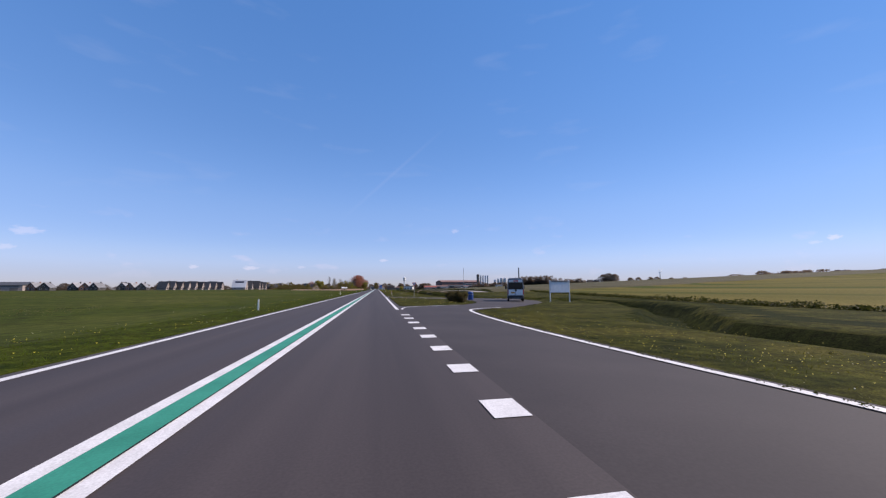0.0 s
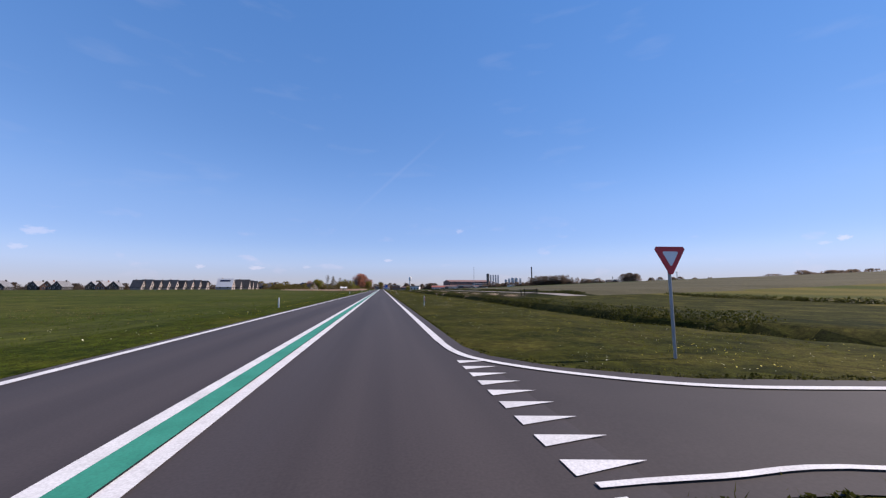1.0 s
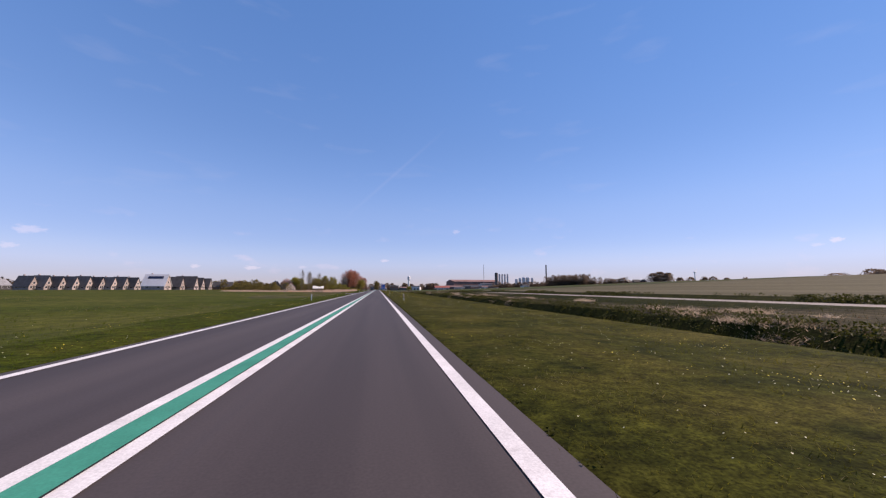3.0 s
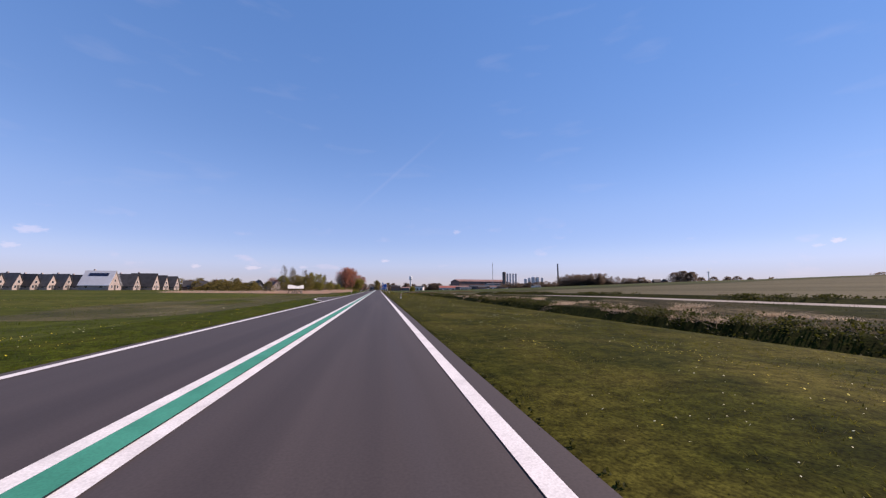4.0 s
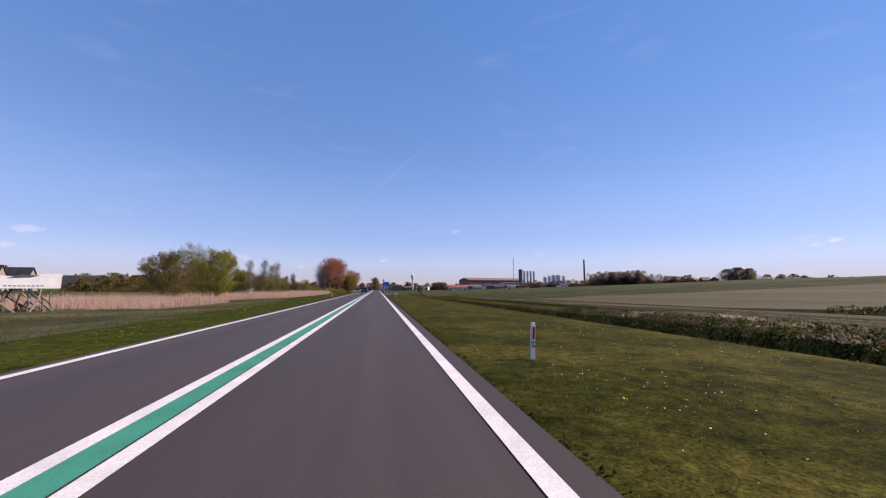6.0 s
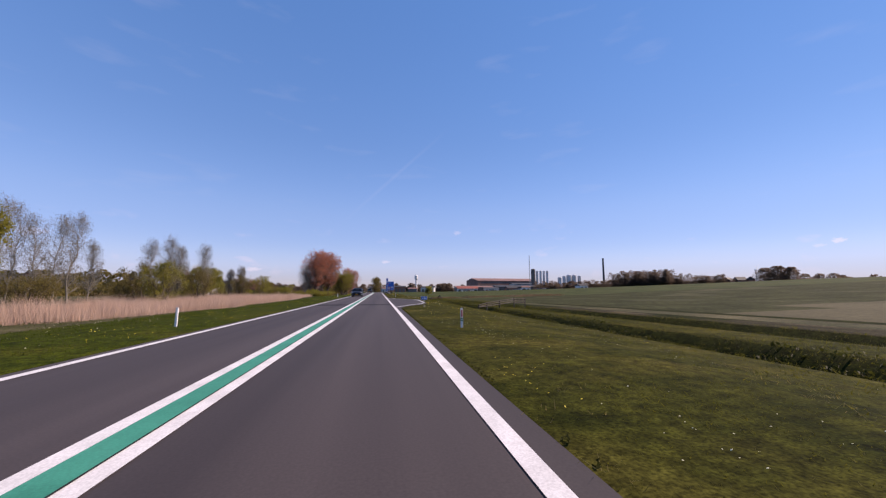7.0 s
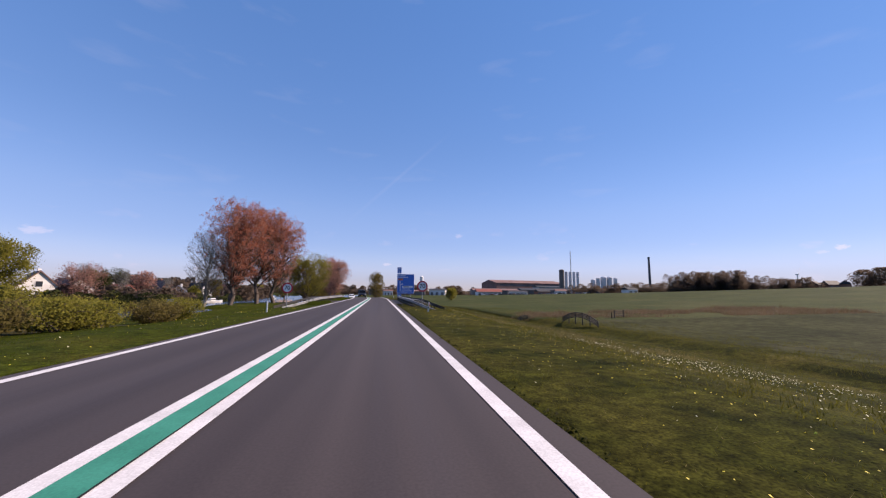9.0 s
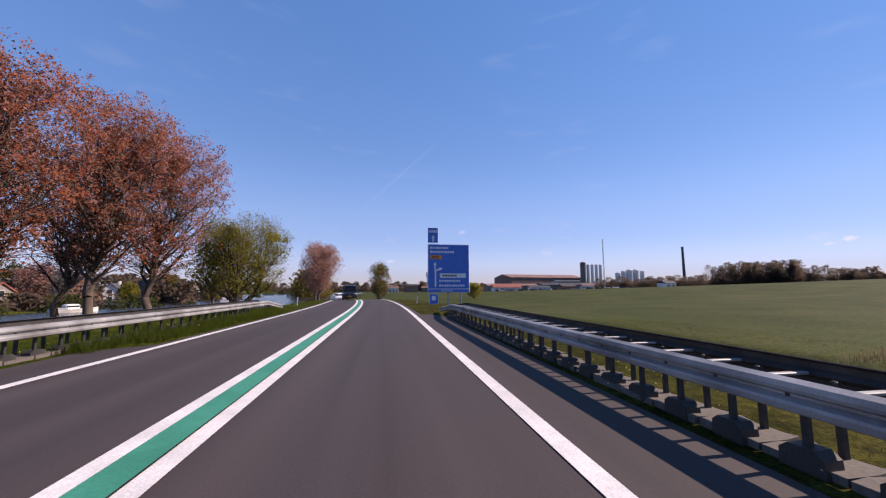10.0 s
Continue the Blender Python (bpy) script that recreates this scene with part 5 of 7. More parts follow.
def hatchback(x, y, turn, paint, label, s=1.0, tall=0.0):
    """Car whose front looks along its own -y."""
    t = thing("car", pose(x, y, land(x, y) + 0.062, 0, 0, turn), label, "car", "cars on the road")
    h = 1.32 + tall
    st = [(0.0, 0.3, 0.5, 0.56, 0.6, 0.62, 0.5), (0.1, 0.2, 0.55, 0.66, 0.72, 0.74, 0.6), (0.5, 0.17, 0.64, 0.76, 0.78, 0.79, 0.66), (0.95, 0.17, 0.75, 0.86, 0.78, 0.8, 0.66), (1.55, 0.17, 0.8, h - 0.06, 0.78, 0.8, 0.58), (2.0, 0.17, 0.82, h, 0.78, 0.8, 0.6), (3.0, 0.17, 0.84, h - 0.02, 0.78, 0.8, 0.59), (3.55, 0.2, 0.86, h - 0.18, 0.77, 0.78, 0.54), (3.85, 0.3, 0.84, 0.98, 0.7, 0.72, 0.56)]
    part("body", shell(st), paint, t)
    part("windscreen", panel([(-0.64, 1.0, 0.9), (0.64, 1.0, 0.9), (0.53, 1.52, h - 0.12), (-0.53, 1.52, h - 0.12)], (0, -0.7, 0.6), 0.035), M["auto_glass"], t, "dark windscreen")
    part("rear_window", panel([(-0.56, 3.72, 1.0), (0.56, 3.72, 1.0), (0.48, 3.5, h - 0.2), (-0.48, 3.5, h - 0.2)], (0, 0.8, 0.4), 0.03), M["auto_glass"], t)
    part("grille", Shape().box((0, 0.03, 0.42), (0.9, 0.06, 0.12), 0.02), M["trim_black"], t, "black grille")
    part("lower_grille", Shape().box((0, 0.06, 0.28), (1.0, 0.08, 0.1), 0.02), M["trim_black"], t)
    part("emblem", Shape().tube((0, 0.0, 0.52), (0, -0.012, 0.52), 0.05, n=12), M["alloy"], t, "chrome emblem")
    pl = part("number_plate", Shape().box((0, -0.01, 0.36), (0.42, 0.02, 0.09), 0.004), M["plate_yellow"], t, "yellow number plate")
    part("plate_bars", Shape().box((-0.12, -0.022, 0.36), (0.08, 0.004, 0.05)).box((0, -0.022, 0.36), (0.08, 0.004, 0.05)).box((0.12, -0.022, 0.36), (0.08, 0.004, 0.05)), M["black"], pl)
    for q in (-1, 1):
        part("headlight", Shape().loft([[(q * a, b, c) for a, b, c in r] for r in ([(0.42, 0.12, 0.56), (0.7, 0.22, 0.56), (0.72, 0.36, 0.68), (0.46, 0.2, 0.66)], [(0.42, 0.05, 0.56), (0.69, 0.13, 0.55), (0.71, 0.3, 0.69), (0.46, 0.12, 0.67)])]), M["lamp_clear"], t, "clear headlight")
        part("fog_lamp", Shape().tube((q * 0.6, 0.1, 0.3), (q * 0.6, 0.04, 0.3), 0.05, n=10), M["lamp_clear"], t)
        part("mirror", Shape().box((q * 0.9, 1.35, 0.92), (0.18, 0.1, 0.12), 0.035), paint, t)
        part("side_window", panel([(q * 0.79, 1.3, 0.86), (q * 0.79, 3.3, 0.9), (q * 0.63, 3.1, h - 0.12), (q * 0.64, 1.75, h - 0.1)], (q, 0, 0.3), 0.03), M["auto_glass"], t, "dark side windows")
        part("tail_lamp", Shape().box((q * 0.66, 3.76, 0.84), (0.16, 0.1, 0.2), 0.03), M["lamp_red"], t)
        for wy in (0.68, 3.1):
            wheel(t, q * 0.7, wy, 0.27, 0.17)
    t.scale = (s, s, s)
    return t


hatchback(-3.25, 326.6, 0, M["car_navy"], "dark navy hatchback driving in the opposite lane")
hatchback(-2.75 + bend(422), 422.5, 4, M["car_black"], "black people carrier driving in the opposite lane", 1.0, 0.22)
hatchback(-3.2 + bend(446), 446.0, 8, M["car_white"], "white car following in the opposite lane")


# ---- trees ----
def quads(rng, pts, size, flat=0.5):
    """Small pointed leaves or tufts at the given points, turned at random."""
    n = len(pts)
    u = rng.normal(size=(n, 3))
    u /= np.linalg.norm(u, axis=1)[:, None]
    w = rng.normal(size=(n, 3))
    w -= (w * u).sum(1)[:, None] * u
    w /= np.linalg.norm(w, axis=1)[:, None]
    s = size * rng.uniform(0.55, 1.35, size=(n, 1))
    a, b = u * s, w * s * flat
    verts = np.stack([pts - a * 0.9, pts + a * 0.6 + b * 1.4, pts + a * 0.6 - b * 1.4], 1).reshape(-1, 3)
    return verts, np.arange(3 * n).reshape(n, 3)


def grow(rng, height, radius, trunk_r, mains, start, up, fill, stems=1, lean=0.0):
    """Limbs as segments (a, b, r0, r1) and twig points where leaves sit."""
    segs, twigs = [], []
    for s in range(stems):
        a0 = 2 * math.pi * s / max(1, stems) + rng.uniform(0, 1)
        foot = Vector((0.25 * trunk_r * stems * math.cos(a0), 0.25 * trunk_r * stems * math.sin(a0), -0.2)) if stems > 1 else Vector((0, 0, -0.2))
        spread = radius * 0.45 if stems > 1 else radius * 0.1
        tip = Vector((spread * math.cos(a0), spread * math.sin(a0), height * rng.uniform(0.9, 1.0) if stems > 1 else height * 0.97))
        line = [foot]
        for k in range(1, 8):
            q = foot.lerp(tip, k / 7)
            line.append(q + Vector((rng.normal(), rng.normal(), 0)) * height * 0.012)
        tr = trunk_r / (stems ** 0.5)
        for k in range(7):
            segs.append((line[k], line[k + 1], tr * (1 - k / 7.6), tr * (1 - (k + 1) / 7.6)))
        m = max(4, mains // stems)
        for i in range(m):
            h = start + (0.96 - start) * (i + rng.uniform(0, 0.8)) / m
            k = min(6, int(h * 7))
            p = line[k].lerp(line[k + 1], h * 7 - k)
            rel = (h - start) / (1 - start)
            reach = radius * (math.sin(math.pi * min(1, 0.18 + 0.72 * rel)) ** 0.7) * rng.uniform(0.75, 1.1)
            an = 2.4 * i + rng.uniform(-0.5, 0.5) + a0
            d = Vector((math.cos(an), math.sin(an), up + 0.5 * rel * up)).normalized()
            ln = reach * (1 + 0.45 * up)
            r0 = tr * (1 - h) * 0.42 + trunk_r * 0.05
            q0, prev = p, d
            for j in range(4):
                dd = (prev + Vector((rng.normal() * 0.16, rng.normal() * 0.16, 0.13 * up))).normalized()
                q1 = q0 + dd * ln / 4
                segs.append((q0, q1, r0 * (1 - j / 4.4), r0 * (1 - (j + 1) / 4.4)))
                for z in range(fill):
                    e = (dd + Vector((rng.normal(), rng.normal(), rng.normal() * 0.7 + 0.35 * up)) * 0.8).normalized()
                    l2 = ln * rng.uniform(0.14, 0.34)
                    b0 = q0.lerp(q1, rng.uniform(0.1, 1))
                    b1 = b0 + e * l2
                    segs.append((b0, b1, r0 * 0.28, r0 * 0.09))
                    twigs += [b0.lerp(b1, 0.5), b1, b1 + e * l2 * 0.3]
                q0, prev = q1, dd
            twigs.append(q0)
    top = max(p.z for p in twigs)
    wide = sorted(math.hypot(p.x, p.y) for p in twigs)[int(0.93 * len(twigs))]
    k = Vector((radius / wide, radius / wide, height / top))
    segs = [(a * k, b * k, r0, r1) for a, b, r0, r1 in segs]
    return segs, [p * k for p in twigs]


def limb_mesh(segs, material, sides=4):
    A = np.array([s[0] for s in segs])
    B = np.array([s[1] for s in segs])
    r0 = np.array([max(s[2], 0.006) for s in segs])[:, None]
    r1 = np.array([max(s[3], 0.004) for s in segs])[:, None]
    d = B - A
    d /= np.linalg.norm(d, axis=1)[:, None] + 1e-9
    ref = np.where(np.abs(d[:, 2:3]) > 0.9, np.array([[1.0, 0, 0]]), np.array([[0, 0, 1.0]]))
    u = np.cross(d, ref)
    u /= np.linalg.norm(u, axis=1)[:, None] + 1e-9
    w = np.cross(d, u)
    rings = []
    for P, r in ((A, r0), (B, r1)):
        for i in range(sides):
            an = 2 * math.pi * i / sides
            rings.append(P + r * (math.cos(an) * u + math.sin(an) * w))
    V = np.stack(rings, 1)
    n = len(segs)
    F = []
    base = np.arange(n)[:, None] * 2 * sides
    for i in range(sides):
        j = (i + 1) % sides
        F.append(base + np.array([[i, j, sides + j, sides + i]]))
    return raw_mesh("trunk", V.reshape(-1, 3), np.concatenate(F), material, True)


def tree(name, x, y, height, radius, leaf, bark, label, seed, mains=26, start=0.18, up=0.9, fill=3, leaves=7000, size=0.16, spread=0.35, trunk=None, stems=1, group="", leaf2=None, turn=0.0, gaps=0.0):
    rng = np.random.default_rng(seed)
    t = thing(name, pose(x, y, land(x, y) - 0.05, 0, 0, turn), label, "tree" if name == "tree" else "bush", group)
    segs, twigs = grow(rng, height, radius, trunk or height * 0.02, mains, start, up, fill, stems)
    mid, half = height * (0.5 + start * 0.4), height * (0.5 - start * 0.4)
    def outside(p):
        return math.sqrt((math.hypot(p[0], p[1]) / (radius * 1.03)) ** 2 + (max(0.0, p[2] - mid) / half) ** 2) > 1.0
    def pull(p):
        e = math.sqrt((math.hypot(p[0], p[1]) / radius) ** 2 + (max(0.0, p[2] - mid) / half) ** 2)
        return p if e <= 1.0 else Vector((p[0] / e, p[1] / e, p[2] if p[2] < mid else mid + (p[2] - mid) / e))
    if stems == 1:
        segs = [s for s in segs if not outside(s[1])]
    else:
        segs = [(pull(a), pull(b), r0, r1) for a, b, r0, r1 in segs]
    part("trunk", limb_mesh(segs, bark), None, t, "bare branching trunk and limbs")
    tw = np.array([tuple(p) for p in twigs])
    if gaps:
        tw = tw[rng.random(len(tw)) > gaps]
    pts = tw[rng.integers(0, len(tw), leaves)] + rng.normal(size=(leaves, 3)) * spread
    # keep the leaves inside a rounded, slightly ragged head
    e = np.sqrt((np.hypot(pts[:, 0], pts[:, 1]) / (radius * 1.05)) ** 2 + ((pts[:, 2] - mid) / half) ** 2)
    an = np.arctan2(pts[:, 1], pts[:, 0])
    e /= 1 + 0.07 * np.sin(5 * an + 9 * pts[:, 2] / height + seed) + 0.05 * np.sin(11 * an - 17 * pts[:, 2] / height)
    k = np.where(e > 1, rng.uniform(0.75, 1.04, leaves) / np.maximum(e, 1e-6), 1.0)
    pts = np.column_stack([pts[:, 0] * k, pts[:, 1] * k, mid + (pts[:, 2] - mid) * k])
    if leaf2:
        k = int(leaves * 0.4)
        v, f = quads(rng, pts[:k], size)
        part("inner_crown", raw_mesh("inner_crown", v, f, leaf2), None, t)
        pts = pts[k:]
    v, f = quads(rng, pts, size)
    part("crown", raw_mesh("crown", v, f, leaf), None, t)
    return t


# poplars in copper leaf along the canal bank
tree("tree", -22.6, 407.2, 17.4, 5.2, M["leaf_red"], M["bark"], "tall poplar in copper-red young leaf on the canal bank", 1, mains=46, start=0.2, up=1.95, fill=6, leaves=36000, size=0.085, spread=0.2, gaps=0.62, group="copper poplars", leaf2=M["leaf_rust"])
tree("tree", -21.0, 414.2, 18.2, 5.3, M["leaf_red"], M["bark"], "poplar in orange-red young leaf with visible branches", 2, mains=44, start=0.2, up=1.95, fill=6, leaves=35000, size=0.085, spread=0.2, gaps=0.62, group="copper poplars", leaf2=M["leaf_rust"])
tree("tree", -19.3, 418.2, 17.4, 5.2, M["leaf_rust"], M["bark"], "half-bare poplar in rusty young leaf", 3, mains=42, start=0.19, up=1.95, fill=6, leaves=27000, size=0.085, spread=0.2, gaps=0.62, group="copper poplars", leaf2=M["leaf_red"])
tree("tree", -27.0, 419.5, 16.6, 4.5, M["leaf_rust"], M["bark"], "poplar in dull purple-brown young leaf behind the others", 5, mains=40, start=0.19, up=1.95, fill=5, leaves=16000, size=0.08, spread=0.3, group="copper poplars")
tree("tree", -25.5, 405.6, 12.0, 2.9, M["leaf_grey"], M["bark_pale"], "pale grey nearly bare poplar by the water", 4, mains=38, start=0.14, up=1.5, fill=5, leaves=13000, size=0.05, spread=0.16)
tree("tree", -14.3, 423.4, 10.2, 4.2, M["leaf_green"], M["bark"], "round-headed willow with yellow-green leaf and forked trunk", 6, mains=44, start=0.14, up=1.3, fill=6, leaves=40000, size=0.07, spread=0.26, stems=3, trunk=0.5)
tree("tree", -21.5, 434, 9.0, 3.6, M["leaf_olive"], M["bark"], "olive willow behind the barrier", 7, mains=24, up=1.0, leaves=4500, size=0.15)
tree("tree", -14.9, 471, 14.2, 4.8, M["leaf_rust"], M["bark"], "poplar in russet leaf beside the road", 8, mains=36, start=0.16, up=1.6, leaves=14000, size=0.12, spread=0.4, group="copper poplars")
tree("tree", -18.0, 483, 16.4, 4.4, M["leaf_rust"], M["bark"], "poplar in russet leaf beside the road", 9, mains=30, start=0.1, up=1.4, leaves=9000, size=0.15, spread=0.5, group="copper poplars", leaf2=M["leaf_red"])
tree("tree", -20.0, 498, 12.5, 4.0, M["leaf_olive"], M["bark"], "poplar in dull brown-green leaf", 10, mains=26, start=0.1, up=1.3, leaves=5000, size=0.2, spread=0.5)
tree("tree", -1.9, 489, 12.6, 3.3, M["leaf_olive"], M["bark"], "lone olive-green tree with open crown beyond the bridge", 11, mains=30, start=0.16, up=1.1, leaves=6500, size=0.17, spread=0.4)
tree("tree", 34.0, 520, 6.5, 3.0, M["leaf_green"], M["bark"], "low pale-green bushy tree in the meadow", 12, mains=22, start=0.06, up=0.8, leaves=3500, size=0.2, spread=0.5)

# willows, birches and scrub behind the reeds
SCRUB = [(-25.5, 321, 5.6, 2.6, "leaf_olive"), (-27.8, 326, 5.0, 2.6, "leaf_olive"), (-23.2, 279, 6.4, 2.9, "leaf_olive"), (-20.2, 283, 6.8, 2.6, "leaf_green"), (-27, 286, 6.4, 2.9, "leaf_olive"), (-28, 297, 6.2, 2.6, "leaf_green"), (-25.5, 298.2, 7.8, 2.0, "leaf_green"), (-24.0, 289, 4.4, 2.4, "leaf_olive"), (-30, 294, 4.6, 2.8, "leaf_olive"), (-33, 301, 4.2, 2.6, "leaf_olive"), (-37, 307, 4.4, 2.8, "leaf_olive"), (-30, 309, 3.0, 2.2, "leaf_olive"),
         (-19.6, 308.6, 4.4, 1.9, "leaf_green"), (-23.4, 312, 4.3, 2.1, "leaf_olive"), (-20.6, 317.6, 3.9, 1.8, "leaf_olive"), (-30, 322, 3.0, 2.2, "leaf_olive"), (-36, 330, 2.8, 2.4, "leaf_olive"),
         (-32.0, 340.6, 3.3, 2.2, "leaf_green"), (-28.6, 344, 3.3, 2.2, "leaf_green"), (-22.0, 334.6, 4.2, 1.9, "leaf_olive"), (-19.2, 336.3, 4.0, 1.9, "leaf_green"), (-18.4, 348, 2.3, 1.9, "leaf_green"), (-21.5, 351, 2.4, 2.0, "leaf_olive"),
         (-24, 356, 2.5, 1.9, "leaf_green"), (-33, 362, 2.9, 2.2, "leaf_olive"), (-16.5, 366, 2.2, 1.7, "leaf_green"), (-21, 371, 2.0, 1.8, "leaf_green"), (-28, 372, 2.4, 2.2, "leaf_olive"), (-26, 364, 2.6, 2.2, "leaf_olive")]
VERGE_SCRUB = [(-12.9, 358, 1.2, 1.5, "leaf_green"), (-13.2, 361.2, 1.4, 1.6, "leaf_olive"), (-12.8, 364.5, 1.5, 1.6, "leaf_green"), (-13.6, 367.2, 1.6, 1.7, "leaf_green"), (-12.6, 370.2, 1.4, 1.4, "leaf_olive"), (-12.8, 373.0, 1.6, 1.5, "leaf_green"), (-15.8, 363, 1.8, 1.9, "leaf_green"), (-16.3, 369.5, 1.8, 1.9, "leaf_olive")]
for i, (x, y, h, r, lf) in enumerate(SCRUB + VERGE_SCRUB):
    tree("bush", x, y, h, r, M[lf], M["bark"], "spring-green willow scrub behind the reed bed" if lf == "leaf_green" else "olive-brown willow scrub behind the reed bed", 30 + i, mains=20, start=0.03, up=0.9, fill=3, leaves=12000 if h > 6 else 6500, size=0.07 if h > 6 else 0.055, spread=0.22 if h > 6 else 0.16, stems=4, trunk=0.16, group="willow scrub")
BIRCH = [(-22.4, 335.2, 5.6), (-24.2, 335.8, 5.0), (-34.9, 311, 10.6), (-39.9, 318, 11.7), (-35.3, 315, 9.6), (-36.3, 319, 10.3), (-30.3, 313, 9.8), (-34.8, 322, 7.7), (-29.6, 324, 8.4), (-25.2, 320, 8.4), (-23.1, 318, 6.9), (-24.4, 327, 8.2)]
for i, (x, y, h) in enumerate(BIRCH):
    tree("tree", x, y, h, h * 0.15, M["leaf_grey"], M["bark_pale"], "thin grey poplar just coming into leaf", 60 + i, mains=32, start=0.13, up=1.8, fill=6, leaves=4600, size=0.05, spread=0.2, trunk=0.1, group="thin grey poplars")
# larger willows with houses behind them
tree("tree", -63.0, 417, 11.6, 5.6, M["leaf_green"], M["bark"], "broad yellow-green willow by a house", 80, mains=30, start=0.05, up=0.8, leaves=26000, size=0.14, spread=0.45, stems=3, trunk=0.4)
tree("tree", -51.0, 374, 5.0, 3.4, M["leaf_olive"], M["bark"], "broad olive willow bush near the houses", 81, mains=26, start=0.03, up=0.8, leaves=5000, size=0.18, spread=0.5, stems=4, trunk=0.3)
tree("tree", -43.0, 408, 6.6, 2.9, M["leaf_rust"], M["bark"], "brown twiggy garden tree on the far bank", 82, mains=30, start=0.08, up=1.1, leaves=9000, size=0.075, spread=0.3, stems=3, trunk=0.25)
tree("tree", -58.5, 436, 6.2, 1.3, M["leaf_deep"], M["bark"], "narrow dark conifer in a canal-side garden", 84, mains=34, start=0.03, up=0.5, leaves=9000, size=0.09, spread=0.2)
for i, (x, y, h) in enumerate([(-74, 452, 10.5), (-69, 458, 10.0), (-60, 462, 8.0)]):
    tree("tree", x, y, h, h * 0.2, M["leaf_grey"], M["bark_pale"], "tall grey leafless garden tree behind the houses", 86 + i, mains=30, start=0.2, up=1.9, fill=5, leaves=5000, size=0.07, spread=0.2, group="bare garden trees")
tree("tree", -34.0, 371, 2.4, 2.4, M["leaf_green"], M["bark"], "low bright-green bush on the bank", 83, mains=22, start=0.02, up=0.7, leaves=4500, size=0.14, spread=0.4, stems=4, trunk=0.2)
for i, (x, y, h) in enumerate([(-84.8, 470, 10.5), (-85.2, 480, 11.3), (-71.7, 472, 10), (-65, 489, 6), (-67, 510, 9), (-66, 536, 8), (-70, 415, 10), (-66, 560, 9)]):
    tree("tree", x, y, h, h * 0.36, M[("leaf_olive", "leaf_deep", "leaf_rust", "leaf_green")[i % 4]], M["bark"], ("olive", "dark evergreen", "russet", "pale green")[i % 4] + " garden tree across the canal", 90 + i, mains=20, start=0.06, up=0.9, leaves=3000, size=0.24, spread=0.6, group="garden trees")

# rest place bushes
tree("bush", 6.5, 32.3, 1.0, 0.68, M["leaf_shrub"], M["bark"], "clipped dark shrub on the grass island", 110, mains=22, start=0.02, up=0.7, fill=4, leaves=13000, size=0.026, spread=0.08, stems=5, trunk=0.06, group="island shrubs")
tree("bush", 6.68, 30.65, 1.03, 0.7, M["leaf_shrub"], M["bark"], "clipped dark shrub beside the litter bin", 111, mains=22, start=0.02, up=0.7, fill=4, leaves=13000, size=0.026, spread=0.08, stems=5, trunk=0.06, group="island shrubs")


def woods(name, spots, material, label, seed, leaves=170, size=0.9):
    """Far trees that nobody could count: clumped crowns with gaps, one mesh."""
    rng = np.random.default_rng(seed)
    V, F, S, k = [], [], [], 0
    for x, y, h, r in spots:
        g = land(x, y) - 0.3
        n = int(leaves * rng.uniform(1.1, 1.6))
        q = rng.uniform(0, 1, n) ** 0.8
        an = rng.uniform(0, 2 * math.pi, n)
        lump = 1 + 0.25 * np.sin(3 * an + 7 * q + rng.uniform(0, 6)) + 0.15 * np.sin(5 * an - 11 * q)
        rad = r * np.sqrt(rng.uniform(0.05, 1, n)) * np.sin(math.pi * (0.3 + 0.62 * q)) ** 0.8 * lump
        pts = np.column_stack([x + rad * np.cos(an), y + rad * np.sin(an), g + q * h])
        v, f = quads(rng, pts, size * (h / 10) ** 0.5, 0.7)
        V.append(v)
        F.append(f + k)
        k += len(v)
    me = raw_mesh(name, np.concatenate(V), np.concatenate(F), material)
    return tagged(new(name, me), label, "woodland", kind="stuff")


def belt(x0, y0, x1, y1, n, h, r, seed, jitter=8.0):
    rnd = random.Random(seed)
    out = []
    for i in range(n):
        s = (i + rnd.random()) / n
        hh = h * rnd.uniform(0.75, 1.08)
        out.append((x0 + (x1 - x0) * s + rnd.uniform(-jitter, jitter), y0 + (y1 - y0) * s + rnd.uniform(-jitter, jitter), hh, r * hh / h))
        for _ in range(2):
            s = (i + rnd.uniform(-0.5, 1.5)) / n
            out.append((x0 + (x1 - x0) * s + rnd.uniform(-jitter, jitter), y0 + (y1 - y0) * s + rnd.uniform(-jitter, jitter), h * rnd.uniform(0.3, 0.6), r * rnd.uniform(0.8, 1.3)))
    return out


woods("woodland", belt(254, 624, 310, 610, 66, 16.5, 4.5, 1, 7.0) + belt(310, 610, 326, 606, 10, 12, 4, 16, 4.0) + belt(330, 606, 364, 598, 24, 9.5, 3.2, 2, 5.0), M["leaf_far"], "brown early-spring wood behind the crop field", 1, 270, 0.34)
woods("woodland", [(399, 584, 15, 9), (403, 574, 16, 9), (408, 566, 14, 8), (401, 578, 9, 11)], M["leaf_far"], "dark rounded tree clump on the field edge", 12, 2000, 0.4)
woods("woodland", belt(182, 668, 275, 642, 34, 9.5, 5, 3, 5.0), M["leaf_far"], "low brown trees before the works", 2, 420, 0.36)
woods("woodland", belt(520, 420, 1300, 150, 70, 8, 10, 4, 20) + belt(560, 300, 900, 60, 14, 7, 8, 5, 20), M["leaf_far"], "thin far tree line on the skyline", 3, 200, 1.1)
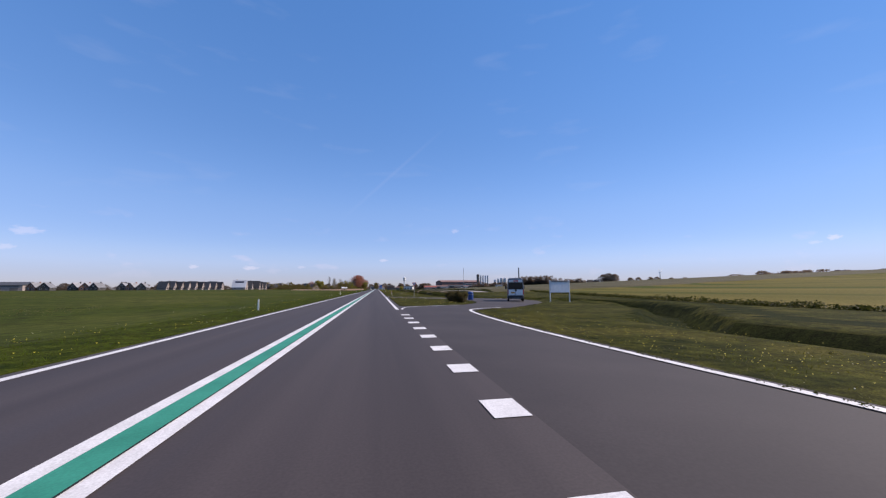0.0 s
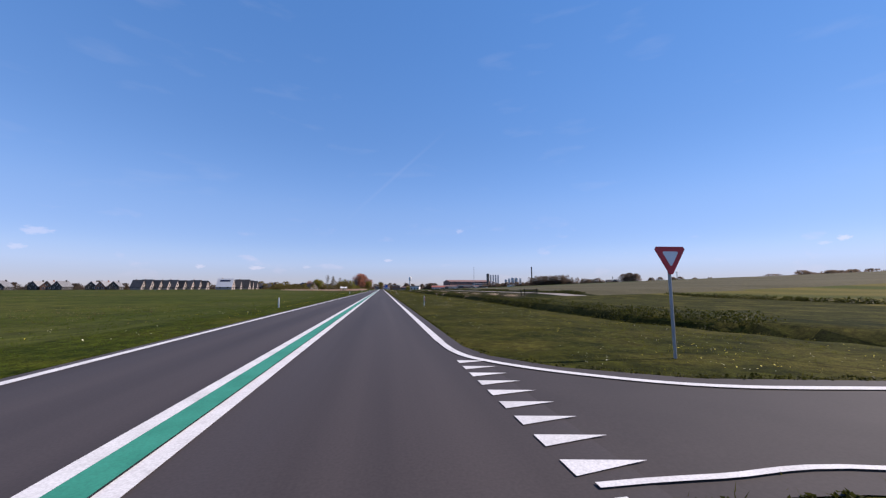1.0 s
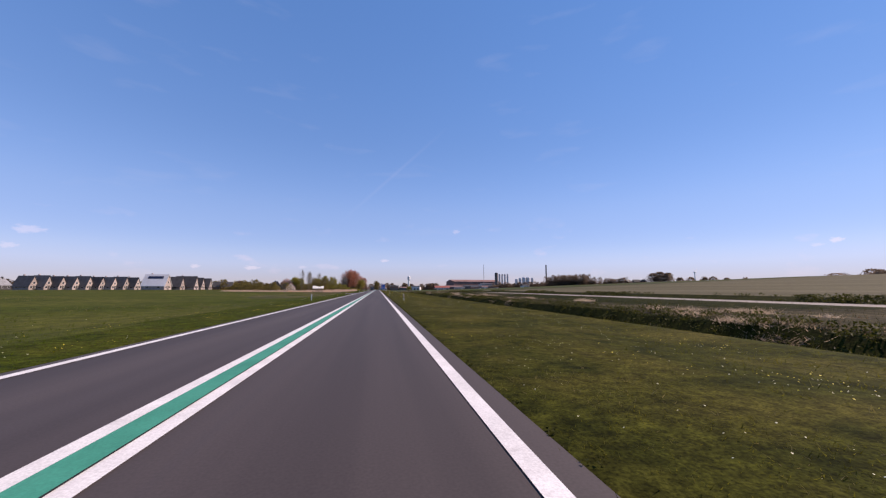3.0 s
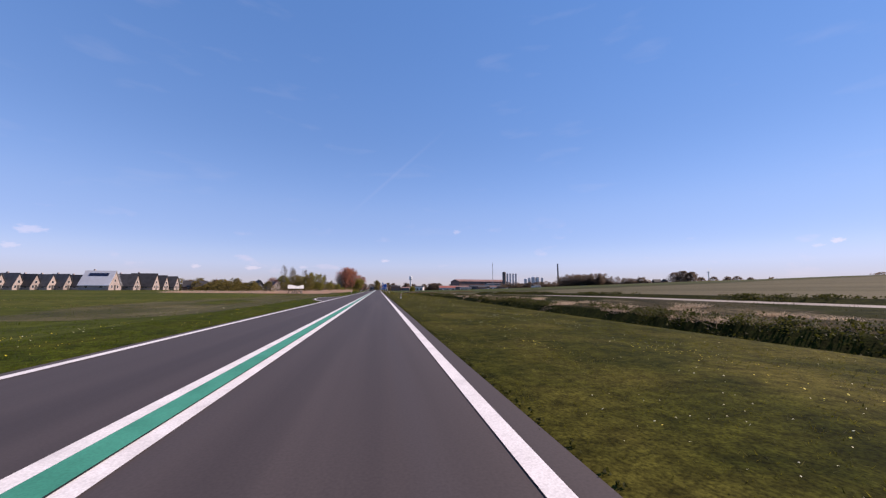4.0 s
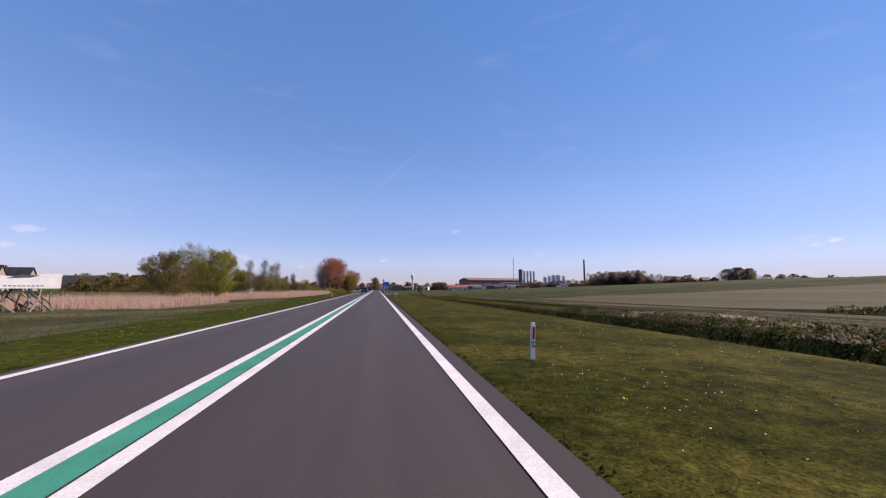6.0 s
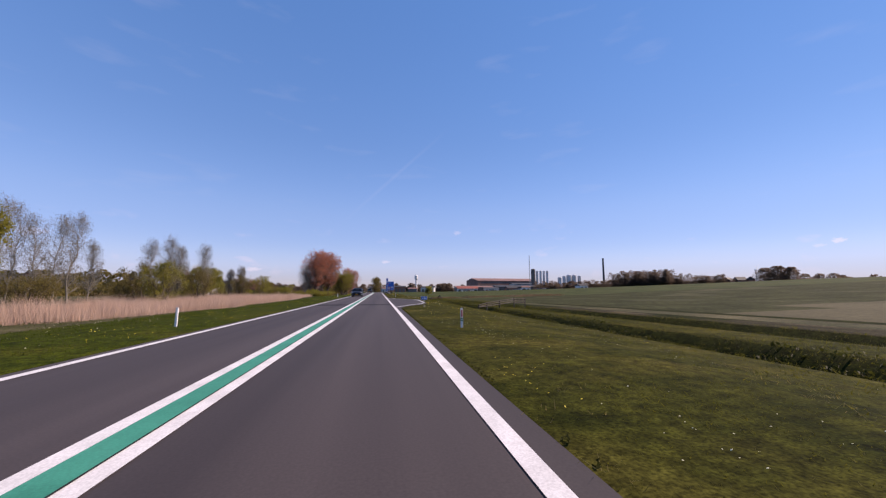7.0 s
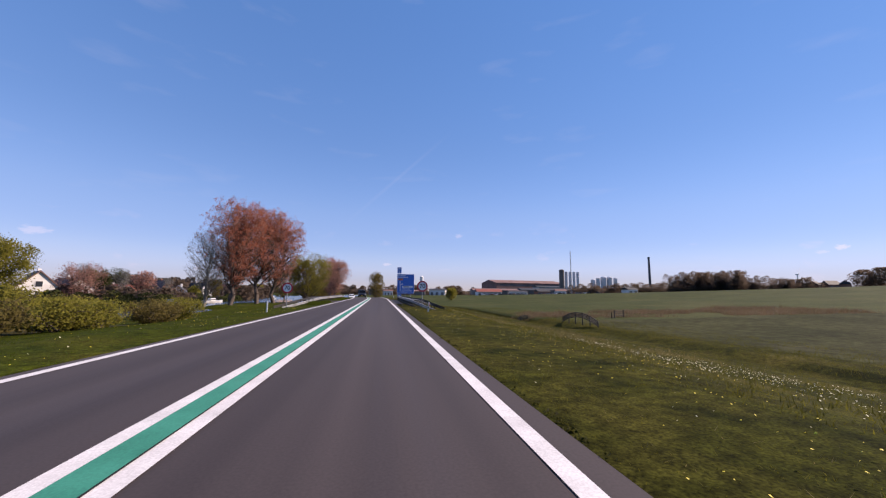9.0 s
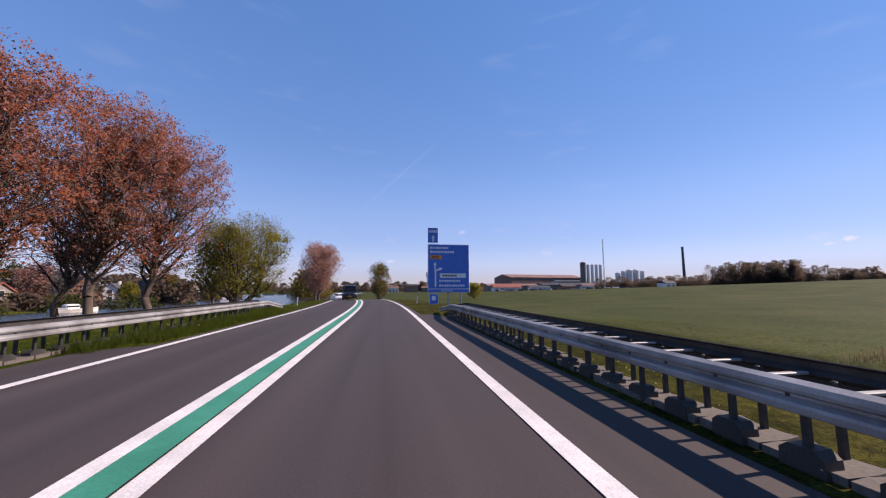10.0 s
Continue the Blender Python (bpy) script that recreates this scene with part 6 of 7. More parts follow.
woods("woodland", belt(120, 1000, 560, 900, 60, 16, 9, 6, 20) + belt(480, 620, 760, 640, 16, 12, 8, 13, 20), M["leaf_far"], "far hazy wood beyond the works", 4, 170, 1.1)
woods("woodland", belt(-330, 1050, 130, 1000, 60, 17, 9, 7, 20), M["leaf_far"], "far grey-brown trees along the road's end", 5, 170, 1.1)
woods("woodland", belt(-84, 404, -130, 425, 16, 8, 4.5, 8, 8) + belt(-60, 360, -100, 385, 10, 6, 3.6, 14, 6) + belt(-94, 366, -62, 352, 9, 5, 2.6, 15, 5), M["leaf_olive"], "olive hedgerow trees by the estate", 6, 300, 0.42)
woods("woodland", belt(-40.5, 392, -41, 430, 14, 2.2, 1.5, 22, 1.0) + belt(-40.0, 434, -35.5, 449, 9, 2.4, 1.6, 23, 1.0) + belt(-35.5, 456, -43, 520, 16, 2.6, 1.7, 25, 1.2) + belt(-50, 396, -52, 600, 46, 2.5, 2.0, 21, 3.0), M["leaf_deep"], "dark garden hedges and shrubs across the canal", 11, 200, 0.34)
woods("woodland", belt(-44, 404, -44, 450, 12, 3.0, 1.9, 24, 2.0) + belt(-40, 456, -52, 520, 14, 6.5, 2.6, 26, 3.0) + belt(-75, 470, -130, 640, 40, 10, 5, 9, 12), M["leaf_far"], "brown garden trees behind the houses", 7, 240, 0.55)
woods("woodland", belt(-24, 500, -60, 720, 34, 10, 4.5, 10, 5), M["leaf_olive"], "row of olive-brown trees along the road bend", 8, 320, 0.45)
woods("woodland", belt(-140, 390, -420, 380, 46, 8, 5, 11, 14), M["leaf_far"], "dark trees behind the housing estate", 9, 230, 0.65)
woods("woodland", belt(-420, 400, -900, 420, 40, 11, 8, 12, 20), M["leaf_far"], "far hedge line across the polder", 10, 120, 1.3)


# ---- houses ----
def house(m, w, d, eave, ridge, wall, roof, label, group="", solar=False, dormer=False, chimney=True):
    """Gabled house: gable on the -y side, ridge along y."""
    t = thing("house", m, label, "house", group)
    part("wall", Shape().prism([(-w / 2, -0.4), (w / 2, -0.4), (w / 2, eave), (0, ridge), (-w / 2, eave)], "y", -d / 2, d / 2), wall, t)
    o = 0.35
    sl = (ridge - eave) / (w / 2)
    for s in (-1, 1):
        e = (s * (w / 2 + o), eave - o * sl)
        part("roof", Shape().prism([(0, ridge + 0.02), (e[0], e[1] + 0.02), (e[0], e[1] + 0.24), (0, ridge + 0.3)], "y", -d / 2 - 0.3, d / 2 + 0.3), roof, t)
    if chimney:
        part("chimney", Shape().box((0.5, d * 0.25, ridge + 0.2), (0.6, 0.6, 1.3), 0.05), wall, t)
    for x, z, ww, hh in ((-w * 0.25, 1.4, 1.1, 1.4), (w * 0.25, 1.4, 1.1, 1.4), (0, eave + (ridge - eave) * 0.3, 1.2, 1.3)):
        win = part("window", Shape().box((x, -d / 2 - 0.01, z), (ww * 0.8 + 0.16, 0.08, hh * 0.8 + 0.16), 0.02), M["cladding"], t, "pale window frame")
        part("glass", Shape().box((x, -d / 2 - 0.045, z), (ww * 0.8, 0.03, hh * 0.8), 0.01), M["pane"], win, "dark pane")
    for s in (-1, 1):
        for y in (-d * 0.25, d * 0.25):
            win = part("window", Shape().box((s * (w / 2 + 0.01), y, 1.35), (0.08, 1.3, 1.0), 0.02), M["cladding"], t, "pale window frame")
            part("glass", Shape().box((s * (w / 2 + 0.045), y, 1.35), (0.03, 1.15, 0.85), 0.01), M["pane"], win, "dark pane")
    part("door", Shape().box((w * 0.02, -d / 2 - 0.02, 1.0), (0.95, 0.08, 2.1), 0.02), M["timber_dark"], t, "dark front door")
    if solar:
        a = math.atan2(ridge - eave, w / 2)
        part("solar_panels", Shape().box((-w * 0.16, 0, eave + (ridge - eave) * 0.68 + 0.42), (w * 0.2, d * 0.66, 0.06), 0.01, Euler((0, -a, 0)).to_matrix().to_4x4()), M["solar"], t, "dark solar panels")
    if dormer:
        part("dormer", Shape().box((w * 0.27, 0, (eave + ridge) / 2 + 0.2), (w * 0.3, 2.4, 1.3), 0.04), M["sign_white"], t, "white dormer window")
    return t


E1 = "houses of the estate"
for x, y in ((-110, 336.5), (-106.5, 352), (-106, 360.5)):
    house(pose(x, y, land(x, y), 0, 0, 94), 5.6, 9.0, 1.9, 6.8, M["brick_tan"], M["roof_slate"], "steep gabled brick house with dark slate roof", E1)
house(pose(-111, 323.5, land(-111, 323), 0, 0, 94), 7.4, 10.0, 2.2, 7.6, M["brick_tan"], M["silo_steel"], "large brick house with pale metal roof and solar panels", E1, solar=True)
house(pose(-112, 328, land(-112, 328), 0, 0, 94), 5.2, 8.5, 1.9, 6.4, M["brick_tan"], M["roof_pale"], "small steep gabled brick house with pale grey roof", E1)
house(pose(-107, 344, land(-107, 344), 0, 0, 94), 6.2, 10, 1.9, 7.4, M["brick_tan"], M["roof_slate"], "brick house with dark roof and white dormer", E1, dormer=True)
house(pose(-103, 383, land(-103, 383), 0, 0, 110), 6.0, 11, 2.4, 5.6, M["brick_red"], M["roof_slate"], "low red-brick house with dark roof", E1)
house(pose(-97, 393, land(-97, 393), 0, 0, 20), 6.0, 9, 2.4, 6.4, M["brick_red"], M["roof_slate"], "red-brick house with dark roof", E1)
for i in range(9):
    x, y = -136.5 - 3.8 * i, 347.3 - 3.0 * i
    house(pose(x, y, land(x, y), 0, 0, 84), 4.5, 7.0, 2.0, 6.6 + 0.3 * (i % 3 == 1), M["brick_tan"], M["roof_grey" if i % 3 else "roof_slate"], "terraced steep gabled house with grey roof" if i % 3 else "terraced steep gabled house with dark roof", E1)
# far row: sunlight put into the pale roof colour, shade into the dark walls
for i in range(8):
    x, y = -186 - 7.2 * i - 3.5 * (i // 3), 332 - 3.4 * i + 4 * (i % 3)
    house(pose(x, y, land(x, y), 0, 0, 12 - 16 * (i % 2)), 6.4, 8.0, 2.4, 5.8, M["brick_red" if i % 3 == 1 else "timber_dark"], M["roof_pale"], "house with grey roof coloured pale as if sunlit" if i % 3 == 1 else "house with walls coloured dark as in shade, roof pale as if sunlit", E1)
E2 = "houses across the canal"
house(pose(-72, 391.5, land(-72, 391.5), 0, 0, 32), 6.4, 8, 2.4, 6.8, M["timber_dark"], M["roof_slate"], "dark timber house with white dormer among willows", E2, dormer=True)
house(pose(-66, 402, land(-66, 402), 0, 0, 40), 7.4, 9, 2.8, 6.4, M["brick_tan"], M["roof_brown"], "brick house with steep brown tiled roof", E2)
for x, y, turn, ridge, wl, rf, label in ((-70.6, 435.5, 45, 6.0, "render_white", "roof_brown", "white gabled house with brown tiled roof"), (-71.4, 445, 62, 5.4, "render_white", "roof_slate", "white house with dark roof and white trim"),
                                         (-75, 466, 70, 5.2, "brick_tan", "roof_red", "brick house with orange-red tiled roof"), (-74, 486, 50, 7.0, "brick_red", "roof_brown", "brick house with brown roof and pale gable"), (-76.6, 502, 20, 5.6, "render_white", "roof_grey", "white house with grey roof")):
    house(pose(x, y, land(x, y), 0, 0, turn), 6.6, 8.5, 2.5, ridge, M[wl], M[rf], label, E2)
house(pose(-78, 520, land(-78, 520), 0, 0, 60), 6.4, 9, 2.8, 7.0, M["render_white"], M["roof_slate"], "white house with dark roof", E2)
house(pose(-80, 548, land(-80, 548), 0, 0, 60), 6.4, 9, 2.8, 7.0, M["brick_tan"], M["roof_red"], "brick house with orange-red roof", E2)


# ---- boats ----
def boat(x, y, turn, length, label):
    t = thing("boat", pose(x, y, WATER_Z - 0.12, 0, 0, turn), label, "boat", "moored boats")
    st = []
    for s, w, z in ((0, 0.75, 0.5), (0.3, 0.95, 0.48), (0.7, 0.85, 0.52), (0.92, 0.4, 0.6), (1.0, 0.05, 0.66)):
        y0 = (s - 0.5) * length
        st.append([(-w, y0, z), (-w * 0.8, y0, 0.1), (0, y0, 0), (w * 0.8, y0, 0.1), (w, y0, z)])
    part("hull", Shape().loft(st), M["boat_white"], t, "white hull")
    part("cabin", Shape().box((0, -0.1 * length, 0.75), (1.1, length * 0.3, 0.6), 0.12), M["boat_white"], t)
    part("window_band", Shape().box((0, -0.1 * length, 0.8), (1.14, length * 0.26, 0.22), 0.03), M["pane"], t, "dark windows")
    part("cover", Shape().box((0, -0.36 * length, 0.56), (1.3, length * 0.22, 0.2), 0.08), M["sign_back"], t)


boat(far_bank(418) + 2.0, 418, 20, 4.6, "small white cabin boat moored across the canal")
boat(far_bank(433) + 1.9, 433, -30, 4.2, "small white open boat moored across the canal")
boat(far_bank(466) + 2.0, 466, 15, 4.6, "white motor boat moored across the canal")


# ---- works on the skyline ----
def works():
    def hall(x, y, turn, w, d, h, wall, roof, rise, label, doors=0):
        g = land(x, y) - 0.5
        t = thing("factory_hall", pose(x, y, g, 0, 0, turn), label, "factory", "factory halls")
        part("wall", Shape().box((0, 0, h / 2), (w, d, h), 0.1), wall, t)
        n = max(1, int(d / 40))
        for i in range(n):
            y0 = -d / 2 + d * i / n
            part("roof", Shape().prism([(y0 - 0.6, h), (y0 + d / n / 2, h + rise), (y0 + d / n + (0.6 if i == n - 1 else -0.05), h)], "x", -w / 2 - 0.6, w / 2 + 0.6), roof, t)
        for i in range(doors):
            part("door", Shape().box((-w / 2 + w * (i + 0.5) / doors, -d / 2 - 0.05, h * 0.3), (w / doors * 0.5, 0.3, h * 0.6), 0.05), M["cladding_grey"], t)
        if doors > 3:
            part("window_band", Shape().box((0, -d / 2 - 0.04, h * 0.82), (w * 0.9, 0.2, h * 0.12), 0.02), M["stack"], t, "dark window band")
    hall(181, 789, 10, 97, 40, 15, M["roof_brown"], M["roof_brown"], 4, "long red-brown factory hall", 6)
    hall(140, 700, -8, 96, 30, 4.6, M["cladding_grey"], M["roof_brown"], 1.8, "long low grey warehouse", 8)
    hall(98, 668, -8, 22, 16, 3.4, M["render_white"], M["roof_red"], 2.6, "low white shed with red-brown roof", 5)
    hall(168, 690, -8, 60, 26, 4.4, M["cladding_grey"], M["roof_slate"], 2, "dull grey low shed beside the warehouse", 4)
    hall(124, 662, -8, 16, 9, 3.0, M["cladding"], M["roof_grey"], 1.2, "small pale shed in front of the works", 3)
    hall(147, 660, 6, 12, 8, 3.0, M["brick_red"], M["roof_slate"], 2.0, "small brick building in front of the works", 2)
    hall(163, 656, -14, 9, 7, 3.2, M["render_white"], M["roof_brown"], 1.8, "small white building in front of the works", 2)
    hall(206, 762, 10, 44, 10, 10, M["cladding"], M["roof_grey"], 1.2, "pale annexe before the long hall", 5)
    hall(222, 640, 10, 11, 8, 3.4, M["render_white"], M["roof_slate"], 2.0, "white cottage among the trees", 2)
    for i, (x, y, w, h) in enumerate([(66, 760, 18, 6.5), (46, 770, 12, 5.0), (30, 800, 16, 8.0), (10, 830, 12, 6.0), (-6, 840, 15, 7.0)]):
        hall(x, y, -20 + 9 * i, w, 12, h, M[("cladding", "cladding_grey", "brick_red")[i % 3]], M[("roof_slate", "roof_brown")[i % 2]], 1.6, ("pale", "dull grey", "red-brick")[i % 3] + " shed beyond the road", 3)
    hall(-360, 335, 10, 50, 20, 5.5, M["timber_dark"], M["roof_brown"], 3, "long low brown farm building", 5)
    hall(-300, 345, 10, 50, 20, 5.0, M["brick_tan"], M["roof_grey"], 2.6, "long low pale farm building", 5)
    for x, y, turn in ((368, 598, 20), (379, 594, -15), (388, 590, 35)):
        hall(x, y, turn, 9, 7, 3.4, M["brick_red"], M["roof_slate"], 3.4, "small brick farm cottage at the field edge", 2)
    hall(760, 380, 60, 60, 26, 6, M["cladding"], M["cladding"], 1.5, "far white barn on the skyline", 3)
    for i, (x, y, r, h) in enumerate([(211.5, 743, 3.0, 29), (218, 744, 1.7, 27), (223.5, 745, 1.7, 27), (229, 746, 1.7, 27), (234.5, 747, 1.7, 27), (247, 735, 2.8, 17), (254, 736, 2.3, 19), (262, 737, 3.6, 20), (270, 738, 3.6, 20), (279, 739, 2.4, 19)]):
        g = land(x, y) - 0.5
        s = Shape().loft([[(a, b, z) for a, b in disc(rr, 14)] for z, rr in ((0, r), (h, r), (h + r * 0.35, r * 0.35))])
        ob = single("silo", s, M["silo_steel" if i else "cladding_grey"], "pale steel silo at the works" if 0 < i < 5 else ("pale steel silo behind the trees" if i else "dark grey tower at the works"), "silo", "silos at the works")
        ob.location = (x, y, g)
    ch = Shape().loft([[(a, b, z) for a, b in disc(r, 14)] for z, r in ((-1, 1.4), (36, 1.0), (36.3, 1.15), (37.6, 1.15))])
    ob = single("chimney_stack", ch, M["stack"], "tall dark factory chimney", "chimney")
    ob.location = (279.2, 683.0, land(279.2, 683.0))
    t = thing("antenna_mast", pose(147.5, 608.7, land(147.5, 608.7)), "slender lattice radio mast", "mast")
    for k in range(3):
        a = 2 * math.pi * k / 3
        part("leg", Shape().tube((0.5 * math.cos(a), 0.5 * math.sin(a), 0), (0.2 * math.cos(a), 0.2 * math.sin(a), 34), 0.1, 0.07, 5), M["sign_back"], t)
    lat = Shape()
    for i in range(22):
        for k in range(3):
            a, b = 2 * math.pi * k / 3, 2 * math.pi * (k + 1) / 3
            lat.tube((0.48 * math.cos(a), 0.48 * math.sin(a), 1.5 * i), (0.46 * math.cos(b), 0.46 * math.sin(b), 1.5 * i + 1.5), 0.05, n=4)
    part("lattice", lat, M["sign_back"], t)


works()


def parked_car(paint):
    t = thing("parked_car", Matrix(), "small car parked in front of the works", "car", "cars parked at the works")
    part("body", Shape().box((0, 0, 0.55), (1.7, 4.0, 0.7), 0.18), paint, t)
    part("cabin", Shape().loft([[(a * w, b * l + 0.2, z) for a, b in ((-1, -1), (1, -1), (1, 1), (-1, 1))] for z, w, l in ((0.88, 0.78, 1.35), (1.42, 0.62, 0.85))]), M["auto_glass"], t, "dark windows")
    for sx in (-1, 1):
        for y in (-1.25, 1.25):
            part("wheel", Shape().tube((sx * 0.7, y, 0.3), (sx * 0.86, y, 0.3), 0.3, n=12), M["rubber"], t)
    return t


PAINTS = [parked_car(M[k]) for k in ("car_black", "car_white", "van_silver", "brick_red")]
for i in range(26):
    x, y = 84 + 3.6 * i + 5 * (i // 6), 648 - 0.35 * i
    spot = pose(x, y, land(x, y), 0, 0, (4, 176, 90)[i % 3] + 3 * math.sin(7 * i))
    if i < 4:
        PAINTS[i].matrix_basis = spot
    else:
        copy_thing(PAINTS[(i * 7 + i // 3) % 4], spot)


def turbine(x, y, h, turn, label):
    t = thing("wind_turbine", pose(x, y, land(x, y), 0, 0, turn), label, "wind turbine", "wind turbines")
    part("tower", Shape().tube((0, 0, -1), (0, 0, h), 1.9, 1.0, 12), M["plastic_white"], t)
    part("nacelle", Shape().box((0, 0.6, h + 0.8), (2.2, 5, 2.2), 0.4), M["plastic_white"], t)
    for k in range(3):
        a = math.radians(35 + 120 * k)
        d = Vector((math.cos(a), 0, math.sin(a)))
        c = Vector((0, -2.4, h + 0.8))
        n = Vector((-d.z, 0, d.x))
        part("blade", Shape().loft([[c + d * s + n * w * e + Vector((0, q * 0.12 * w, 0)) for e, q in ((1, 0), (0, 1), (-0.6, 0), (0, -1))] for s, w in ((0.5, 0.7), (4, 1.3), (14, 0.8), (24, 0.25))]), M["plastic_white"], t)


turbine(830, 940, 46, 30, "white three-bladed wind turbine on the skyline")
tower = single("water_tower", Shape().loft([[(a, b, z) for a, b in disc(r, 14)] for z, r in ((-1, 2.2), (24, 1.8), (26, 3.4), (33, 3.6), (35, 1.0))]), M["plastic_white"], "slim white water tower far beyond the road", "water tower")
tower.location = (75, 1010, land(75, 1010))


def pylon(x, y, h, label):
    t = thing("pylon", pose(x, y, land(x, y), 0, 0, 25), label, "pylon", "power pylons")
    for sx in (-1, 1):
        for sy in (-1, 1):
            part("leg", Shape().tube((sx * 3, sy * 3, 0), (sx * 0.4, sy * 0.4, h), 0.25, 0.15, 4), M["sign_back"], t)
    for k, w in ((0.62, 7), (0.76, 9), (0.9, 6)):
        part("cross_arm", Shape().box((0, 0, h * k), (2 * w, 0.5, 0.5), 0.05), M["sign_back"], t)
    br = Shape()
    for i in range(8):
        z0, z1 = h * i / 8, h * (i + 1) / 8
        q0, q1 = 3 - 2.6 * i / 8, 3 - 2.6 * (i + 1) / 8
        for s in (-1, 1):
            br.tube((-q0, s * q0, z0), (q1, s * q1, z1), 0.12, n=4).tube((q0, s * q0, z0), (-q1, s * q1, z1), 0.12, n=4)
    part("bracing", br, M["sign_back"], t)


pylon(890, 420, 40, "grey lattice power pylon on the skyline")
pylon(620, 930, 34, "far grey lattice power pylon")


# ---- grass, reeds and flowers ----
def blades(name, spots, hlo, hhi, width, per, material, label, category, seed, lean=0.5, scatter=0.05):
    """Tufts of tapering blades; spots is an (n, 2) array of places."""
    rng = np.random.default_rng(seed)
    n = len(spots)
    zs = np.array([land(x, y) for x, y in spots])
    base = np.repeat(np.column_stack([spots, zs]), per, 0)
    k = n * per
    base[:, :2] += rng.normal(size=(k, 2)) * scatter
    base[:, 2] -= 0.01
    clump = np.array([0.95 + 0.9 * noise.noise((0.9 * x, 0.55 * y, seed)) for x, y in spots]).clip(0.45, 1.7)
    h = rng.uniform(hlo, hhi, size=k) * np.repeat(rng.uniform(0.7, 1.25, n) * clump, per)
    an = rng.uniform(0, 2 * math.pi, k)
    side = np.column_stack([np.cos(an), np.sin(an), np.zeros(k)]) * (width * rng.uniform(0.6, 1.3, size=(k, 1)))
    tip = np.column_stack([rng.normal(size=k) * h * lean, rng.normal(size=k) * h * lean, h])
    verts = np.stack([base - side, base + side, base + tip], 1).reshape(-1, 3)
    me = raw_mesh(name, verts, np.arange(3 * k).reshape(k, 3), material)
    return tagged(new(name, me), label, category, kind="stuff")


def on_paving(x, y):
    """True on the asphalt of slip road, bays and shoulders."""
    if y < 48.2 and x > 1.2:
        if y < 20.5:
            return x < ramp(y, (-40, 5.6), (2, 4.62), (9, 4.16), (12.5, 4.12), (16, 4.27), (18.2, 4.52), (19.4, 5.0), (20.9, 6.9))
        inner = in_outline(x, y, area)
        return inner
    if 291 < y < 319 and x > 1.2:
        return in_outline(x, y, bay_e)
    if 186 < y < 210 and x < -4.5:
        return in_outline(x, y, bay_w)
    if 380.5 < y < 400 and 1.2 < x < 2.1:
        return True
    return 386.8 < y < 392.4 and -5.5 < x < -4.5


def in_outline(x, y, pts):
    inside = False
    j = len(pts) - 1
    for i in range(len(pts)):
        (xi, yi), (xj, yj) = pts[i], pts[j]
        if (yi > y) != (yj > y) and x < (xj - xi) * (y - yi) / (yj - yi) + xi:
            inside = not inside
        j = i
    return inside


def scatter(seed, n, x0, x1, y0, y1, keep):
    rng = np.random.default_rng(seed)
    xs, ys = rng.uniform(x0, x1, n), rng.uniform(y0, y1, n)
    return np.array([(x + bend(y), y) for x, y in zip(xs, ys) if keep(x, y)])


def east(x, y):
    return x < ditch_edge(y) + 0.2 and not on_paving(x, y)


NEAR = "rough olive verge grass beside the road"
blades("grass", scatter(1, 58000, ROAD_R + 0.02, 4.2, 0, 415, east), 0.014, 0.04, 0.005, 6, M["grass_blade"], NEAR, "grass", 1, 0.8, 0.075)
blades("grass", scatter(2, 40000, 4.2, 9.9, 0, 415, east), 0.02, 0.055, 0.008, 4, M["grass_blade"], "rough olive verge grass above the ditch", "grass", 2, 1.0, 0.09)
blades("grass", scatter(3, 44000, -12.4, ROAD_L - 0.02, 8, 425, lambda x, y: not on_paving(x, y) and (x > -8.4 or 262 < y < 378)), 0.025, 0.065, 0.007, 4, M["grass_fresh"], "fresh green verge grass beside the far lane", "grass", 3)
blades("grass", scatter(5, 15000, -20, -8.3, 30, 300, lambda x, y: True), 0.04, 0.1, 0.008, 4, M["grass_fresh"], "green meadow grass beyond the verge", "grass", 5)
blades("grass", scatter(6, 20000, 7.0, 24, 0, 350, lambda x, y: 0 < x - ditch_edge(y) < 3.9), 0.07, 0.18, 0.009, 4, M["grass_dark"], "dark rank grass in the ditch", "grass", 6, 0.45, 0.12)
blades("grass", scatter(7, 24000, 10, 26, 0, 360, lambda x, y: 4.3 < x - ditch_edge(y) < 8.4 and 82 < y < 262 and noise.noise((x * 1.1, y * 0.09, 3)) > 0.14), 0.06, 0.17, 0.01, 5, M["grass_dry"], "straw-coloured dead grass on the ditch bank", "grass", 7, 0.8, 0.14)
blades("grass", scatter(8, 14000, 10, 28, 84, 262, lambda x, y: 4.0 < x - ditch_edge(y) and x < TRACK[0] and noise.noise((x * 0.4, y * 0.12, 9)) > -0.1), 0.06, 0.19, 0.008, 4, M["grass_dark"], "dark tussocks along the field edge", "grass", 8, 0.5, 0.14)
blades("grass", scatter(21, 17000, 10.5, 20, 258, 386, lambda x, y: x - ditch_edge(y) > 3.6), 0.05, 0.13, 0.008, 5, M["grass_blade"], "green grass on the strip between the ditches", "grass", 21, 0.5, 0.12)
blades("grass", scatter(9, 16000, 3.5, 24, 330, 415, lambda x, y: not on_paving(x, y)), 0.06, 0.14, 0.006, 6, M["grass_blade"], "long fresh grass on the bridge embankment", "grass", 9, 0.45, 0.1)
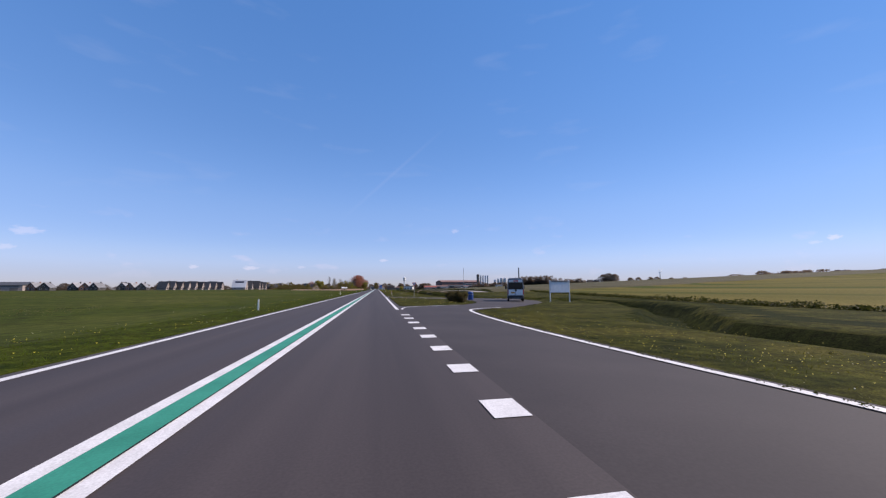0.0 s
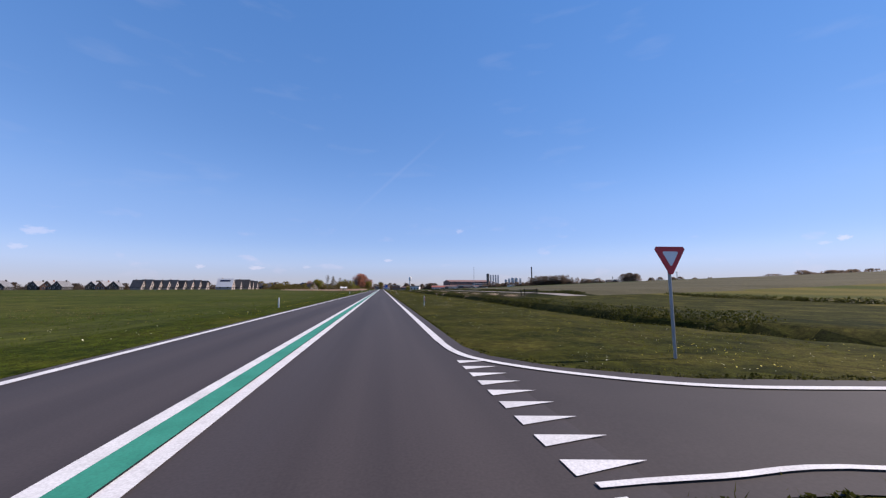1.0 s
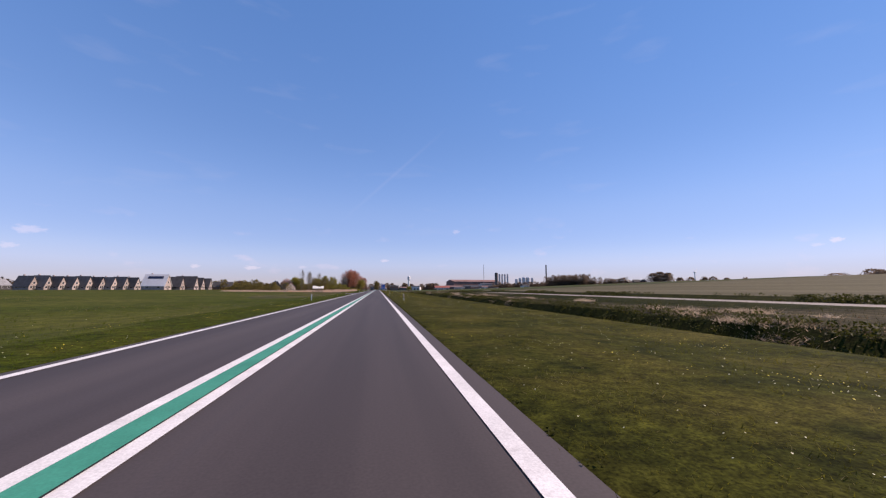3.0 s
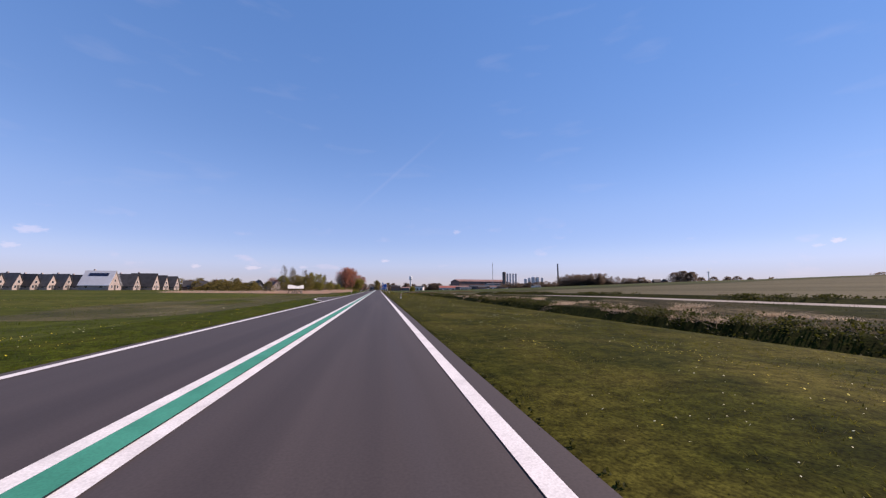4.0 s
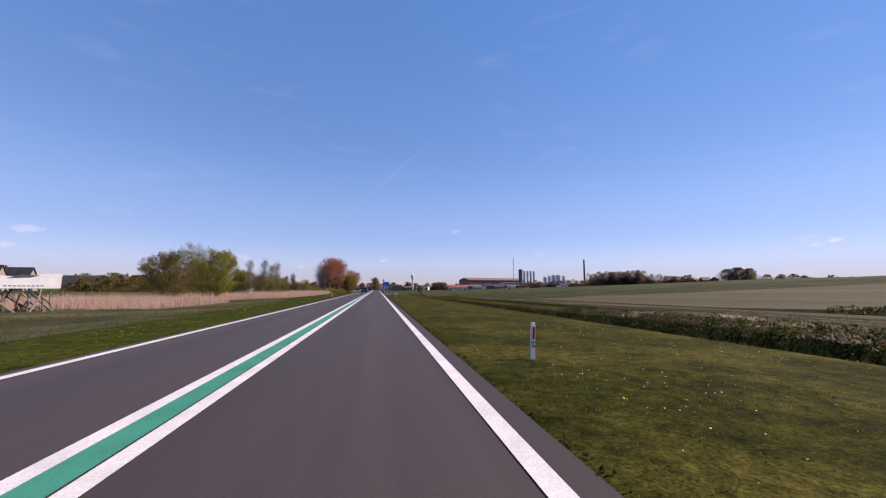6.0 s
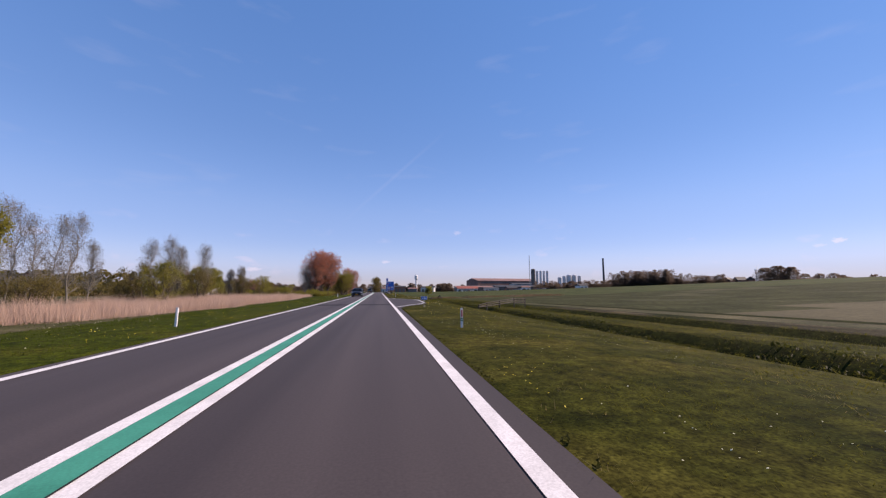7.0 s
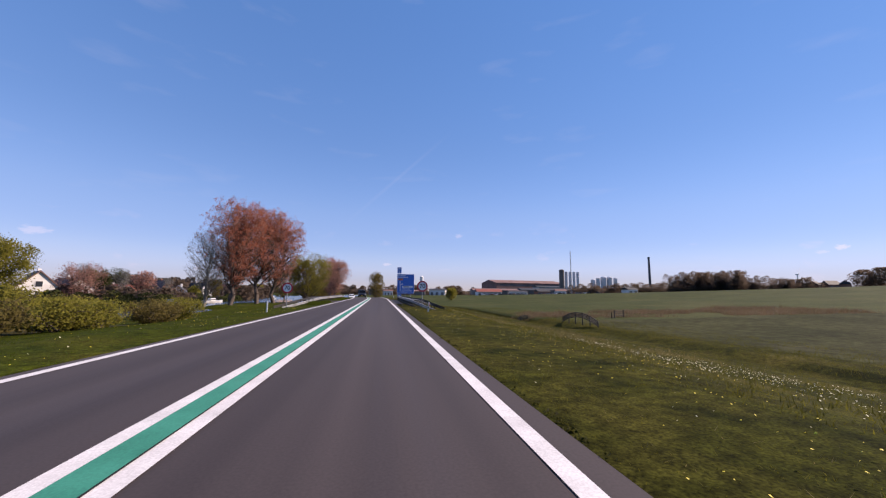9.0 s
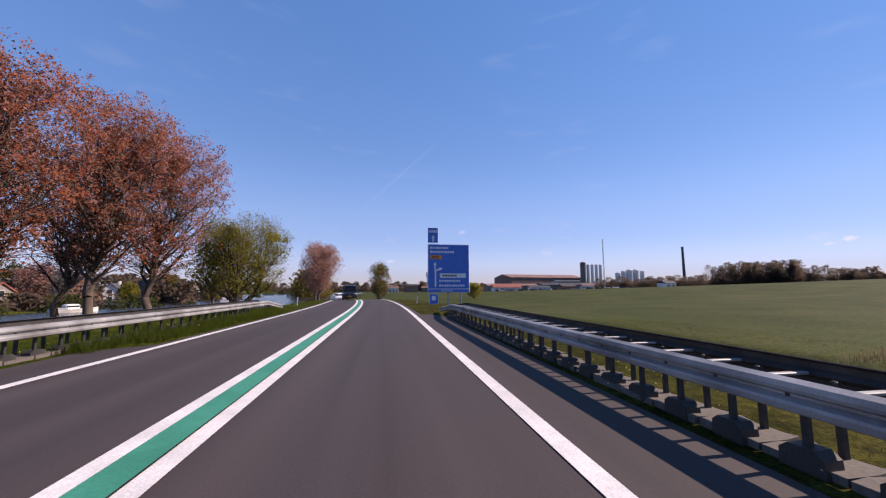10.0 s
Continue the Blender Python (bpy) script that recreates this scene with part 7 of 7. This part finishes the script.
blades("grass", scatter(10, 1800, 5.5, 10.5, 350, 372, lambda x, y: noise.noise((x * 0.5, y * 0.3, 1)) > 0.08), 0.12, 0.3, 0.005, 6, M["grass_straw"], "pale seeding grass on the embankment", "grass", 10, 0.5, 0.1)
blades("grass", scatter(11, 10000, -24, -8.5, 186, 264, lambda x, y: noise.noise((x * 0.35, y * 0.12, 5)) > 0.05), 0.04, 0.11, 0.009, 4, M["grass_straw"], "straw-coloured rough grass strip", "grass", 11, 0.6, 0.15)
blades("grass", scatter(22, 9000, -60, -12, 20, 260, lambda x, y: noise.noise((x * 0.09, y * 0.05, 11)) > 0.28), 0.06, 0.14, 0.02, 4, M["grass_straw"], "pale rough tussocks scattered over the meadow", "grass", 22, 0.6, 0.3)
blades("grass", scatter(18, 9000, 10, 15, 50, 350, lambda x, y: 2.6 < x - ditch_edge(y) < 4.6 and (y > 262 or y < 82 or noise.noise((x * 0.7, y * 0.3, 6)) < 0.08)), 0.05, 0.15, 0.009, 4, M["grass_dark"], "dark tussocks on the far slope of the ditch", "grass", 18, 0.6, 0.14)
blades("grass", scatter(19, 22000, 10, 15, 50, 350, lambda x, y: 4.1 < x - ditch_edge(y) < 5.6 and 82 < y < 262 and noise.noise((x * 1.3, y * 0.22, 6)) > 0.2), 0.06, 0.17, 0.009, 4, M["grass_dry"], "bleached straw along the far edge of the ditch", "grass", 19, 0.9, 0.14)
blades("grass", scatter(20, 8000, 4.6, 8.6, 48, 345, lambda x, y: east(x, y) and x > 5.6 + 1.6 * noise.noise((x * 0.4, y * 0.12, 8))), 0.03, 0.075, 0.007, 5, M["grass_blade"], "taller rank olive grass towards the ditch", "grass", 20, 0.8, 0.1)


blades("grass", scatter(24, 5200, -5.95, -4.85, 378, 404, lambda x, y: (x < -5.25 or y > 393) and not 387 < y < 391.8), 0.12, 0.3, 0.006, 6, M["grass_fresh"], "long green grass growing up to the barrier rail", "grass", 24, 0.35, 0.07)


def herbs(name, spots, r, h, per, size, material, label, seed):
    """Low clumps of broad leaves; spots is an (n, 2) array of places."""
    rng = np.random.default_rng(seed)
    n = len(spots)
    tall = np.array([h * (0.55 + 0.75 * abs(noise.noise((0.8 * x, 0.35 * y, seed)))) for x, y in spots]) * rng.uniform(0.6, 1.3, n)
    base = np.repeat(np.column_stack([spots, [land(x, y) for x, y in spots]]), per, 0)
    u = rng.uniform(0, 1, n * per)
    out = r * rng.uniform(0.5, 1.3, n).repeat(per) * np.sqrt(rng.uniform(0, 1, n * per)) * np.sqrt(1.05 - u ** 2)
    an = rng.uniform(0, 2 * math.pi, n * per)
    pts = base + np.column_stack([out * np.cos(an), out * np.sin(an), u * tall.repeat(per)])
    v, f = quads(rng, pts, size, 0.7)
    return tagged(new(name, raw_mesh(name, v, f, material)), label, "vegetation", kind="stuff")


herbs("grass", scatter(4, 11000, ROAD_R - 0.07, ROAD_R + 0.07, 20, 381, lambda x, y: east(x, y) and x > ROAD_R + 0.07 * noise.noise((0, y * 1.3, 1)) - 0.02), 0.06, 0.05, 7, 0.016, M["grass_dark"], "dark ragged grass creeping over the asphalt edge", 4)


def at_kerb(x, y):
    return east(x, y) and any(on_paving(x + dx, y + dy) for dx, dy in ((0.09, 0), (-0.09, 0), (0, 0.14), (0, -0.14)))


herbs("grass", scatter(30, 60000, 1.3, 12.0, 3, 48, at_kerb), 0.07, 0.05, 7, 0.018, M["grass_dark"], "ragged grass along the slip road and island edges", 30)
herbs("herbs", scatter(25, 11000, 8, 16, 52, 262, lambda x, y: 1.7 < x - ditch_edge(y) < 5.4 and noise.noise((x * 0.5, y * 0.12, 2)) > -0.28), 0.42, 0.4, 26, 0.045, M["leaf_herb"], "rank dark green nettles and herbs filling the ditch", 25)
herbs("herbs", scatter(29, 20000, 20, 38, -12, 82, lambda x, y: abs(x - field_line(y)) < 0.5), 0.45, 0.42, 24, 0.055, M["leaf_herb"], "dark weedy strip along the edge of the golden field", 29)
herbs("herbs", scatter(26, 5000, 8, 20, 262, 345, lambda x, y: (1.7 < x - ditch_edge(y) < 4.4 or 16.2 < x < 18.6) and noise.noise((x * 0.5, y * 0.15, 4)) > -0.2), 0.36, 0.26, 20, 0.045, M["leaf_herb"], "low dark green herbs along the ditches", 26)
herbs("herbs", scatter(27, 1800, 25.9, 27.4, 86, 250, lambda x, y: noise.noise((x * 0.4, y * 0.1, 5)) > -0.15), 0.4, 0.26, 22, 0.055, M["leaf_herb"], "dark green weeds along the field side of the track", 27)


def heaps(seed, n, keep):
    """Places for straw: flattened heaps drawn out along the bank."""
    rng = np.random.default_rng(seed)
    out = []
    for _ in range(n):
        cx, cy, k = rng.uniform(12.6, 17.5), rng.uniform(86, 258), rng.uniform(0.2, 0.9)
        if keep(cx, cy):
            out += [(cx + rng.normal() * 0.3 * k, cy + rng.normal() * 0.7 * k) for _ in range(int(90 * k))]
    return np.array(out + [(15.8 + rng.normal() * 0.3, 196.4 + rng.normal() * 0.5) for _ in range(220)])


blades("straw", heaps(28, 210, lambda x, y: noise.noise((x * 0.3, y * 0.06, 12)) > -0.1), 0.06, 0.24, 0.013, 4, M["straw"], "bleached heaps of dead straw lying along the ditch bank", "straw", 28, 1.5, 0.12)


def reed_front(y):
    return -11.2 - ramp(y, (262, 9.0), (284, 6.4), (295, 1.4), (300, 0.2), (325, 0.6), (348, 3.6), (400, 6.0)) - 0.7 * noise.noise((0, y * 0.2, 0))


blades("reeds", scatter(12, 25000, -28, -11.0, 264, 358, lambda x, y: y < 333 and reed_front(y) - 11.5 < x < reed_front(y)), 0.5, 0.92, 0.008, 8, M["reed"], "dense pale tan dead reed bed", "reeds", 12, 0.24, 0.2)
blades("reeds", scatter(23, 9000, -28, -11.0, 331, 360, lambda x, y: reed_front(y) - 9 < x < reed_front(y)), 0.35, 0.65, 0.009, 8, M["reed"], "low pale dead reeds in front of the bushes", "reeds", 23, 0.15, 0.2)
blades("reeds", scatter(13, 3500, -34, -15, 262, 274, lambda x, y: True), 0.3, 0.7, 0.015, 6, M["reed"], "thin band of pale dead reeds", "reeds", 13, 0.15, 0.2)
blades("reeds", scatter(14, 900, -58, -30, 264, 280, lambda x, y: True), 0.3, 0.7, 0.05, 5, M["reed"], "far band of pale dead reeds", "reeds", 14, 0.15, 0.5)
blades("reeds", scatter(15, 13000, 16, 62, 378, 406, lambda x, y: 387.5 - 0.14 * (x - 17) < y < 397 + 5 * noise.noise((x * 0.1, 0, 3)) and noise.noise((x * 0.12, y * 0.12, 2)) > -0.25), 0.25, 0.55, 0.014, 5, M["grass_dry"], "brown reed fringe along the ditch", "reeds", 15, 0.2, 0.2)
blades("reeds", scatter(16, 1600, -26, -18, 436, 520, lambda x, y: True), 0.5, 1.2, 0.03, 5, M["reed"], "reed fringe along the canal", "reeds", 16, 0.15, 0.2)
blades("grass", scatter(17, 16000, ROAD_R + 0.06, 6.0, 0, 415, lambda x, y: east(x, y) and noise.noise((x * 0.6, y * 0.25, 4)) > 0.0), 0.02, 0.06, 0.004, 4, M["grass_straw"], "pale dry stalks among the verge grass", "grass", 17, 1.0, 0.06)


def flowers(name, spots, r, material, label, seed):
    """Small domed flower heads on the grass."""
    rng = np.random.default_rng(seed)
    V, F, k = [], [], 0
    for x, y in spots:
        z = land(x, y) + rng.uniform(0.05, 0.12)
        s = r * rng.uniform(0.6, 1.2)
        tl = rng.normal(size=2) * 0.35
        ring = [(x + s * math.cos(a), y + s * math.sin(a), z + s * (tl[0] * math.cos(a) + tl[1] * math.sin(a))) for a in [2 * math.pi * i / 6 for i in range(6)]]
        V += ring + [(x, y, z + s * 0.5)]
        F += [(k + i, k + (i + 1) % 6, k + 6) for i in range(6)]
        k += 7
    me = raw_mesh(name, np.array(V), np.array(F), material)
    return tagged(new(name, me), label, "flowers", kind="stuff")


def drifts(seed, groups, per, x0, x1, y0, y1, keep, sp=0.5):
    rng = np.random.default_rng(seed)
    out = []
    for _ in range(groups):
        cx, cy = rng.uniform(x0, x1), rng.uniform(y0, y1)
        for _ in range(rng.integers(1, per)):
            x, y = cx + rng.normal() * sp, cy + rng.normal() * sp * 2.5
            if keep(x, y):
                out.append((x + bend(y), y))
    return out


flowers("dandelions", drifts(1, 420, 22, 1.5, 7.2, 0, 412, lambda x, y: x > 1.45 and east(x, y), 0.22), 0.0085, M["petal_yellow"], "scattered yellow dandelions in the verge", 1)
flowers("daisies", drifts(2, 1100, 18, 1.6, 7.4, 0, 412, lambda x, y: x > 1.5 and east(x, y), 0.25), 0.007, M["petal_white"], "scattered small whitish flowers in the verge", 2)
flowers("dandelions", drifts(8, 150, 24, 1.5, 9.0, 4, 46, lambda x, y: x > 1.45 and east(x, y), 0.35), 0.009, M["petal_yellow"], "yellow dandelions on the grass island", 8)
flowers("dandelions", drifts(5, 60, 30, 1.6, 4.4, 338, 372, lambda x, y: x > 1.5 and east(x, y), 0.35), 0.009, M["petal_yellow"], "dense patch of yellow dandelions by the asphalt edge", 5)
flowers("cow_parsley", drifts(6, 70, 12, 3.8, 11.5, 358, 392, lambda x, y: not on_paving(x, y)), 0.012, M["petal_white"], "pale umbels of cow parsley on the embankment", 6)
flowers("dandelions", drifts(3, 280, 18, -8.0, -5.0, 8, 420, lambda x, y: x < -4.9 and not on_paving(x, y), 0.25), 0.011, M["petal_yellow"], "yellow dandelions beside the far lane", 3)
flowers("daisies", drifts(4, 240, 9, -12, -5.0, 8, 420, lambda x, y: x < -4.9 and not on_paving(x, y)), 0.012, M["petal_white"], "pale flowers in the far verge", 4)
flowers("dandelions", [(1.85 + random.gauss(0, 0.16), 368.6 + random.gauss(0, 0.45)) for _ in range(42)] + [(2.15 + random.gauss(0, 0.1), 367.5 + random.gauss(0, 0.12)) for _ in range(9)], 0.0095, M["petal_yellow"], "dense cluster of yellow dandelions at the road edge", 7)
flowers("cow_parsley", drifts(9, 60, 26, 5.6, 10.0, 350.5, 358, lambda x, y: not on_paving(x, y), 0.4), 0.012, M["petal_white"], "pale patch of small white umbels above the ditch", 9)
